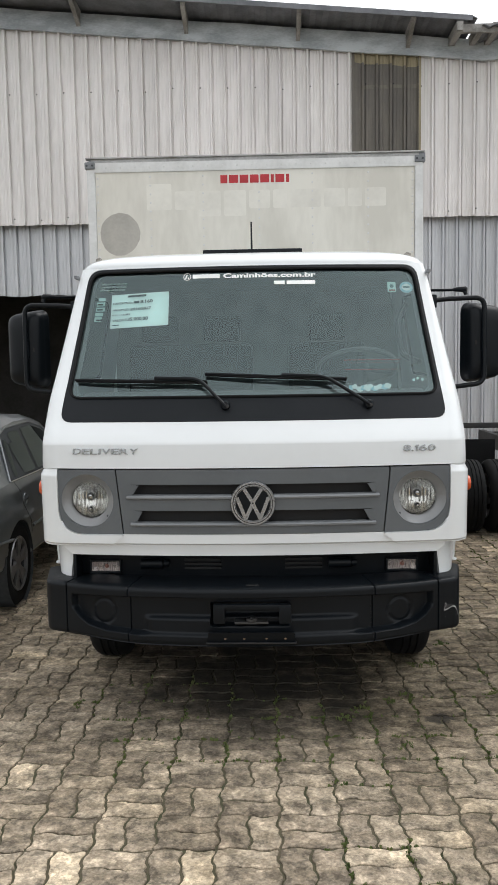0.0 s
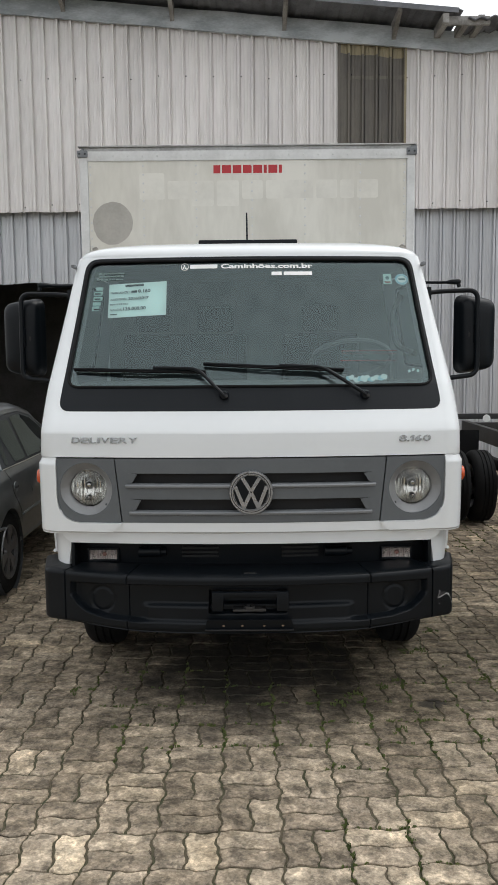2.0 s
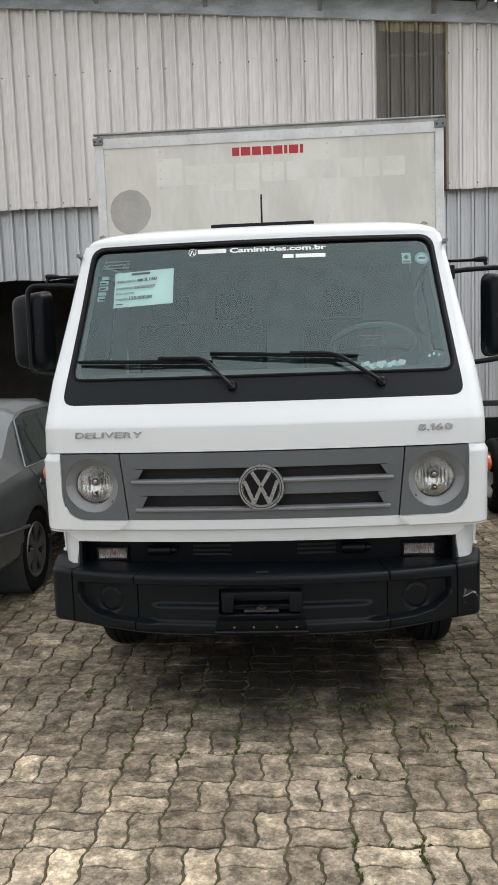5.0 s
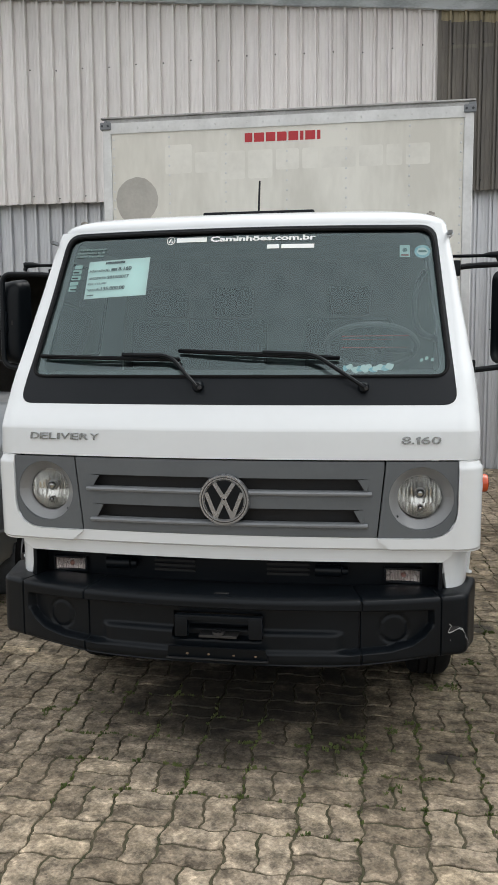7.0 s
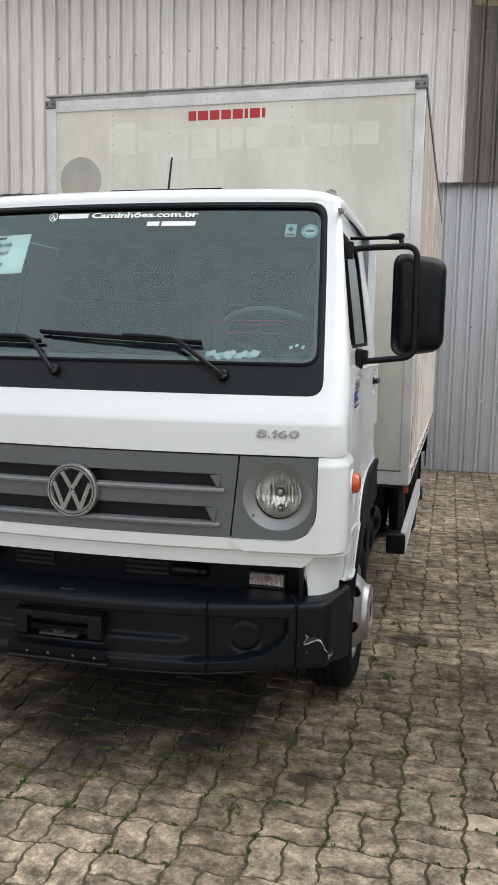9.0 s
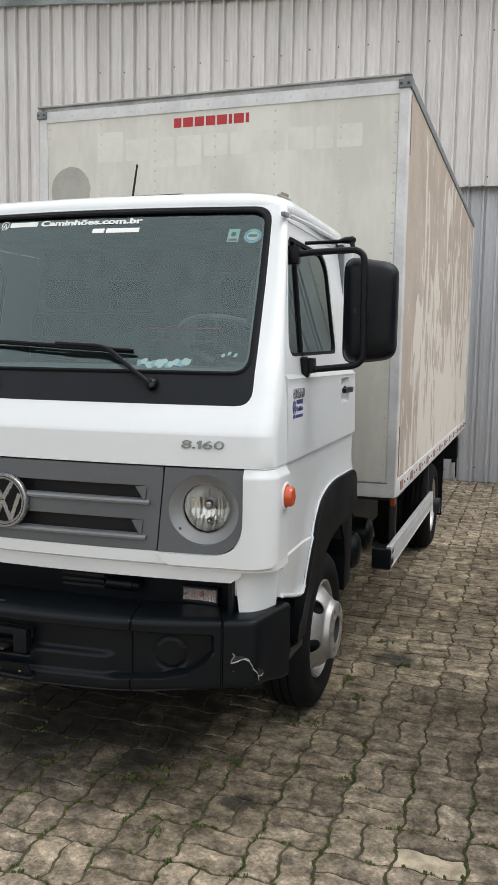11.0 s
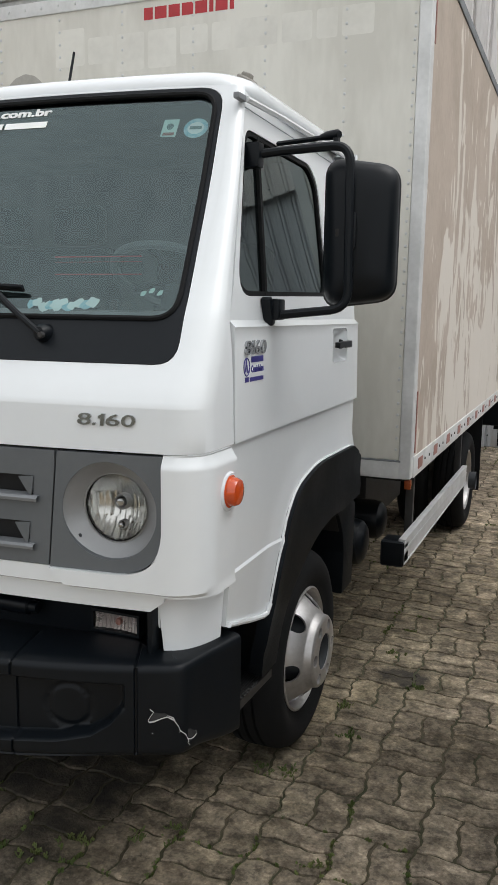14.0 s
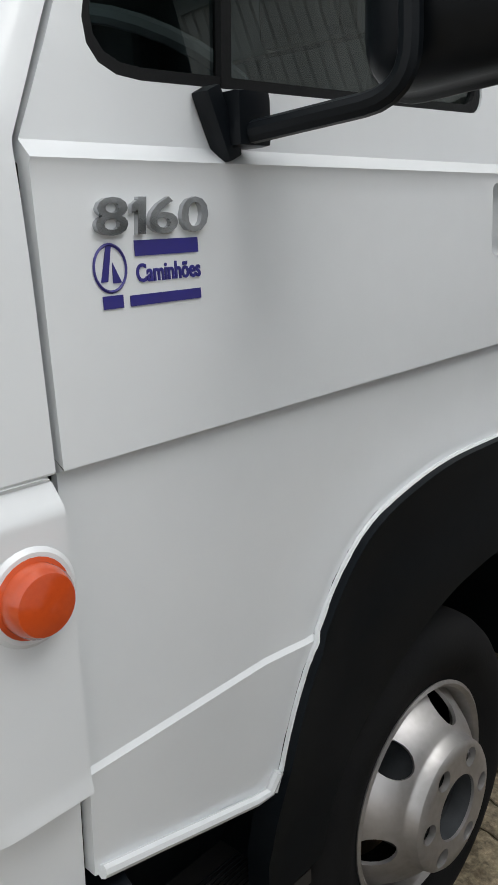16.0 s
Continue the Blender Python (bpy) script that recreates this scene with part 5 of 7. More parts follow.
    for x0 in (-0.36, 0.16):
        for k in range(3):
            part("vent_slat", sheet(span(x0, x0 + 0.19, 0.1), [0.752 + 0.022 * k, 0.763 + 0.022 * k], sink(cab, -0.112), None, [], 0.012), DARK, fp)
    for x in (-0.52, 0.44):
        o = cab(x, 0.79, -0.10)
        part("sensor", lathe([(0.0, 0.0), (0.0, 0.026), (0.11, 0.026), (0.115, 0.018), (0.14, 0.017), (0.14, 0.0)], "x", (o.x - 0.06, o.y - 0.01, 0.785), 16), BLACK, fp)


def fender(root, sg):
    fl = flank(sg)
    outer = rounded([(4.735, 0.45), (5.60, 0.45), (5.90, 0.60), (5.90, 1.02), (5.72, 1.09), (5.20, 1.098), (4.952, 1.045), (4.80, 0.862), (4.725, 0.60)], [0.02, 0.0, 0.0, 0.012, 0.02, 0.2, 0.1, 0.1, 0.05], 6)
    behind = [(5.60, 0.20), (6.0, 0.20), (6.0, 0.845), (5.60, 0.83)]
    rim = [(5.80, 0.66), (5.715, 0.77), (5.60, 0.834), (5.44, 0.840), (5.29, 0.824), (5.19, 0.796), (5.10, 0.756), (5.03, 0.713), (4.955, 0.648), (4.90, 0.54), (4.87, 0.42)]
    inner = rounded([(4.87, 0.30), (5.80, 0.30)] + rim, [0, 0] + [0.04] * len(rim), 3)
    us, vs = span(4.70, 5.92, 0.06), span(0.30, 1.12, 0.06)
    part("wheel_arch", sheet(us, vs, sink(fl, 0.022), outer, [inner, behind], 0.045), MATT, root, "black plastic wheel arch", sharp=40)
    part("arch_edge", tube([fl(u, v, 0.004) for u, v in dense(outer, 0.03) if v > 0.667 and (u < 5.0 or v > 1.03) and u < 5.75], 0.006, 6), WHITE, root)
    X = lambda x: CX + sg * x
    # inner arch, splash flap, steps
    bm, cols = bmesh.new(), []
    for y, z in [(5.84, 0.50)] + rim:
        cols.append([bm.verts.new((X(x), y, z + 0.012)) for x in (0.60, 0.975)])
    for a, b in zip(cols, cols[1:]):
        bm.faces.new((a[0], b[0], b[1], a[1]))
    bmesh.ops.recalc_face_normals(bm, faces=bm.faces)
    bmesh.ops.solidify(bm, geom=bm.faces[:], thickness=0.008)
    part("inner_arch", bm, DARK, root)
    part("arch_back", box(min(X(0.59), X(0.60)), max(X(0.59), X(0.60)), 4.83, 5.95, 0.36, 0.86, 0.002), DARK, root)
    flap = [(5.80, 0.392), (5.965, 0.402), (5.985, 0.776), (5.905, 0.828), (5.62, 0.832), (5.715, 0.775), (5.778, 0.69), (5.811, 0.586)]
    bm = prism(flap[::sg], lambda u, v, off=0.0: Vector((X(0.60) + sg * off, u, v)), 0.392)
    bmesh.ops.bevel(bm, geom=bm.edges[:], offset=0.010, segments=2, affect="EDGES", profile=0.6)
    part("splash_flap", bm, MATT, root, "black moulded splash guard", sharp=40)
    part("step_well", box(min(X(0.60), X(0.81)), max(X(0.60), X(0.81)), 4.36, 4.80, 0.44, 0.735, 0.01), DARK, root)
    st = part("cab_step", prism([(X(0.70), 4.42), (X(1.005), 4.47), (X(1.012), 4.856), (X(0.70), 4.80)][::sg], lambda u, v, off=0.0: Vector((u, v, 0.405 + off)), 0.028), FRAME, root, "black plastic step")
    for k in range(14):
        part("step_rib", box(min(X(0.885 + 0.0085 * k), X(0.8885 + 0.0085 * k)), max(X(0.885 + 0.0085 * k), X(0.8885 + 0.0085 * k)), 4.47, 4.80, 0.431, 0.4345, 0.0012, 1), BLACK, st)
    part("step_end", box(min(X(0.66), X(1.0)), max(X(0.66), X(0.985)), 4.802, 4.815, 0.43, 0.72, 0.004), BLACK, root)
    for k in range(16):
        part("grip_tooth", box(min(X(0.998), X(1.008)), max(X(0.998), X(1.008)), 4.49 + 0.0225 * k, 4.50 + 0.0225 * k, 0.431, 0.438, 0.002, 1), FRAME, st)
    part("step_panel", sheet(span(4.36, 4.80, 0.07), [0.435, 0.52, 0.60, 0.67, 0.74], lambda y, z, off=0.0: Vector((X(side_x(y, z) - 0.055 - 0.10 * (0.70 - z) / 0.26 + off), y, z)), None, [], 0.01), BLACK, root, "black panel below the sill")


def cabin(root, full=True):
    """What shows through the screen: dash, wheel, seats, lining."""
    liner = lambda s, z, off=0.0: cab(s, z, off - 0.04)
    glassp = rounded([(-0.905, 1.632), (0.905, 1.632), (0.845, 2.276), (-0.845, 2.276)], 0.065)
    part("pillar_lining", sheet(span(-1.28, 1.28, 0.1), span(1.40, 2.29, 0.09), liner, None, [glassp], 0.004), TRIM, root, "grey pillar lining")
    part("back_lining", box(CX - 0.95, CX + 0.95, 5.74, 5.76, 0.9, 2.28), TRIM, root)
    part("headlining", box(CX - 0.88, CX + 0.88, 4.72, 5.76, 2.27, 2.285), TRIM, root)
    part("cab_floor", box(CX - 0.93, CX + 0.93, 4.42, 5.78, 0.86, 0.90), DARK, root)
    bm = sheet(span(-0.88, 0.88, 0.11), [0.0, 0.15, 0.3, 0.42, 0.5, 0.62], lambda s, t, off=0.0: Vector((CX + s, front_y(1.66) + 0.05 + min(t, 0.45) * 0.9 + 0.05 * (s / 0.85) ** 2, 1.618 + 0.03 * math.sin(min(t, 0.45) * 7) - max(0, t - 0.42) * 2 + off)), None, [], 0.01)
    part("dashboard", bm, TRIM, root, "grey dashboard")
    wc, tilt = Vector((0.579, 4.95, 1.75)), Matrix.Rotation(radians(-28), 4, "X")
    rimp = [wc + (tilt @ Vector((0.225 * math.cos(a), 0.225 * math.sin(a), 0))) for a in (2 * math.pi * k / 32 for k in range(33))]
    sw = part("steering_wheel", tube(rimp, 0.0145, 8, False), TRIM, root, "grey steering wheel")
    hub = lathe([(-0.03, 0.0), (-0.03, 0.05), (0.01, 0.07), (0.02, 0.0)], "z", (0, 0, 0), 18)
    hub.transform(Matrix.Translation(wc) @ tilt)
    part("hub", hub, SEAT, sw)
    for a in (0.3, math.pi - 0.3, -math.pi / 2):
        part("spoke", tube([wc, wc + tilt @ Vector((0.21 * math.cos(a), 0.21 * math.sin(a), 0))], 0.015, 6), SEAT, sw)
    part("column", tube([wc, wc + tilt @ Vector((0, 0, -0.4))], 0.035, 8), SEAT, sw)
    for x, w, c in ((0.46, 0.25, SEAT), (-0.42, 0.40, SEAT)):
        seat = part("seat", box(CX + x - w, CX + x + w, 4.98, 5.45, 1.12, 1.32, 0.05, 3), c, root, "dark cloth seat")
        part("backrest", box(CX + x - w, CX + x + w, -0.07, 0.07, 0, 0.62, 0.05, 3, Matrix.Translation((0, 5.46, 1.30)) @ Matrix.Rotation(radians(-10), 4, "X")), c, seat)
        for q in ((0,) if w < 0.3 else (-0.2, 0.2)):
            part("headrest", box(CX + x + q - 0.12, CX + x + q + 0.12, 5.52, 5.62, 1.93, 2.10, 0.04, 3), c, seat)
    part("grab_handle", tube(bend([(CX + 0.88, 4.54, 1.78), (CX + 0.80, 4.66, 1.82), (CX + 0.79, 4.74, 2.0), (CX + 0.84, 4.72, 2.10)], 0.06), 0.016, 8), SEAT, root, "dark grab handle on the pillar")
    if not full:
        return
    card = thing("dash_card", (0.60, 4.42, 1.66), "thin clear plastic card with faded red lines standing on the dashboard", "card")
    part("sheet", box(0.452, 0.750, 4.412, 4.415, 1.640, 1.800, 0.001, 1), LENS, card, "clear plastic sheet").visible_shadow = False
    for z, h in ((1.793, 0.0028), (1.779, 0.0010), (1.744, 0.0020)):
        part("red_line", box(0.456, 0.746, 4.409, 4.4115, z, z + h), CLOTH, card, "faded red line")


def screen_marks(root):
    """Dealer lettering, price sheet and small stickers on the screen."""
    on = lambda x, z, o=-0.0048: (lambda u, v, off=0.0: cab(x + u - CX, z + v, off + o))
    bar = lambda x0, z0, w, h: prism([(0, 0), (w, 0), (w, h), (0, h)], on(x0, z0), 0.0015)
    part("dealer_bar", bar(-0.328, 2.238, 0.145, 0.022), WVINYL, root, "white vinyl bar")
    part("dealer_word", words("Caminhões.com.br", 0.034, on(-0.165, 2.238), 0.0015, 0.0012, 0, 0.49), WVINYL, root, "white vinyl lettering")
    part("dealer_bar", bar(0.105, 2.197, 0.055, 0.020), WVINYL, root, "white vinyl bar")
    part("dealer_bar", bar(0.170, 2.197, 0.150, 0.020), WVINYL, root, "white vinyl bar")
    ringp = [cab(-0.357 - CX + 0.019 * math.cos(a), 2.248 + 0.019 * math.sin(a), -0.004) for a in (2 * math.pi * k / 24 for k in range(25))]
    rg = part("dealer_ring", tube(ringp, 0.0022, 4, False), WVINYL, root, "white ring emblem")
    part("emblem_bar", prism([(-0.012, -0.01), (-0.005, -0.01), (0.003, 0.012), (-0.003, 0.012)], on(-0.357, 2.248), 0.001), WVINYL, rg)
    part("emblem_bar", prism([(0.003, -0.012), (0.012, -0.012), (0.003, 0.004)], on(-0.357, 2.248), 0.001), WVINYL, rg)
    # price sheet, taped a little askew behind the glass
    pp = lambda u, v, off=0.0: cab(-0.762 - CX + u * 0.999 - v * 0.02, 1.977 + v + u * 0.045, off - 0.014)
    card = thing("price_sheet", pp(0.15, 0.0), "pale green printed price sheet taped behind the windscreen", "paper sheet")
    sh = part("sheet", sheet(span(0, 0.312, 0.05), span(0, 0.182, 0.05), lambda u, v, off=0.0: pp(u, v, off + 0.002 * math.sin(u * 14)), None, [], 0.001), PAPER, card)
    ln = lambda x, z: (lambda u, v, off=0.0: pp(x + u, z + v, off + 0.004))
    part("print", words("MARCA/MOD:", 0.017, ln(0.012, 0.128), 0.0006, 0, 0, 0.105), INK, sh)
    part("print_bar", prism([(0, 0), (0.03, 0), (0.03, 0.013), (0, 0.013)], ln(0.124, 0.128), 0.0006), INK, sh)
    part("print", words("8.160", 0.024, ln(0.160, 0.128), 0.0006, 0.0004, 0, 0.066), INK, sh)
    part("print", words("ANO/MOD:", 0.017, ln(0.012, 0.092), 0.0006, 0, 0, 0.088), INK, sh)
    part("print", words("2016/2017", 0.021, ln(0.108, 0.091), 0.0006, 0.0003, 0, 0.11), INK, sh)
    part("print", words("KM: 113.983", 0.014, ln(0.012, 0.066), 0.0006, 0, 0, 0.095), INK, sh)
    part("print", words("VALOR:", 0.017, ln(0.012, 0.036), 0.0006, 0, 0, 0.066), INK, sh)
    part("print", words("135.000,00", 0.024, ln(0.084, 0.036), 0.0006, 0.0004, 0, 0.12), INK, sh)
    part("print_bar", prism([(0.09, 0.163), (0.19, 0.163), (0.19, 0.174), (0.09, 0.174)], ln(0, 0), 0.0006), INK, sh)
    part("print_bar", prism([(0.014, 0.014), (0.05, 0.014), (0.05, 0.019), (0.014, 0.019)], ln(0, 0), 0.0006), INK, sh)
    for x, z, w, h in ((-0.838, 2.128, 0.040, 0.018), (-0.845, 2.100, 0.046, 0.022), (-0.848, 2.072, 0.050, 0.022), (-0.850, 2.046, 0.044, 0.018), (-0.852, 2.016, 0.040, 0.026)):
        part("sticker", prism(rounded([(0, 0), (w, 0), (w, h), (0, h)], 0.004, 2), on(x, z, -0.012), 0.001), STICK, root, "small green and white sticker")
    for k in range(3):
        for q in range(7):
            part("faded_print", bar(-0.832 + 0.021 * q + 0.004 * k, 2.182 + 0.017 * k, 0.016, 0.008), OLDINK, root, "faded dark print")
    for z in (2.106, 2.078, 2.022):
        part("sticker_print", bar(-0.838, z, 0.030, 0.006), INK, root)
    part("sticker", prism([(0.706, 2.150), (0.752, 2.150), (0.752, 2.206), (0.706, 2.206)], on(0, 0, -0.012), 0.001), STICK, root, "square pale sticker")
    part("sticker", prism(ring(0.808, 2.176, 0.036, 24, 0.031), on(0, 0, -0.012), 0.001), STICKB, root, "round pale blue sticker")
    part("sticker_centre", prism(ring(0.808, 2.176, 0.024, 20, 0.019), on(0, 0, -0.0107), 0.0005), WVINYL, root)
    part("sticker_print", prism([(0.790, 2.172), (0.826, 2.172), (0.826, 2.182), (0.790, 2.182)], on(0, 0, -0.0100), 0.0005), OLDINK, root)
    part("sticker_print", prism(ring(0.729, 2.183, 0.011, 14, 0.010), on(0, 0, -0.0107), 0.0005), OLDINK, root)
    part("sticker_print", prism([(0.712, 2.155), (0.746, 2.155), (0.746, 2.164), (0.712, 2.164)], on(0, 0, -0.0107), 0.0005), FADED, root)
    rag = random.Random(21)
    for k in range(11):
        x, z, r = 0.485 + 0.018 * k + rag.uniform(-0.006, 0.006), 1.655 + rag.uniform(-0.008, 0.010), rag.uniform(0.013, 0.023)
        blob = [(x + r * rag.uniform(0.6, 1.15) * math.cos(a), z + 0.8 * r * rag.uniform(0.55, 1.1) * math.sin(a)) for a in (2 * math.pi * q / 11 for q in range(11))]
        part("peeling_sticker", prism(blob, on(0, 0, -0.010), 0.001 + 0.00015 * k), WVINYL if k % 3 else STICKB, root, "torn white sticker remains")
    for x, z in ((0.79, 1.682), (0.812, 1.690), (0.836, 1.684)):
        part("peeling_sticker", prism(rounded([(0, 0), (0.014, 0.002), (0.016, 0.016), (0.003, 0.014)], 0.004, 2), on(x, z, -0.010), 0.001), STICK, root, "torn white sticker remains")


def door_marks(root):
    fl = flank(1)
    on = lambda y, z: (lambda u, v, off=0.0: fl(y + u, z + v, off + 0.0008))
    part("side_number", badge("8160", 0.040, on(4.470, 1.526), 0.006, 0.172), CHROME, root, "chrome model number")
    rp = [fl(4.492 + 0.022 * math.cos(a), 1.492 + 0.025 * math.sin(a), 0.001) for a in (2 * math.pi * k / 28 for k in range(29))]
    e = part("dealer_ring", tube(rp, 0.0018, 4, False), BLUE, root, "dark blue ring emblem")
    part("emblem_bar", prism([(-0.014, -0.014), (-0.005, -0.014), (0.003, 0.024), (-0.004, 0.024)], on(4.492, 1.492), 0.001), BLUE, e)
    part("emblem_bar", prism([(0.002, -0.016), (0.014, -0.016), (0.003, 0.006)], on(4.492, 1.492), 0.001), BLUE, e)
    part("dealer_bar", prism([(0, 0), (0.098, 0), (0.098, 0.017), (0, 0.017)], on(4.528, 1.503), 0.001), BLUE, root, "dark blue vinyl bar")
    part("dealer_word", words("Caminhões", 0.028, on(4.528, 1.475), 0.001, 0.0006, 0, 0.100), BLUE, root, "dark blue vinyl lettering")
    part("dealer_bar", prism([(0, 0), (0.028, 0), (0.028, 0.014), (0, 0.014)], on(4.478, 1.449), 0.001), BLUE, root, "dark blue vinyl bar")
    part("dealer_bar", prism([(0, 0), (0.110, 0), (0.110, 0.012), (0, 0.012)], on(4.516, 1.449), 0.001), BLUE, root, "dark blue vinyl bar")


def chassis(root, rear_y=8.92, end=11.3):
    for sg in (1, -1):
        x0, x1 = sorted((CX + sg * 0.36, CX + sg * 0.43))
        part("chassis_rail", box(x0, x1, 4.3, end, 0.66, 0.84, 0.006), FRAME, root, "black steel chassis rail")
        tread_wheel(root, CX + sg * 1.003, 5.245, sg)
        for x in (1.122, 0.85):
            tread_wheel(root, CX + sg * x, rear_y, sg, False, "rear_wheel")
        part("leaf_spring", box(min(CX + sg * 0.46, CX + sg * 0.54), max(CX + sg * 0.46, CX + sg * 0.54), rear_y - 0.6, rear_y + 0.6, 0.44, 0.56, 0.03), FRAME, root)
        part("mud_flap", box(min(CX + sg * 0.58, CX + sg * 1.15), max(CX + sg * 0.58, CX + sg * 1.15), rear_y + 0.62, rear_y + 0.635, 0.15, 0.84, 0.004), RUBBER, root, "black rubber mud flap")
        for ty, tz, tr in ((6.20, 0.53, 0.115), (6.60, 0.55, 0.105)):
            part("air_tank", lathe([(0.0, 0.0), (0.0, tr), (0.36, tr), (0.39, tr * 0.93), (0.41, tr * 0.72), (0.42, tr * 0.4), (0.423, 0.0)], "x", (CX + sg * 0.58, ty, tz), 28, sg), BLACK, root, "black compressed air tank")
        part("tank_bracket", box(min(CX + sg * 0.43, CX + sg * 0.60), max(CX + sg * 0.43, CX + sg * 0.60), 6.05, 6.75, 0.42, 0.86, 0.01), FRAME, root)
        part("battery_box", box(min(CX + sg * 0.44, CX + sg * 0.80), max(CX + sg * 0.44, CX + sg * 0.80), 6.95, 7.95, 0.40, 0.84, 0.02), FRAME, root, "black box under the load floor")
    part("front_axle", box(CX - 0.75, CX + 0.75, 5.13, 5.25, 0.30, 0.42, 0.02), FRAME, root)
    part("rear_axle", join(box(CX - 0.8, CX + 0.8, rear_y - 0.07, rear_y + 0.07, 0.32, 0.46, 0.03), lathe([(-0.12, 0.0), (-0.11, 0.12), (0, 0.2), (0.11, 0.12), (0.12, 0.0)], "x", (CX, rear_y, 0.4), 20)), FRAME, root)
    for y in (5.9, 7.0, 8.1, 9.6, end - 0.1):
        part("cross_member", box(CX - 0.37, CX + 0.37, y - 0.04, y + 0.04, 0.70, 0.82, 0.008), FRAME, root)
    part("engine", box(CX - 0.42, CX + 0.42, 4.35, 5.6, 0.38, 0.95, 0.06), DARK, root)


def cargo_box(root):
    x0, x1, y0, y1, z0, z1 = -1.228, 1.182, 6.205, 11.50, 0.862, 3.270
    body = part("cargo_box", box(x0 + 0.02, x1 - 0.012, y0 + 0.012, y1, z0 + 0.02, z1 - 0.02), BOXW, root, "tall white van body with aluminium edges and peeling tan sides")
    # front panels between riveted joints
    cols = [x0 + 0.062, -0.772, -0.392, 0.010, 0.392, 0.790, x1 - 0.062]
    for a, b in zip(cols, cols[1:]):
        part("front_panel", box(a, b, y0 + 0.004, y0 + 0.013, z0 + 0.094, z1 - 0.098), BOXW, body)
    for a, b, la in ((x0, x0 + 0.06, "post"), (x1 - 0.06, x1, "post")):
        part("corner_post", box(a, b, y0 - 0.004, y0 + 0.07, z0, z1 - 0.05, 0.012, 3), PALE, body, "pale aluminium corner post")
    part("top_rail", box(x0 + 0.05, x1 - 0.05, y0 - 0.006, y0 + 0.05, z1 - 0.10, z1 - 0.03, 0.006), PALE, body, "riveted aluminium top rail")
    part("bottom_rail", box(x0 + 0.05, x1 - 0.05, y0 - 0.002, y0 + 0.05, z0, z0 + 0.085, 0.004), PALE, body)
    part("rail_line", box(x0 + 0.05, x1 - 0.05, y0 - 0.006, y0 + 0.01, z0 + 0.082, z0 + 0.090, 0.003), TRIM, body)
    part("rail_gap", box(x0 + 0.03, x1 - 0.03, y0 + 0.004, y0 + 0.03, z1 - 0.030, z1 - 0.006), COVER, body)
    part("rail_cover", box(x0 - 0.006, x1 + 0.008, y0 - 0.016, y0 + 0.04, z1 - 0.004, z1 + 0.006, 0.004), COVER, body, "thin weathered edge cover along the roof front")
    for a, b, sg in ((x0 - 0.012, x0 + 0.062, -1), (x1 - 0.064, x1 + 0.012, 1)):
        cap = part("corner_cap", join(box(a, b, y0 - 0.018, y0 + 0.05, z1 - 0.074, z1 - 0.026, 0.010, 3), box(min(b, a + 0.03) if sg < 0 else a + 0.030, a + 0.046 if sg < 0 else b, y0 - 0.014, y0 + 0.08, z1 - 0.040, z1 - 0.010, 0.008, 2)), TRIM, body, "grey plastic corner cap")
        for q in (0.016, 0.056):
            part("screw", lathe([(0, 0.008), (-0.004, 0.007), (-0.004, 0)], "y", (a + q, y0 - 0.018, z1 - 0.050), 8), INK, cap)
    # rivets in their rows
    rv = bmesh.new()
    bmesh.ops.create_uvsphere(rv, u_segments=6, v_segments=4, radius=0.0075)
    for v in rv.verts:
        v.co.y *= 0.6
    proto = part("rivet", rv, PALE, body)
    proto.location = (cols[1], y0 + 0.003, 2.0)
    spots = [(c, z0 + 0.20 + 0.0610 * k) for c in cols[1:-1] for k in range(38) if z0 + 0.20 + 0.0610 * k > 2.20 or (c > 0.7 and k % 2)]
    spots += [(cols[-1] - 0.014, z0 + 0.03 + 0.0560 * k) for k in range(41)] + [(cols[0] + 0.014, z0 + 0.03 + 0.0560 * k) for k in range(24, 41)]
    spots += [(x0 + 0.14 + 0.105 * k, z1 - 0.066) for k in range(22)]
    for c, z in [p for p in spots if p[1] < z1 - 0.105 or p[1] == z1 - 0.066][:280]:
        q = proto.copy()
        scene.collection.objects.link(q)
        q.location = (c, y0 + 0.003 - (0.009 if z > z1 - 0.09 else 0), z)
    # side walls
    for sg, x in ((1, x1), (-1, x0)):
        yy = [y0 + 0.07 + k * (y1 - 0.06 - y0 - 0.07) / 4 for k in range(5)]
        for a, b in zip(yy, yy[1:]):
            part("side_panel", box(min(x - sg * 0.012, x - sg * 0.002), max(x - sg * 0.012, x - sg * 0.002), a + 0.0008, b - 0.0008, z0 + 0.10, z1 - 0.055, 0.001, 1), SIDE if sg > 0 else BOXW, body, "peeling tan side panel" if sg > 0 else "")
        part("side_top_rail", box(min(x - sg * 0.03, x + sg * 0.006), max(x - sg * 0.03, x + sg * 0.006), y0 + 0.05, y1, z1 - 0.06, z1 - 0.005, 0.006), TRIM, body, "grey side roof rail")
        part("side_bottom_rail", box(min(x - sg * 0.03, x + sg * 0.004), max(x - sg * 0.03, x + sg * 0.004), y0 + 0.05, y1, z0, z0 + 0.105, 0.005), PALE, body, "aluminium bottom rail with reflector strips")
        part("rear_post", box(min(x - sg * 0.05, x + sg * 0.004), max(x - sg * 0.05, x + sg * 0.004), y1 - 0.06, y1 + 0.01, z0, z1, 0.008), ALU, body)
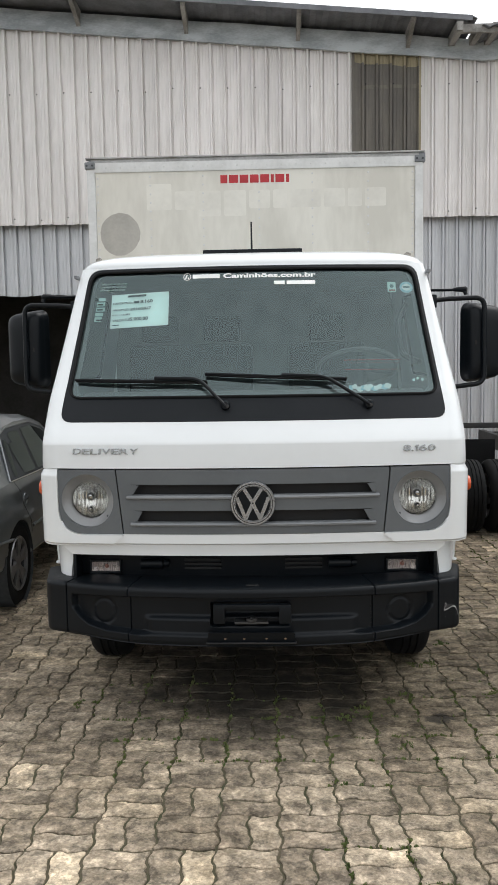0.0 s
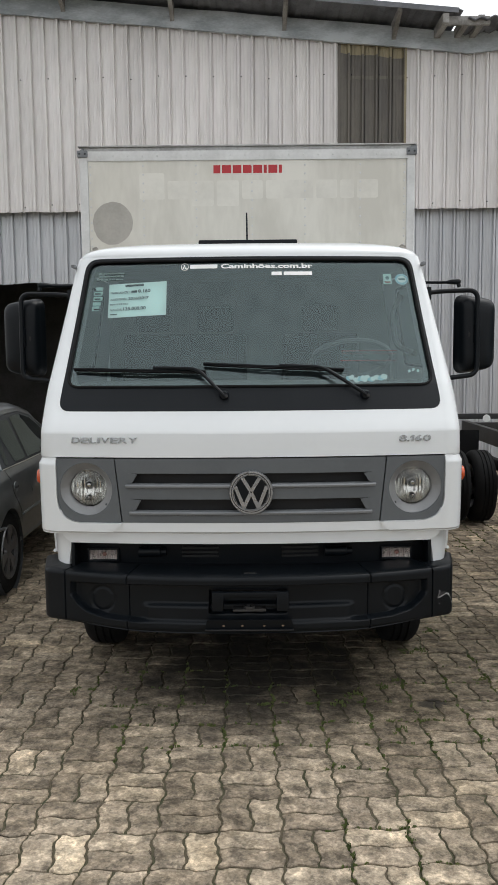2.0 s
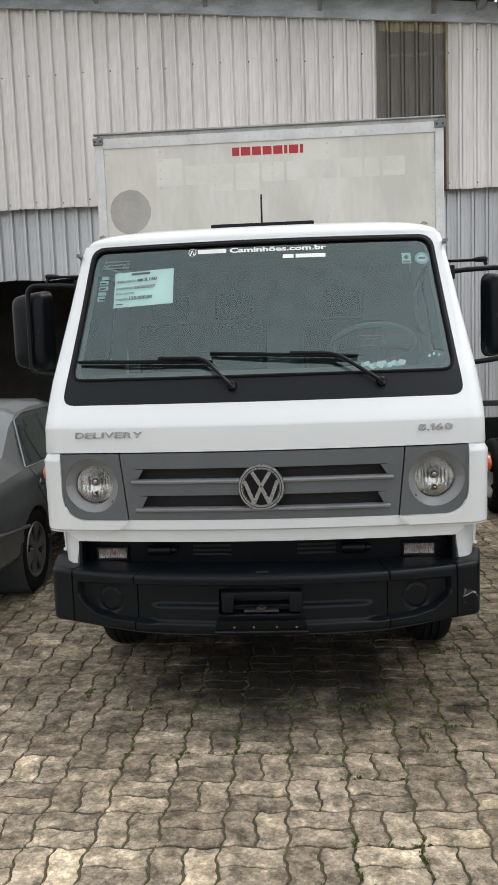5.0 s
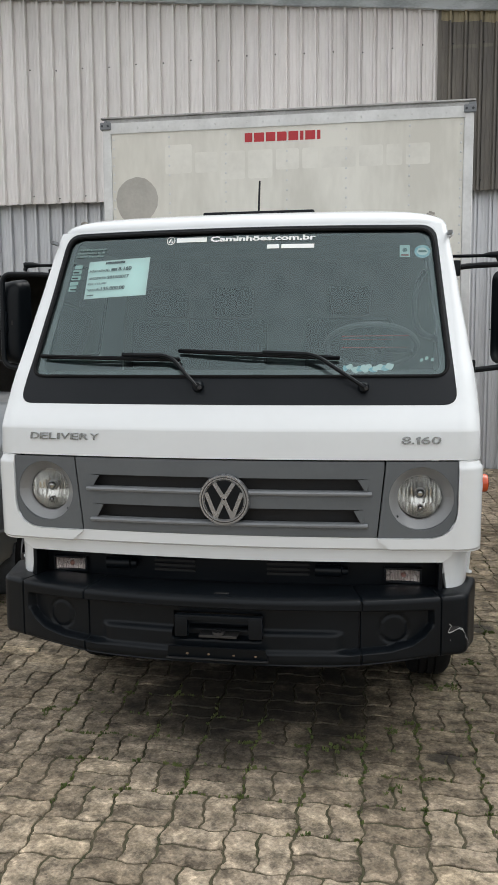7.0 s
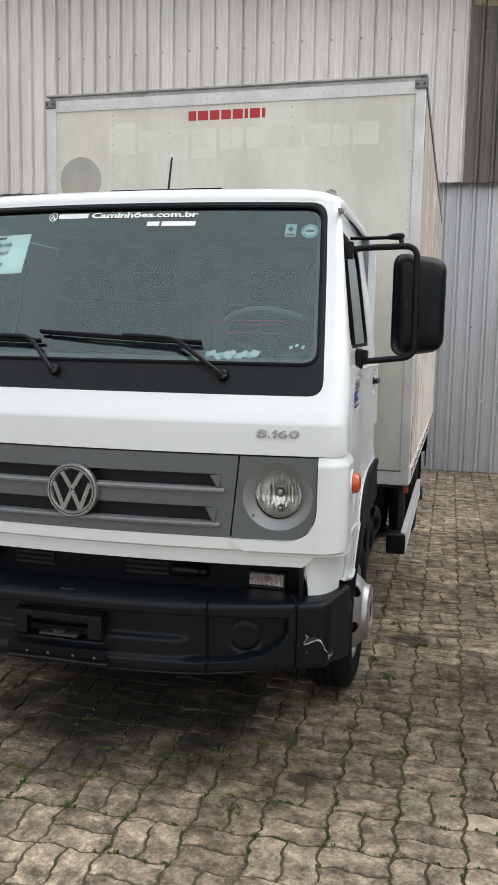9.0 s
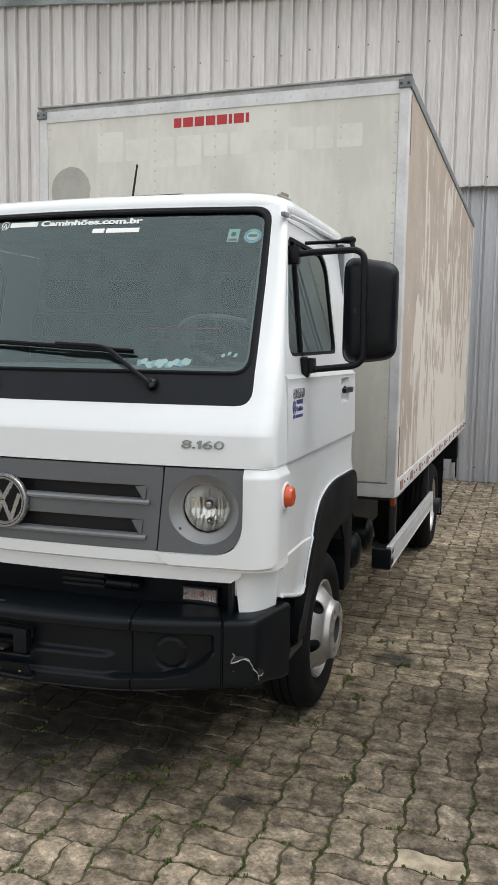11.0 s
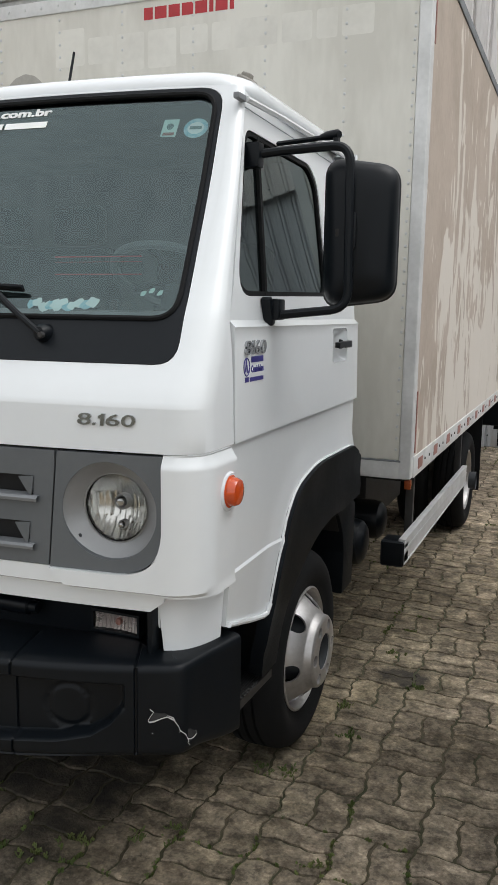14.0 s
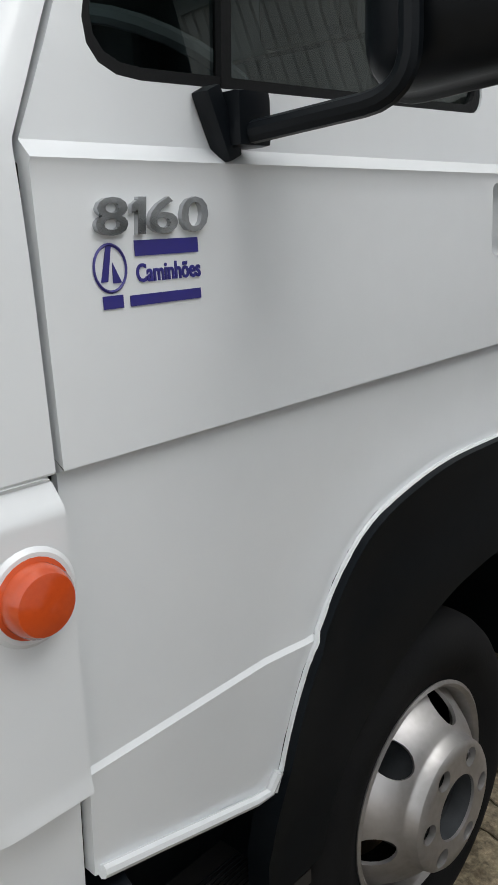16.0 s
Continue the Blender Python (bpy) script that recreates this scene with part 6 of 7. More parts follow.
        for k in range(12):
            y = y0 + 0.16 + k * 0.44
            part("reflector", box(min(x + sg * 0.002, x + sg * 0.0065), max(x + sg * 0.002, x + sg * 0.0065), y, y + 0.11, z0 + 0.028, z0 + 0.082), FADED, body, "faded red reflector strip")
            for j in (0.18, 0.30):
                if sg > 0:
                    part("rail_screw", lathe([(0.003, 0.008), (0.008, 0.007), (0.008, 0.0)], "x", (x, y + j, z0 + 0.055), 8, sg), FRAME, body)
        part("edge_strip", box(min(x - sg * 0.002, x + sg * 0.0015), max(x - sg * 0.002, x + sg * 0.0015), y0 + 0.075, y0 + 0.095, z0 + 0.12, z0 + 0.42), FADED, body, "thin faded red strip")
        part("edge_strip", box(min(x - sg * 0.002, x + sg * 0.0015), max(x - sg * 0.002, x + sg * 0.0015), y0 + 0.075, y0 + 0.095, z1 - 0.42, z1 - 0.09), FADED, body, "thin faded red strip")
        part("side_marker", box(min(x - sg * 0.035, x - sg * 0.003), max(x - sg * 0.035, x - sg * 0.003), y0 + 0.03, y0 + 0.062, z0 - 0.054, z0 - 0.008, 0.008), AMBER, body, "small amber marker lamp")
        # side guard
        gx = x - sg * 0.004
        gd = part("side_guard", join(box(min(gx, gx - sg * 0.03), max(gx, gx - sg * 0.03), 6.165, 8.32, 0.452, 0.578, 0.003),
                                     box(min(gx, gx + sg * 0.004), max(gx, gx + sg * 0.004), 6.165, 8.32, 0.452, 0.460, 0.001), box(min(gx, gx + sg * 0.003), max(gx, gx + sg * 0.003), 6.165, 8.32, 0.572, 0.578, 0.001),
                                     box(min(gx - sg * 0.002, gx + sg * 0.0015), max(gx - sg * 0.002, gx + sg * 0.0015), 6.165, 8.32, 0.505, 0.53, 0.001)), ALU, root, "aluminium side guard rail")
        part("end_block", box(min(gx - sg * 0.115, gx - sg * 0.0), max(gx - sg * 0.115, gx - sg * 0.0), 6.150, 6.28, 0.440, 0.568, 0.02, 3), BLACK, gd, "black plastic end block")
        for y in (6.5, 8.2):
            part("hanger", box(min(gx - sg * 0.03, gx - sg * 0.07), max(gx - sg * 0.03, gx - sg * 0.07), y - 0.02, y + 0.02, 0.46, 0.87, 0.004), FRAME, gd)
        xa, xb = sorted((x - sg * 0.05, x - sg * 0.11))
        part("rear_arm", join(box(xa, xb, y1 - 0.36, y1 - 0.28, 0.30, 0.86, 0.01), box(*sorted((x - sg * 0.04, x - sg * 0.30)), y1 - 0.42, y1 - 0.30, 0.52, 0.78, 0.03, 3)), BLACK, root, "black arm holding the rear lamp")
        part("rear_bracket", join(box(*sorted((x - sg * 0.122, x - sg * 0.064)), y1 - 0.40, y1 - 0.37, 0.30, 0.48, 0.006), box(*sorted((x - sg * 0.077, x - sg * 0.064)), y1 - 0.40, y1 - 0.27, 0.30, 0.48, 0.004)), ALU, root, "bright bracket by the rear lamp")
    for k in range(9):
        part("floor_bearer", box(x0 + 0.06, x1 - 0.06, y0 + 0.3 + k * 0.55, y0 + 0.36 + k * 0.55, z0 - 0.07, z0 + 0.02), FRAME, body)
    # faded lettering and paint patch on the front
    f = lambda u, v, off=0.0: Vector((u, y0 + 0.0040 - off, v))
    ws = [0.050, 0.066, 0.062, 0.062, 0.064, 0.022, 0.064, 0.022]
    u = -0.266
    for i, w in enumerate(ws):
        part("maker_block", prism([(u, 3.080), (u + w, 3.080), (u + w, 3.137), (u, 3.137)], f, 0.0012), RED, body, "red block of the maker's mark")
        u += w + 0.0115
    u = -0.80
    for w, h0, h1 in ((0.18, 2.90, 3.085), (0.15, 2.90, 3.03), (0.16, 2.85, 3.03), (0.16, 2.85, 3.03), (0.15, 2.90, 3.03), (0.10, 2.90, 3.03), (0.22, 2.90, 3.03), (0.15, 2.90, 3.03), (0.10, 2.90, 3.03), (0.15, 2.90, 3.03)):
        part("faded_mark", prism(rounded([(u, h0), (u + w, h0), (u + w, h1), (u, h1)], 0.015, 3), f, 0.0004), GHOST, body, "ghost of removed pale lettering")
        u += w + 0.022
    pt = [(-1.0 + (0.144 + 0.003 * math.sin(3 * a + 1) + 0.0015 * math.sin(17 * a)) * math.cos(a), 2.735 + (0.152 + 0.003 * math.sin(2 * a) + 0.0015 * math.sin(13 * a)) * math.sin(a)) for a in (2 * math.pi * k / 72 for k in range(72))]
    part("bare_patch", prism(pt, f, 0.0008), PATCHM, body, "round bare grey patch in the paint")


def lorry(root, full=True):
    chassis(root, end=11.3 if full else 10.9)
    cab_front(root, full)
    bumper(root, full)
    for sg in (1, -1):
        door(root, sg)
        mirror_set(root, sg)
        fender(root, sg)
    cabin(root, full)
    wiper(root, (-0.142, 1.583), (-0.27, 1.714), (-0.49, 1.719), (-0.905, 1.716), (-0.232, 1.700))
    wiper(root, (0.556, 1.580), (0.345, 1.717), (0.13, 1.726), (-0.245, 1.738), (0.452, 1.704))
    if full:
        screen_marks(root)
        door_marks(root)
        cargo_box(root)


truck = thing("box_truck", (CX, 7.0, 0), "white delivery truck with grey grille and tall cargo box", "truck")
lorry(truck)
LIFT = 0.06  # a bare chassis rides higher on its springs
truck2 = thing("chassis_truck", (CX, 7.0, 0), "truck with a bare black chassis parked beside the delivery truck", "truck")
lorry(truck2, False)
part("rear_beam", box(CX - 1.05, CX + 1.05, 10.86, 10.92, 0.86, 0.93, 0.01), FRAME, truck2)
part("round_reflector", lathe([(0, 0.0), (0, 0.05), (-0.006, 0.05), (-0.008, 0.0)], "y", (CX - 0.12, 10.85, 0.87), 20), WVINYL, truck2, "round pale reflector")
truck2.location = (CX + 3.21, 7.0, LIFT)
for ob in truck2.children:
    if ob.name.startswith(("front_wheel", "rear_wheel", "front_axle", "rear_axle")):
        ob.location.z -= LIFT

# ---- the parked car ----


def carved(bm, cutters):
    """A closed bmesh with the given closed shapes cut out of it."""
    obs = []
    for b in [bm] + cutters:
        bmesh.ops.recalc_face_normals(b, faces=b.faces)
        me = bpy.data.meshes.new("t")
        b.to_mesh(me)
        b.free()
        obs.append(new("t", me))
    for c in obs[1:]:
        md = obs[0].modifiers.new("cut", "BOOLEAN")
        md.operation, md.solver, md.object = "DIFFERENCE", "EXACT", c
    dg = bpy.context.evaluated_depsgraph_get()
    me = bpy.data.meshes.new_from_object(obs[0].evaluated_get(dg))
    out = bmesh.new()
    out.from_mesh(me)
    for ob in obs:
        bpy.data.objects.remove(ob)
    return out


def saloon(at):
    """A grey four-door saloon, its boot towards -y; at is the outer face of the near rear wheel."""
    ax, ay = at
    root = thing("saloon_car", (ax, ay + 1.2, 0), "grey metallic saloon car parked beside the truck", "car")
    cx = ax - 0.845
    # stations: y from the rear axle, bottom, half width, belt height, half belt, top height, half top
    st = [(-1.04, 0.44, 0.62, 0.66, 0.60, 0.70, 0.52), (-0.97, 0.34, 0.76, 0.76, 0.72, 0.86, 0.62), (-0.80, 0.32, 0.81, 0.88, 0.77, 0.985, 0.66), (-0.45, 0.31, 0.835, 0.925, 0.80, 1.015, 0.68),
          (-0.20, 0.30, 0.845, 0.945, 0.81, 1.06, 0.66), (0.10, 0.30, 0.845, 0.955, 0.812, 1.27, 0.61), (0.35, 0.30, 0.845, 0.96, 0.812, 1.375, 0.585), (0.70, 0.30, 0.845, 0.962, 0.812, 1.41, 0.578),
          (1.10, 0.30, 0.845, 0.96, 0.812, 1.405, 0.578), (1.45, 0.30, 0.845, 0.955, 0.81, 1.345, 0.585), (1.90, 0.30, 0.845, 0.945, 0.81, 1.09, 0.63), (2.15, 0.30, 0.84, 0.93, 0.80, 0.985, 0.66),
          (2.70, 0.30, 0.83, 0.86, 0.79, 0.92, 0.66), (3.10, 0.30, 0.81, 0.76, 0.77, 0.82, 0.64), (3.30, 0.34, 0.72, 0.64, 0.69, 0.70, 0.60), (3.37, 0.46, 0.60, 0.58, 0.56, 0.62, 0.50)]
    ys = [q[0] for q in st]
    at_y = lambda k, y: float(np.interp(y - ay, ys, [q[k] for q in st]))
    bm, rows = bmesh.new(), []
    fine = span(ys[0], ys[-1], 0.11, ys)
    for y in fine:
        b, w, zb, wb, zt, wt = (at_y(k, ay + y) for k in range(1, 7))
        half = [(0, b), (w - 0.10, b), (w - 0.02, b + 0.06), (w, (b + zb) / 2), (w - 0.005, zb - 0.10), (wb, zb), (wt + (wb - wt) * 0.28, zb + (zt - zb) * 0.72), (wt + 0.02, zb + (zt - zb) * 0.90), (wt - 0.06, zt), (0, zt + 0.015)]
        rows.append([bm.verts.new((cx + sx * x, ay + y, z)) for sx, seq in ((1, half), (-1, half[-2:0:-1])) for x, z in seq])
    n = len(rows[0])
    for a, b in zip(rows, rows[1:]):
        for i in range(n):
            bm.faces.new((a[i], a[(i + 1) % n], b[(i + 1) % n], b[i]))
    bm.faces.new(rows[0]), bm.faces.new(rows[-1])
    wells = [lathe([(-0.26, 0.0), (-0.26, 0.336), (0.12, 0.336), (0.12, 0.0)], "x", (cx + sg * 0.845, ay + y, 0.315), 40, sg) for y in (0.0, 2.46) for sg in (1, -1)]
    body = part("body", carved(bm, wells), CARP, root, "grey metallic bodywork", sharp=28)

    def skin(y, z, off=0.0):
        w, zb, wb, zt, wt = (at_y(k, y) for k in range(2, 7))
        if z <= zb:
            x = float(np.interp(z, [0.30, 0.36, (0.30 + zb) / 2, zb - 0.1, zb], [w - 0.08, w - 0.02, w, w - 0.005, wb]))
        else:
            x = float(np.interp((z - zb) / max(zt - zb, 0.05), [0, 0.72, 0.9], [wb, wt + (wb - wt) * 0.28, wt + 0.02]))
        return Vector((cx + x + off, y, z))
    panel = lambda poly, off, thick, r: sheet(span(ay - 0.2, ay + 2.1, 0.10), span(0.93, 1.36, 0.05), sink(skin, off), rounded([(ay + y, z) for y, z in poly], r), [], thick)
    part("window_band", panel([(-0.085, 0.957), (1.93, 0.955), (1.36, 1.275), (1.05, 1.335), (0.42, 1.325), (0.24, 1.285)], 0.006, 0.008, [0.03, 0.02, 0.05, 0.08, 0.08, 0.06]), INK, body, "black window surround")
    for q in ([(0.045, 0.978), (0.115, 0.978), (0.285, 1.21), (0.270, 1.255), (0.225, 1.235)], [(0.135, 0.978), (0.575, 0.980), (0.640, 1.290), (0.44, 1.298), (0.315, 1.262), (0.300, 1.20)], [(0.635, 0.980), (1.80, 0.976), (1.30, 1.255), (1.03, 1.308), (0.72, 1.308)]):
        part("side_window", panel(q, 0.012, 0, 0.02), DGLASS, body, "dark tinted side window")
    edge = [(-0.085, 0.957), (0.24, 1.287), (0.42, 1.330), (1.05, 1.340), (1.36, 1.28), (1.93, 0.957)]
    part("drip_rail", tube([skin(ay + y, z, 0.006) for y, z in edge], 0.008, 6), CARP, body)
    part("belt_strip", tube([skin(ay + y, 0.957, 0.010) for y in (-0.08, 0.5, 1.2, 1.9)], 0.007, 6), CHROME, body, "thin bright belt strip")
    dish = part("pull_dish", lathe([(0.0, 0.047), (0.006, 0.045), (0.007, 0.038), (0.002, 0.034), (0.001, 0.0)], "x", skin(ay + 0.16, 0.792, 0.001), 24), CARP, body, "round door pull dish")
    part("door_pull", box(-0.004, 0.014, -0.034, 0.034, -0.010, 0.012, 0.005, 2, Matrix.Translation(skin(ay + 0.165, 0.796, 0.004))), INK, dish)
    part("side_moulding", tube([skin(ay + y, z, 0.004) for y, z in ((0.34, 0.545), (1.2, 0.552), (2.05, 0.552))], 0.015, 6), CARP, body)
    part("sill", tube([skin(ay + y, 0.345, 0.0) for y in (0.30, 1.2, 2.12)], 0.020, 8), CARP, body)
    bp = part("rear_bumper", sheet(span(ay - 0.97, ay - 0.10, 0.07), span(0.30, 0.585, 0.05), lambda y, z, off=0.0: skin(y, z, off + 0.014), [(ay - 0.97, 0.31), (ay - 0.315, 0.31), (ay - 0.30, 0.45), (ay - 0.20, 0.535), (ay - 0.97, 0.60)], [], 0.02), CARP, root, "body-coloured rear bumper")
    part("bumper_lip", tube([skin(ay + y, 0.541 - 0.075 * (y + 0.2), 0.017) for y in (-0.97, -0.6, -0.2)], 0.013, 6), CARP, bp)
    for pts in ([(-0.02, 0.955), (0.06, 0.87), (0.11, 0.76), (0.20, 0.68), (0.30, 0.59), (0.325, 0.50), (0.32, 0.33)], [(0.60, 0.97), (0.63, 0.7), (0.63, 0.33)], [(1.78, 0.95), (1.75, 0.6), (1.76, 0.33)]):
        part("shut_line", tube([skin(ay + y, z, 0.0005) for y, z in pts], 0.0035, 5), INK, body)
    mir = part("door_mirror", box(-0.02, 0.16, -0.06, 0.05, -0.055, 0.055, 0.03, 3, Matrix.Translation(skin(ay + 1.62, 1.02, 0.0))), CARP, root, "grey door mirror")
    part("mirror_glass", box(0.0, 0.145, -0.064, -0.060, -0.042, 0.042, 0.001, 1, Matrix.Translation(skin(ay + 1.62, 1.02, 0.0))), DARK, mir)
    for y in (0.0, 2.46):
        for sg in (1, -1):
            xo, zc = cx + sg * 0.832, 0.315
            part("wheel_well", lathe([(0.005, 0.333), (-0.25, 0.333), (-0.25, 0.0)], "x", (xo, ay + y, zc), 36, sg), INK, body)
            w = part("wheel", lathe([(-0.19, 0.20), (-0.2, 0.27), (-0.17, 0.315), (-0.03, 0.318), (-0.008, 0.30), (0.0, 0.26), (-0.012, 0.208)], "x", (xo, ay + y, zc), 40, sg), RUBBER, root, "black tyre on a grey six-spoke wheel")
            rm = part("rim", lathe([(-0.012, 0.208), (-0.004, 0.206), (-0.02, 0.195), (-0.08, 0.188), (-0.09, 0.0)], "x", (xo, ay + y, zc), 40, sg), INK, w)
            part("rim_edge", lathe([(-0.010, 0.210), (0.0, 0.206), (-0.006, 0.194), (-0.03, 0.192)], "x", (xo, ay + y, zc), 40, sg), HUBCAP, rm)
            part("hub", lathe([(-0.034, 0.062), (-0.012, 0.056), (-0.008, 0.0)], "x", (xo, ay + y, zc), 20, sg), HUBCAP, rm)
            for k in range(6):
                a = 2 * math.pi * k / 6 + 0.25
                b = prism([(0.04, -0.020), (0.10, -0.030), (0.197, -0.062), (0.197, 0.062), (0.10, 0.030), (0.04, 0.020)], lambda u, v, off=0.0: Vector((xo + sg * (off - 0.028 + 0.06 * u * u), ay + y + u * math.cos(a) - v * math.sin(a), zc + u * math.sin(a) + v * math.cos(a))), 0.016)
                part("spoke", b, HUBCAP, rm)
    return root


GZ = -0.028
saloon((-1.86, 6.335)).location.z = GZ

# ---- the paved yard ----
CELL, H = 0.2286, 0.1143
WIDE, DEEP = 1.056, 0.999  # the laid cells, across and along the yard


def fall(y):
    """The yard falls slightly towards the shed."""
    return GZ - 0.0165 * min(max(y - 9.3, 0.0), 4.4)


ground = tagged(part("ground", sheet([-300, -40, -12, 14, 40, 300], [-300, -40, -4, 9.3, 13.7, 21, 40, 300], lambda u, v, off=0.0: Vector((u, v, fall(v) - 0.0105 + off)), None, [], 0), SOIL), "brown soil bed under the yard's pavers", "ground", kind="structure")


def wave(t):
    """The pavers' toothed edge, with a period of one cell."""
    t = (t / CELL) % 1.0
    return 0.0105 * float(np.interp(t, [0, 0.08, 0.19, 0.31, 0.42, 0.58, 0.69, 0.81, 0.92, 1.0], [0, 0, 1, 0.9, 0, 0, -1, -0.9, 0, 0]))


BREAK = [q * CELL for q in (0, 0.08, 0.19, 0.31, 0.42, 0.58, 0.69, 0.81, 0.92, 1.0)]


def paver_points(x0, x1, y0, y1, gap, z, rnd=None):
    """The outline of one paver, toothed like its neighbours."""
    pts = []
    bx = [q for q in BREAK if x0 < q < x1]
    by = [q for q in BREAK if y0 < q < y1]
    a = [(x0 + gap, y0 + gap)] + [(q, y0 + gap) for q in bx if x0 + gap < q < x1 - gap] + [(x1 - gap, y0 + gap)]
    b = [(x1 - gap, q) for q in by if y0 + gap < q < y1 - gap] + [(x1 - gap, y1 - gap)]
    c = [(q, y1 - gap) for q in bx[::-1] if x0 + gap < q < x1 - gap] + [(x0 + gap, y1 - gap)]
    d = [(x0 + gap, q) for q in by[::-1] if y0 + gap < q < y1 - gap]
    for u, v in a + b + c + d:
        pts.append((u + wave(v), v + wave(u), z))
    return pts


KINDS = {0: [(0, CELL, 0, H), (0, CELL, H, CELL)], 1: [(0, H, 0, CELL), (H, CELL, 0, CELL)]}
ORG, SPIN = Vector((-0.1466, 3.3369)), radians(0.8)
turn2 = Matrix(((WIDE, -0.0057 * DEEP), (0.0211 * WIDE, DEEP)))


def paver_mesh(x0, x1, y0, y1, seed):
    """One worn paver: chipped, uneven outline, a rounded arris and a slightly dished top."""
    rj = random.Random(seed)
    bm = bmesh.new()
    c = Vector(((x0 + x1) / 2, (y0 + y1) / 2, 0))
    rows = []
    chip = [(rj.gauss(0, 0.0016), rj.gauss(0, 0.0016)) for _ in range(40)]
    for gap, z, wear in ((0.0085, 0.0, 1.0), (0.0052, -0.003, 0.8), (0.0040, -0.022, 0.2)):
        row = []
        for k, p in enumerate(paver_points(x0, x1, y0, y1, gap, z)):
            q = Vector(p) - c
            row.append(bm.verts.new((q.x * WIDE + wear * chip[k % 40][0], q.y * DEEP + wear * chip[k % 40][1], z + (rj.uniform(-0.0012, 0.0008) if z == 0 else 0))))
        rows.append(row)
    bm.faces.new(rows[0])
    for r0, r1 in zip(rows, rows[1:]):
        n = min(len(r0), len(r1))
        for i in range(n):
            bm.faces.new((r0[i], r1[i], r1[(i + 1) % n], r0[(i + 1) % n]))
    bmesh.ops.recalc_face_normals(bm, faces=bm.faces)
    bmesh.ops.triangulate(bm, faces=[f for f in bm.faces if len(f.verts) > 4])
    me = bpy.data.meshes.new("paver")
    for f in bm.faces:
        f.smooth = False
    bm.to_mesh(me)
    bm.free()
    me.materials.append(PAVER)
    return me, c


KINDS = {k: [[paver_mesh(*r, 100 * k + 10 * q + v) for v in range(6)] for q, r in enumerate(rs)] for k, rs in KINDS.items()}
DATA = {me: ([tuple(p.co) for p in me.vertices], [tuple(f.vertices) for f in me.polygons]) for rs in KINDS.values() for vs in rs for me, _ in vs}
rng = random.Random(7)
vv, ff = [], []
count = 0
for i in range(-38, 50):
    for j in range(-32, 47):
        for pick in KINDS[(i + j) % 2]:
            me, c = rng.choice(pick)
            p = turn2 @ Vector((i * CELL + c.x, j * CELL + c.y)) + ORG
            if not (-8.5 < p.x < 10 and -3.6 < p.y < 13.62):
                continue
            dip = -0.005 * (abs(p.x - 1.28) < 0.10 and abs(p.y - 5.83) < 0.12)
            sag = 0.003 * noise.noise((p.x * 0.9, p.y * 0.9, 3.0)) - 0.003
            m = Matrix.Translation((p.x, p.y, fall(p.y) + sag + dip + rng.uniform(-0.0022, 0.0015))) @ Euler((rng.gauss(0, 0.005), rng.gauss(0, 0.005), SPIN + rng.gauss(0, 0.010))).to_matrix().to_4x4()
            if -1.0 < p.x < 1.95 and 3.0 < p.y < 5.6 and count < 300:
                ob = new("paver", me)
                ob.parent = ground
                ob.matrix_basis = m
                count += 1
                if abs(p.x - 1.668) < 0.07 and abs(p.y - 4.136) < 0.055:
                    ob.data = me.copy()
                    ob.data.materials[0] = PALEPAVER
                    ob["label"] = "pale sandy paver, newer than the rest"
            else:
                pv, pf = DATA[me]
                k0 = len(vv)
                vv += [tuple(m @ Vector(q)) for q in pv]
                ff += [tuple(q + k0 for q in f) for f in pf]
me = bpy.data.meshes.new("paver_field")
me.from_pydata(vv, [], ff)
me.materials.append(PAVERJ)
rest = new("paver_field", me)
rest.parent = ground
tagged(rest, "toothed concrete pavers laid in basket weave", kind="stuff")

# weeds and moss in the joints
wb = bmesh.new()
rng = random.Random(11)


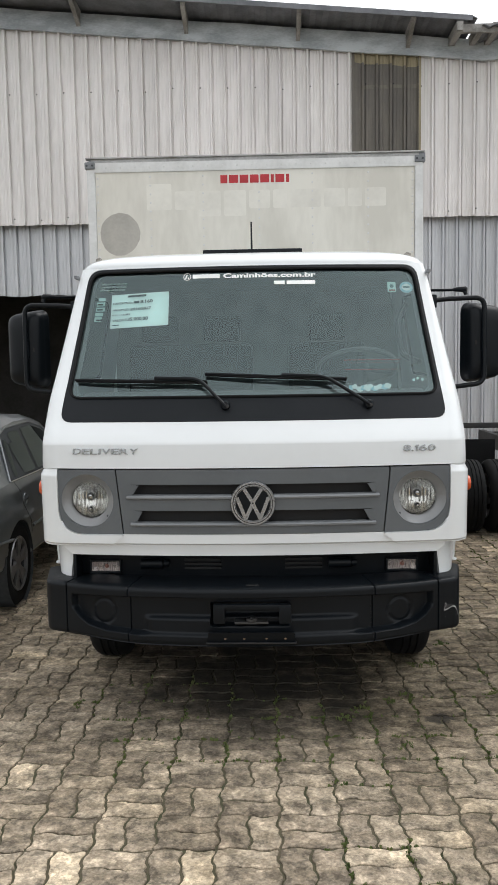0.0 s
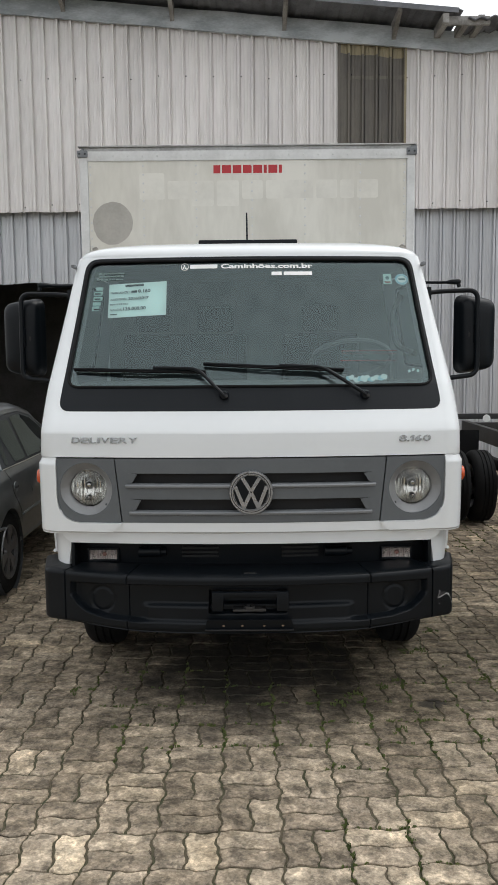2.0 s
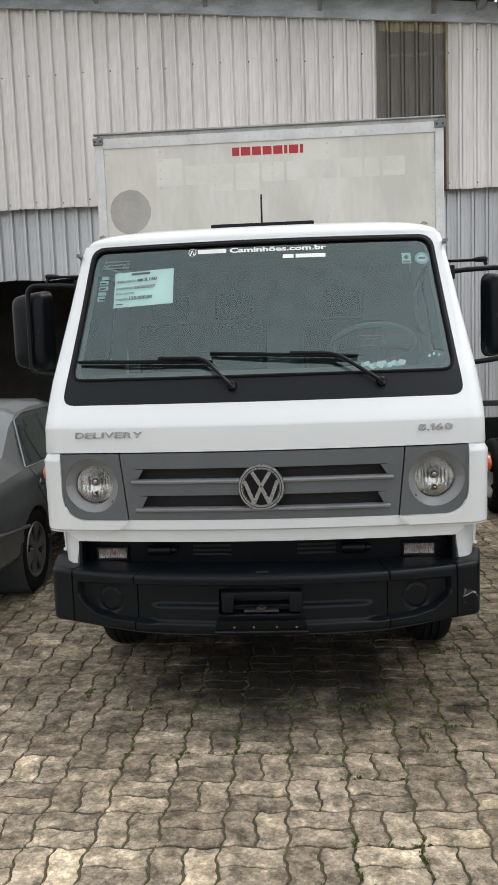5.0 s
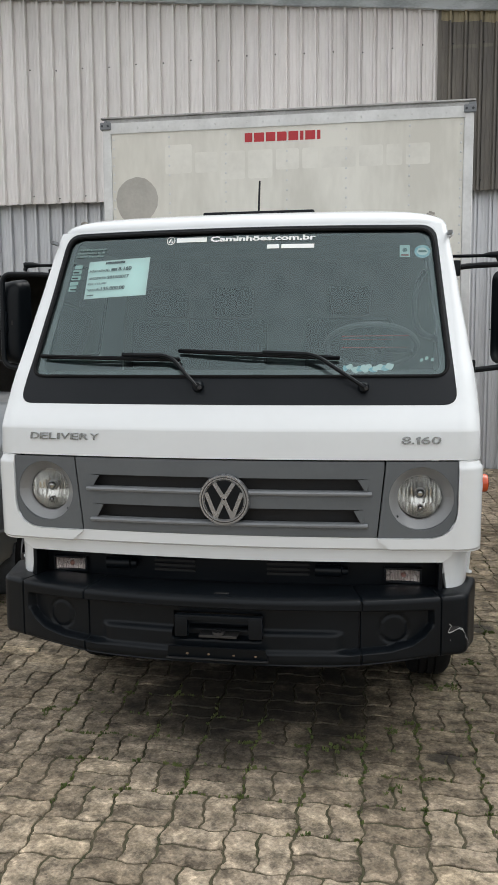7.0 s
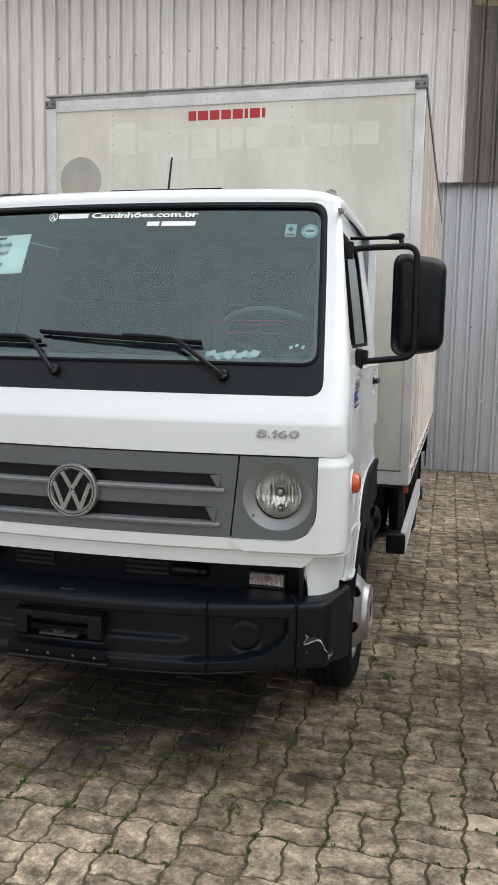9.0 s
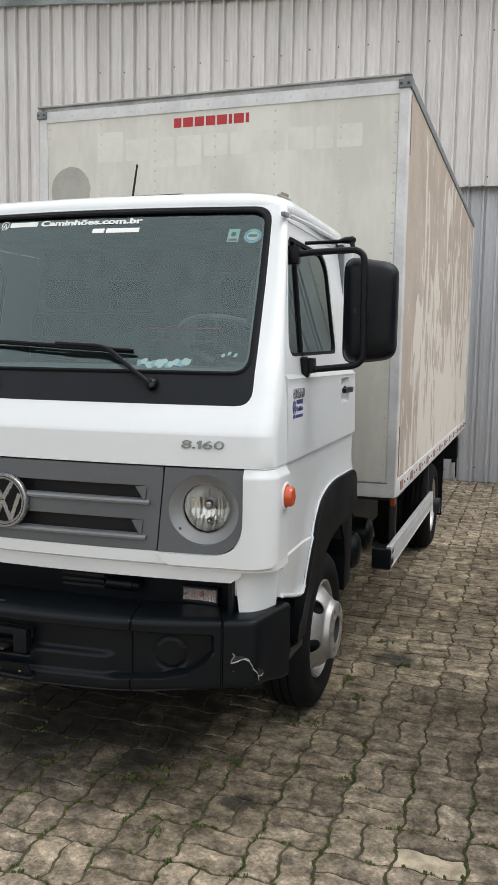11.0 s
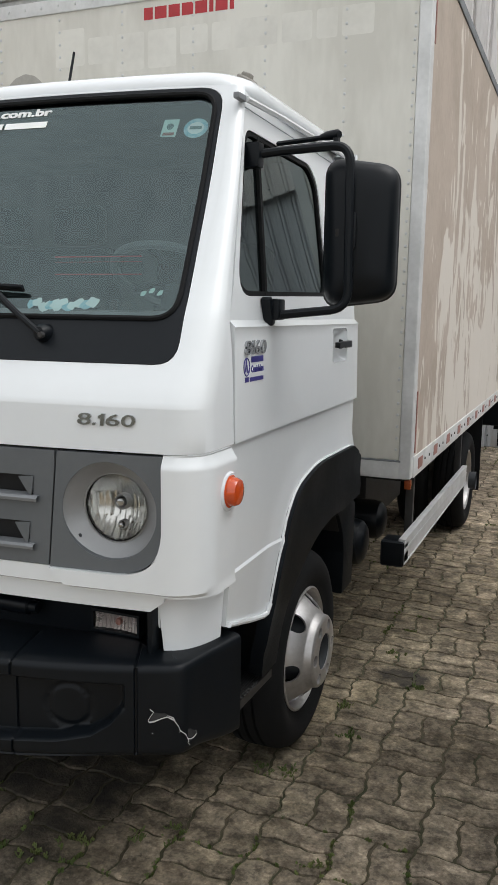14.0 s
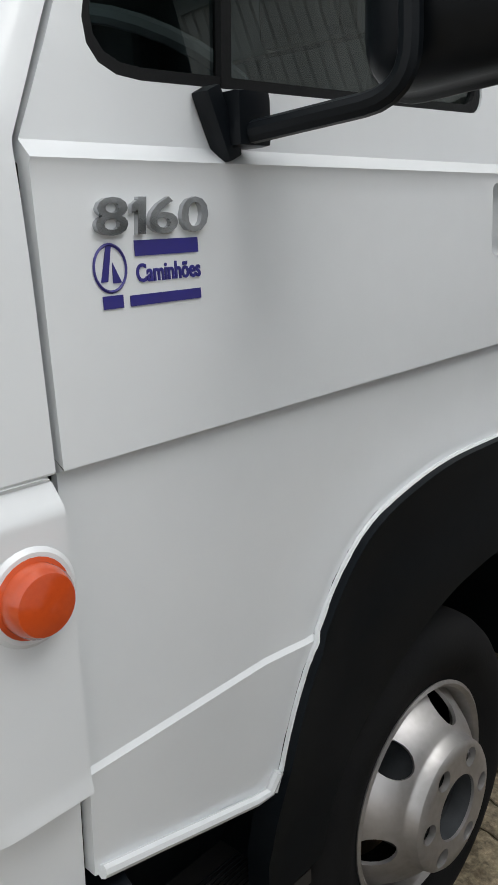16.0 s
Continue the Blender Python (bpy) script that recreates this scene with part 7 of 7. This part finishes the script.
def sprig(x, y, n, h):
    for _ in range(n):
        a, r, hh = rng.uniform(0, 6.28), rng.uniform(0, 0.012), h * rng.uniform(0.4, 1.2)
        bx, by = x + r * math.cos(a), y + r * math.sin(a)
        w = rng.uniform(0.0022, 0.0045)
        d = rng.uniform(0, 6.28)
        lean = rng.uniform(0.8, 2.2) * hh
        p = [Vector((bx - w * math.sin(d), by + w * math.cos(d), -0.012)), Vector((bx + w * math.sin(d), by - w * math.cos(d), -0.012)),
             Vector((bx + lean * 0.5 * math.cos(d) + w * math.sin(d), by + lean * 0.5 * math.sin(d) - w * math.cos(d), hh * 0.65)), Vector((bx + lean * math.cos(d), by + lean * math.sin(d), hh)),
             Vector((bx + lean * 0.5 * math.cos(d) - w * math.sin(d), by + lean * 0.5 * math.sin(d) + w * math.cos(d), hh * 0.65))]
        wb.faces.new([wb.verts.new(q) for q in p])


for _ in range(15000):
    gx, gy = rng.uniform(-3.2, 4.0), rng.uniform(2.6, 13.5)
    u = turn2.inverted() @ (Vector((gx, gy)) - ORG)
    if rng.random() < 0.5:
        u.x = round(u.x / CELL) * CELL
    else:
        u.y = round(u.y / CELL) * CELL
    q = turn2 @ (u + Vector((wave(u.y), wave(u.x)))) + ORG
    d = noise.noise((q.x * 1.1, q.y * 1.1, 9.0)) + 0.45 * math.exp(-((q.y - 4.25) / 0.45) ** 2) + 0.35 * math.exp(-((q.x - 1.2) / 0.25) ** 2) * (q.y < 7) + 0.5 * (q.y > 12.9)
    if d > 0.24:
        sprig(q.x, q.y, rng.randint(3, 7), rng.uniform(0.0, 0.005))
for x, y in ((1.02, 5.0), (0.70, 3.95), (-0.98, 4.45), (1.33, 5.9), (0.45, 4.25), (1.15, 5.35), (1.27, 4.55), (0.53, 4.36), (0.70, 4.45), (0.79, 4.54), (0.92, 4.99), (1.06, 5.59), (1.14, 6.22)):
    for _ in range(8):
        sprig(x + rng.gauss(0, 0.02), y + rng.gauss(0, 0.02), 5, 0.008)
for v in wb.verts:
    v.co.z += fall(v.co.y)
tagged(part("joint_weeds", wb, LEAF, smooth=False), "low green weeds and moss in the paver joints", "weeds", kind="stuff")
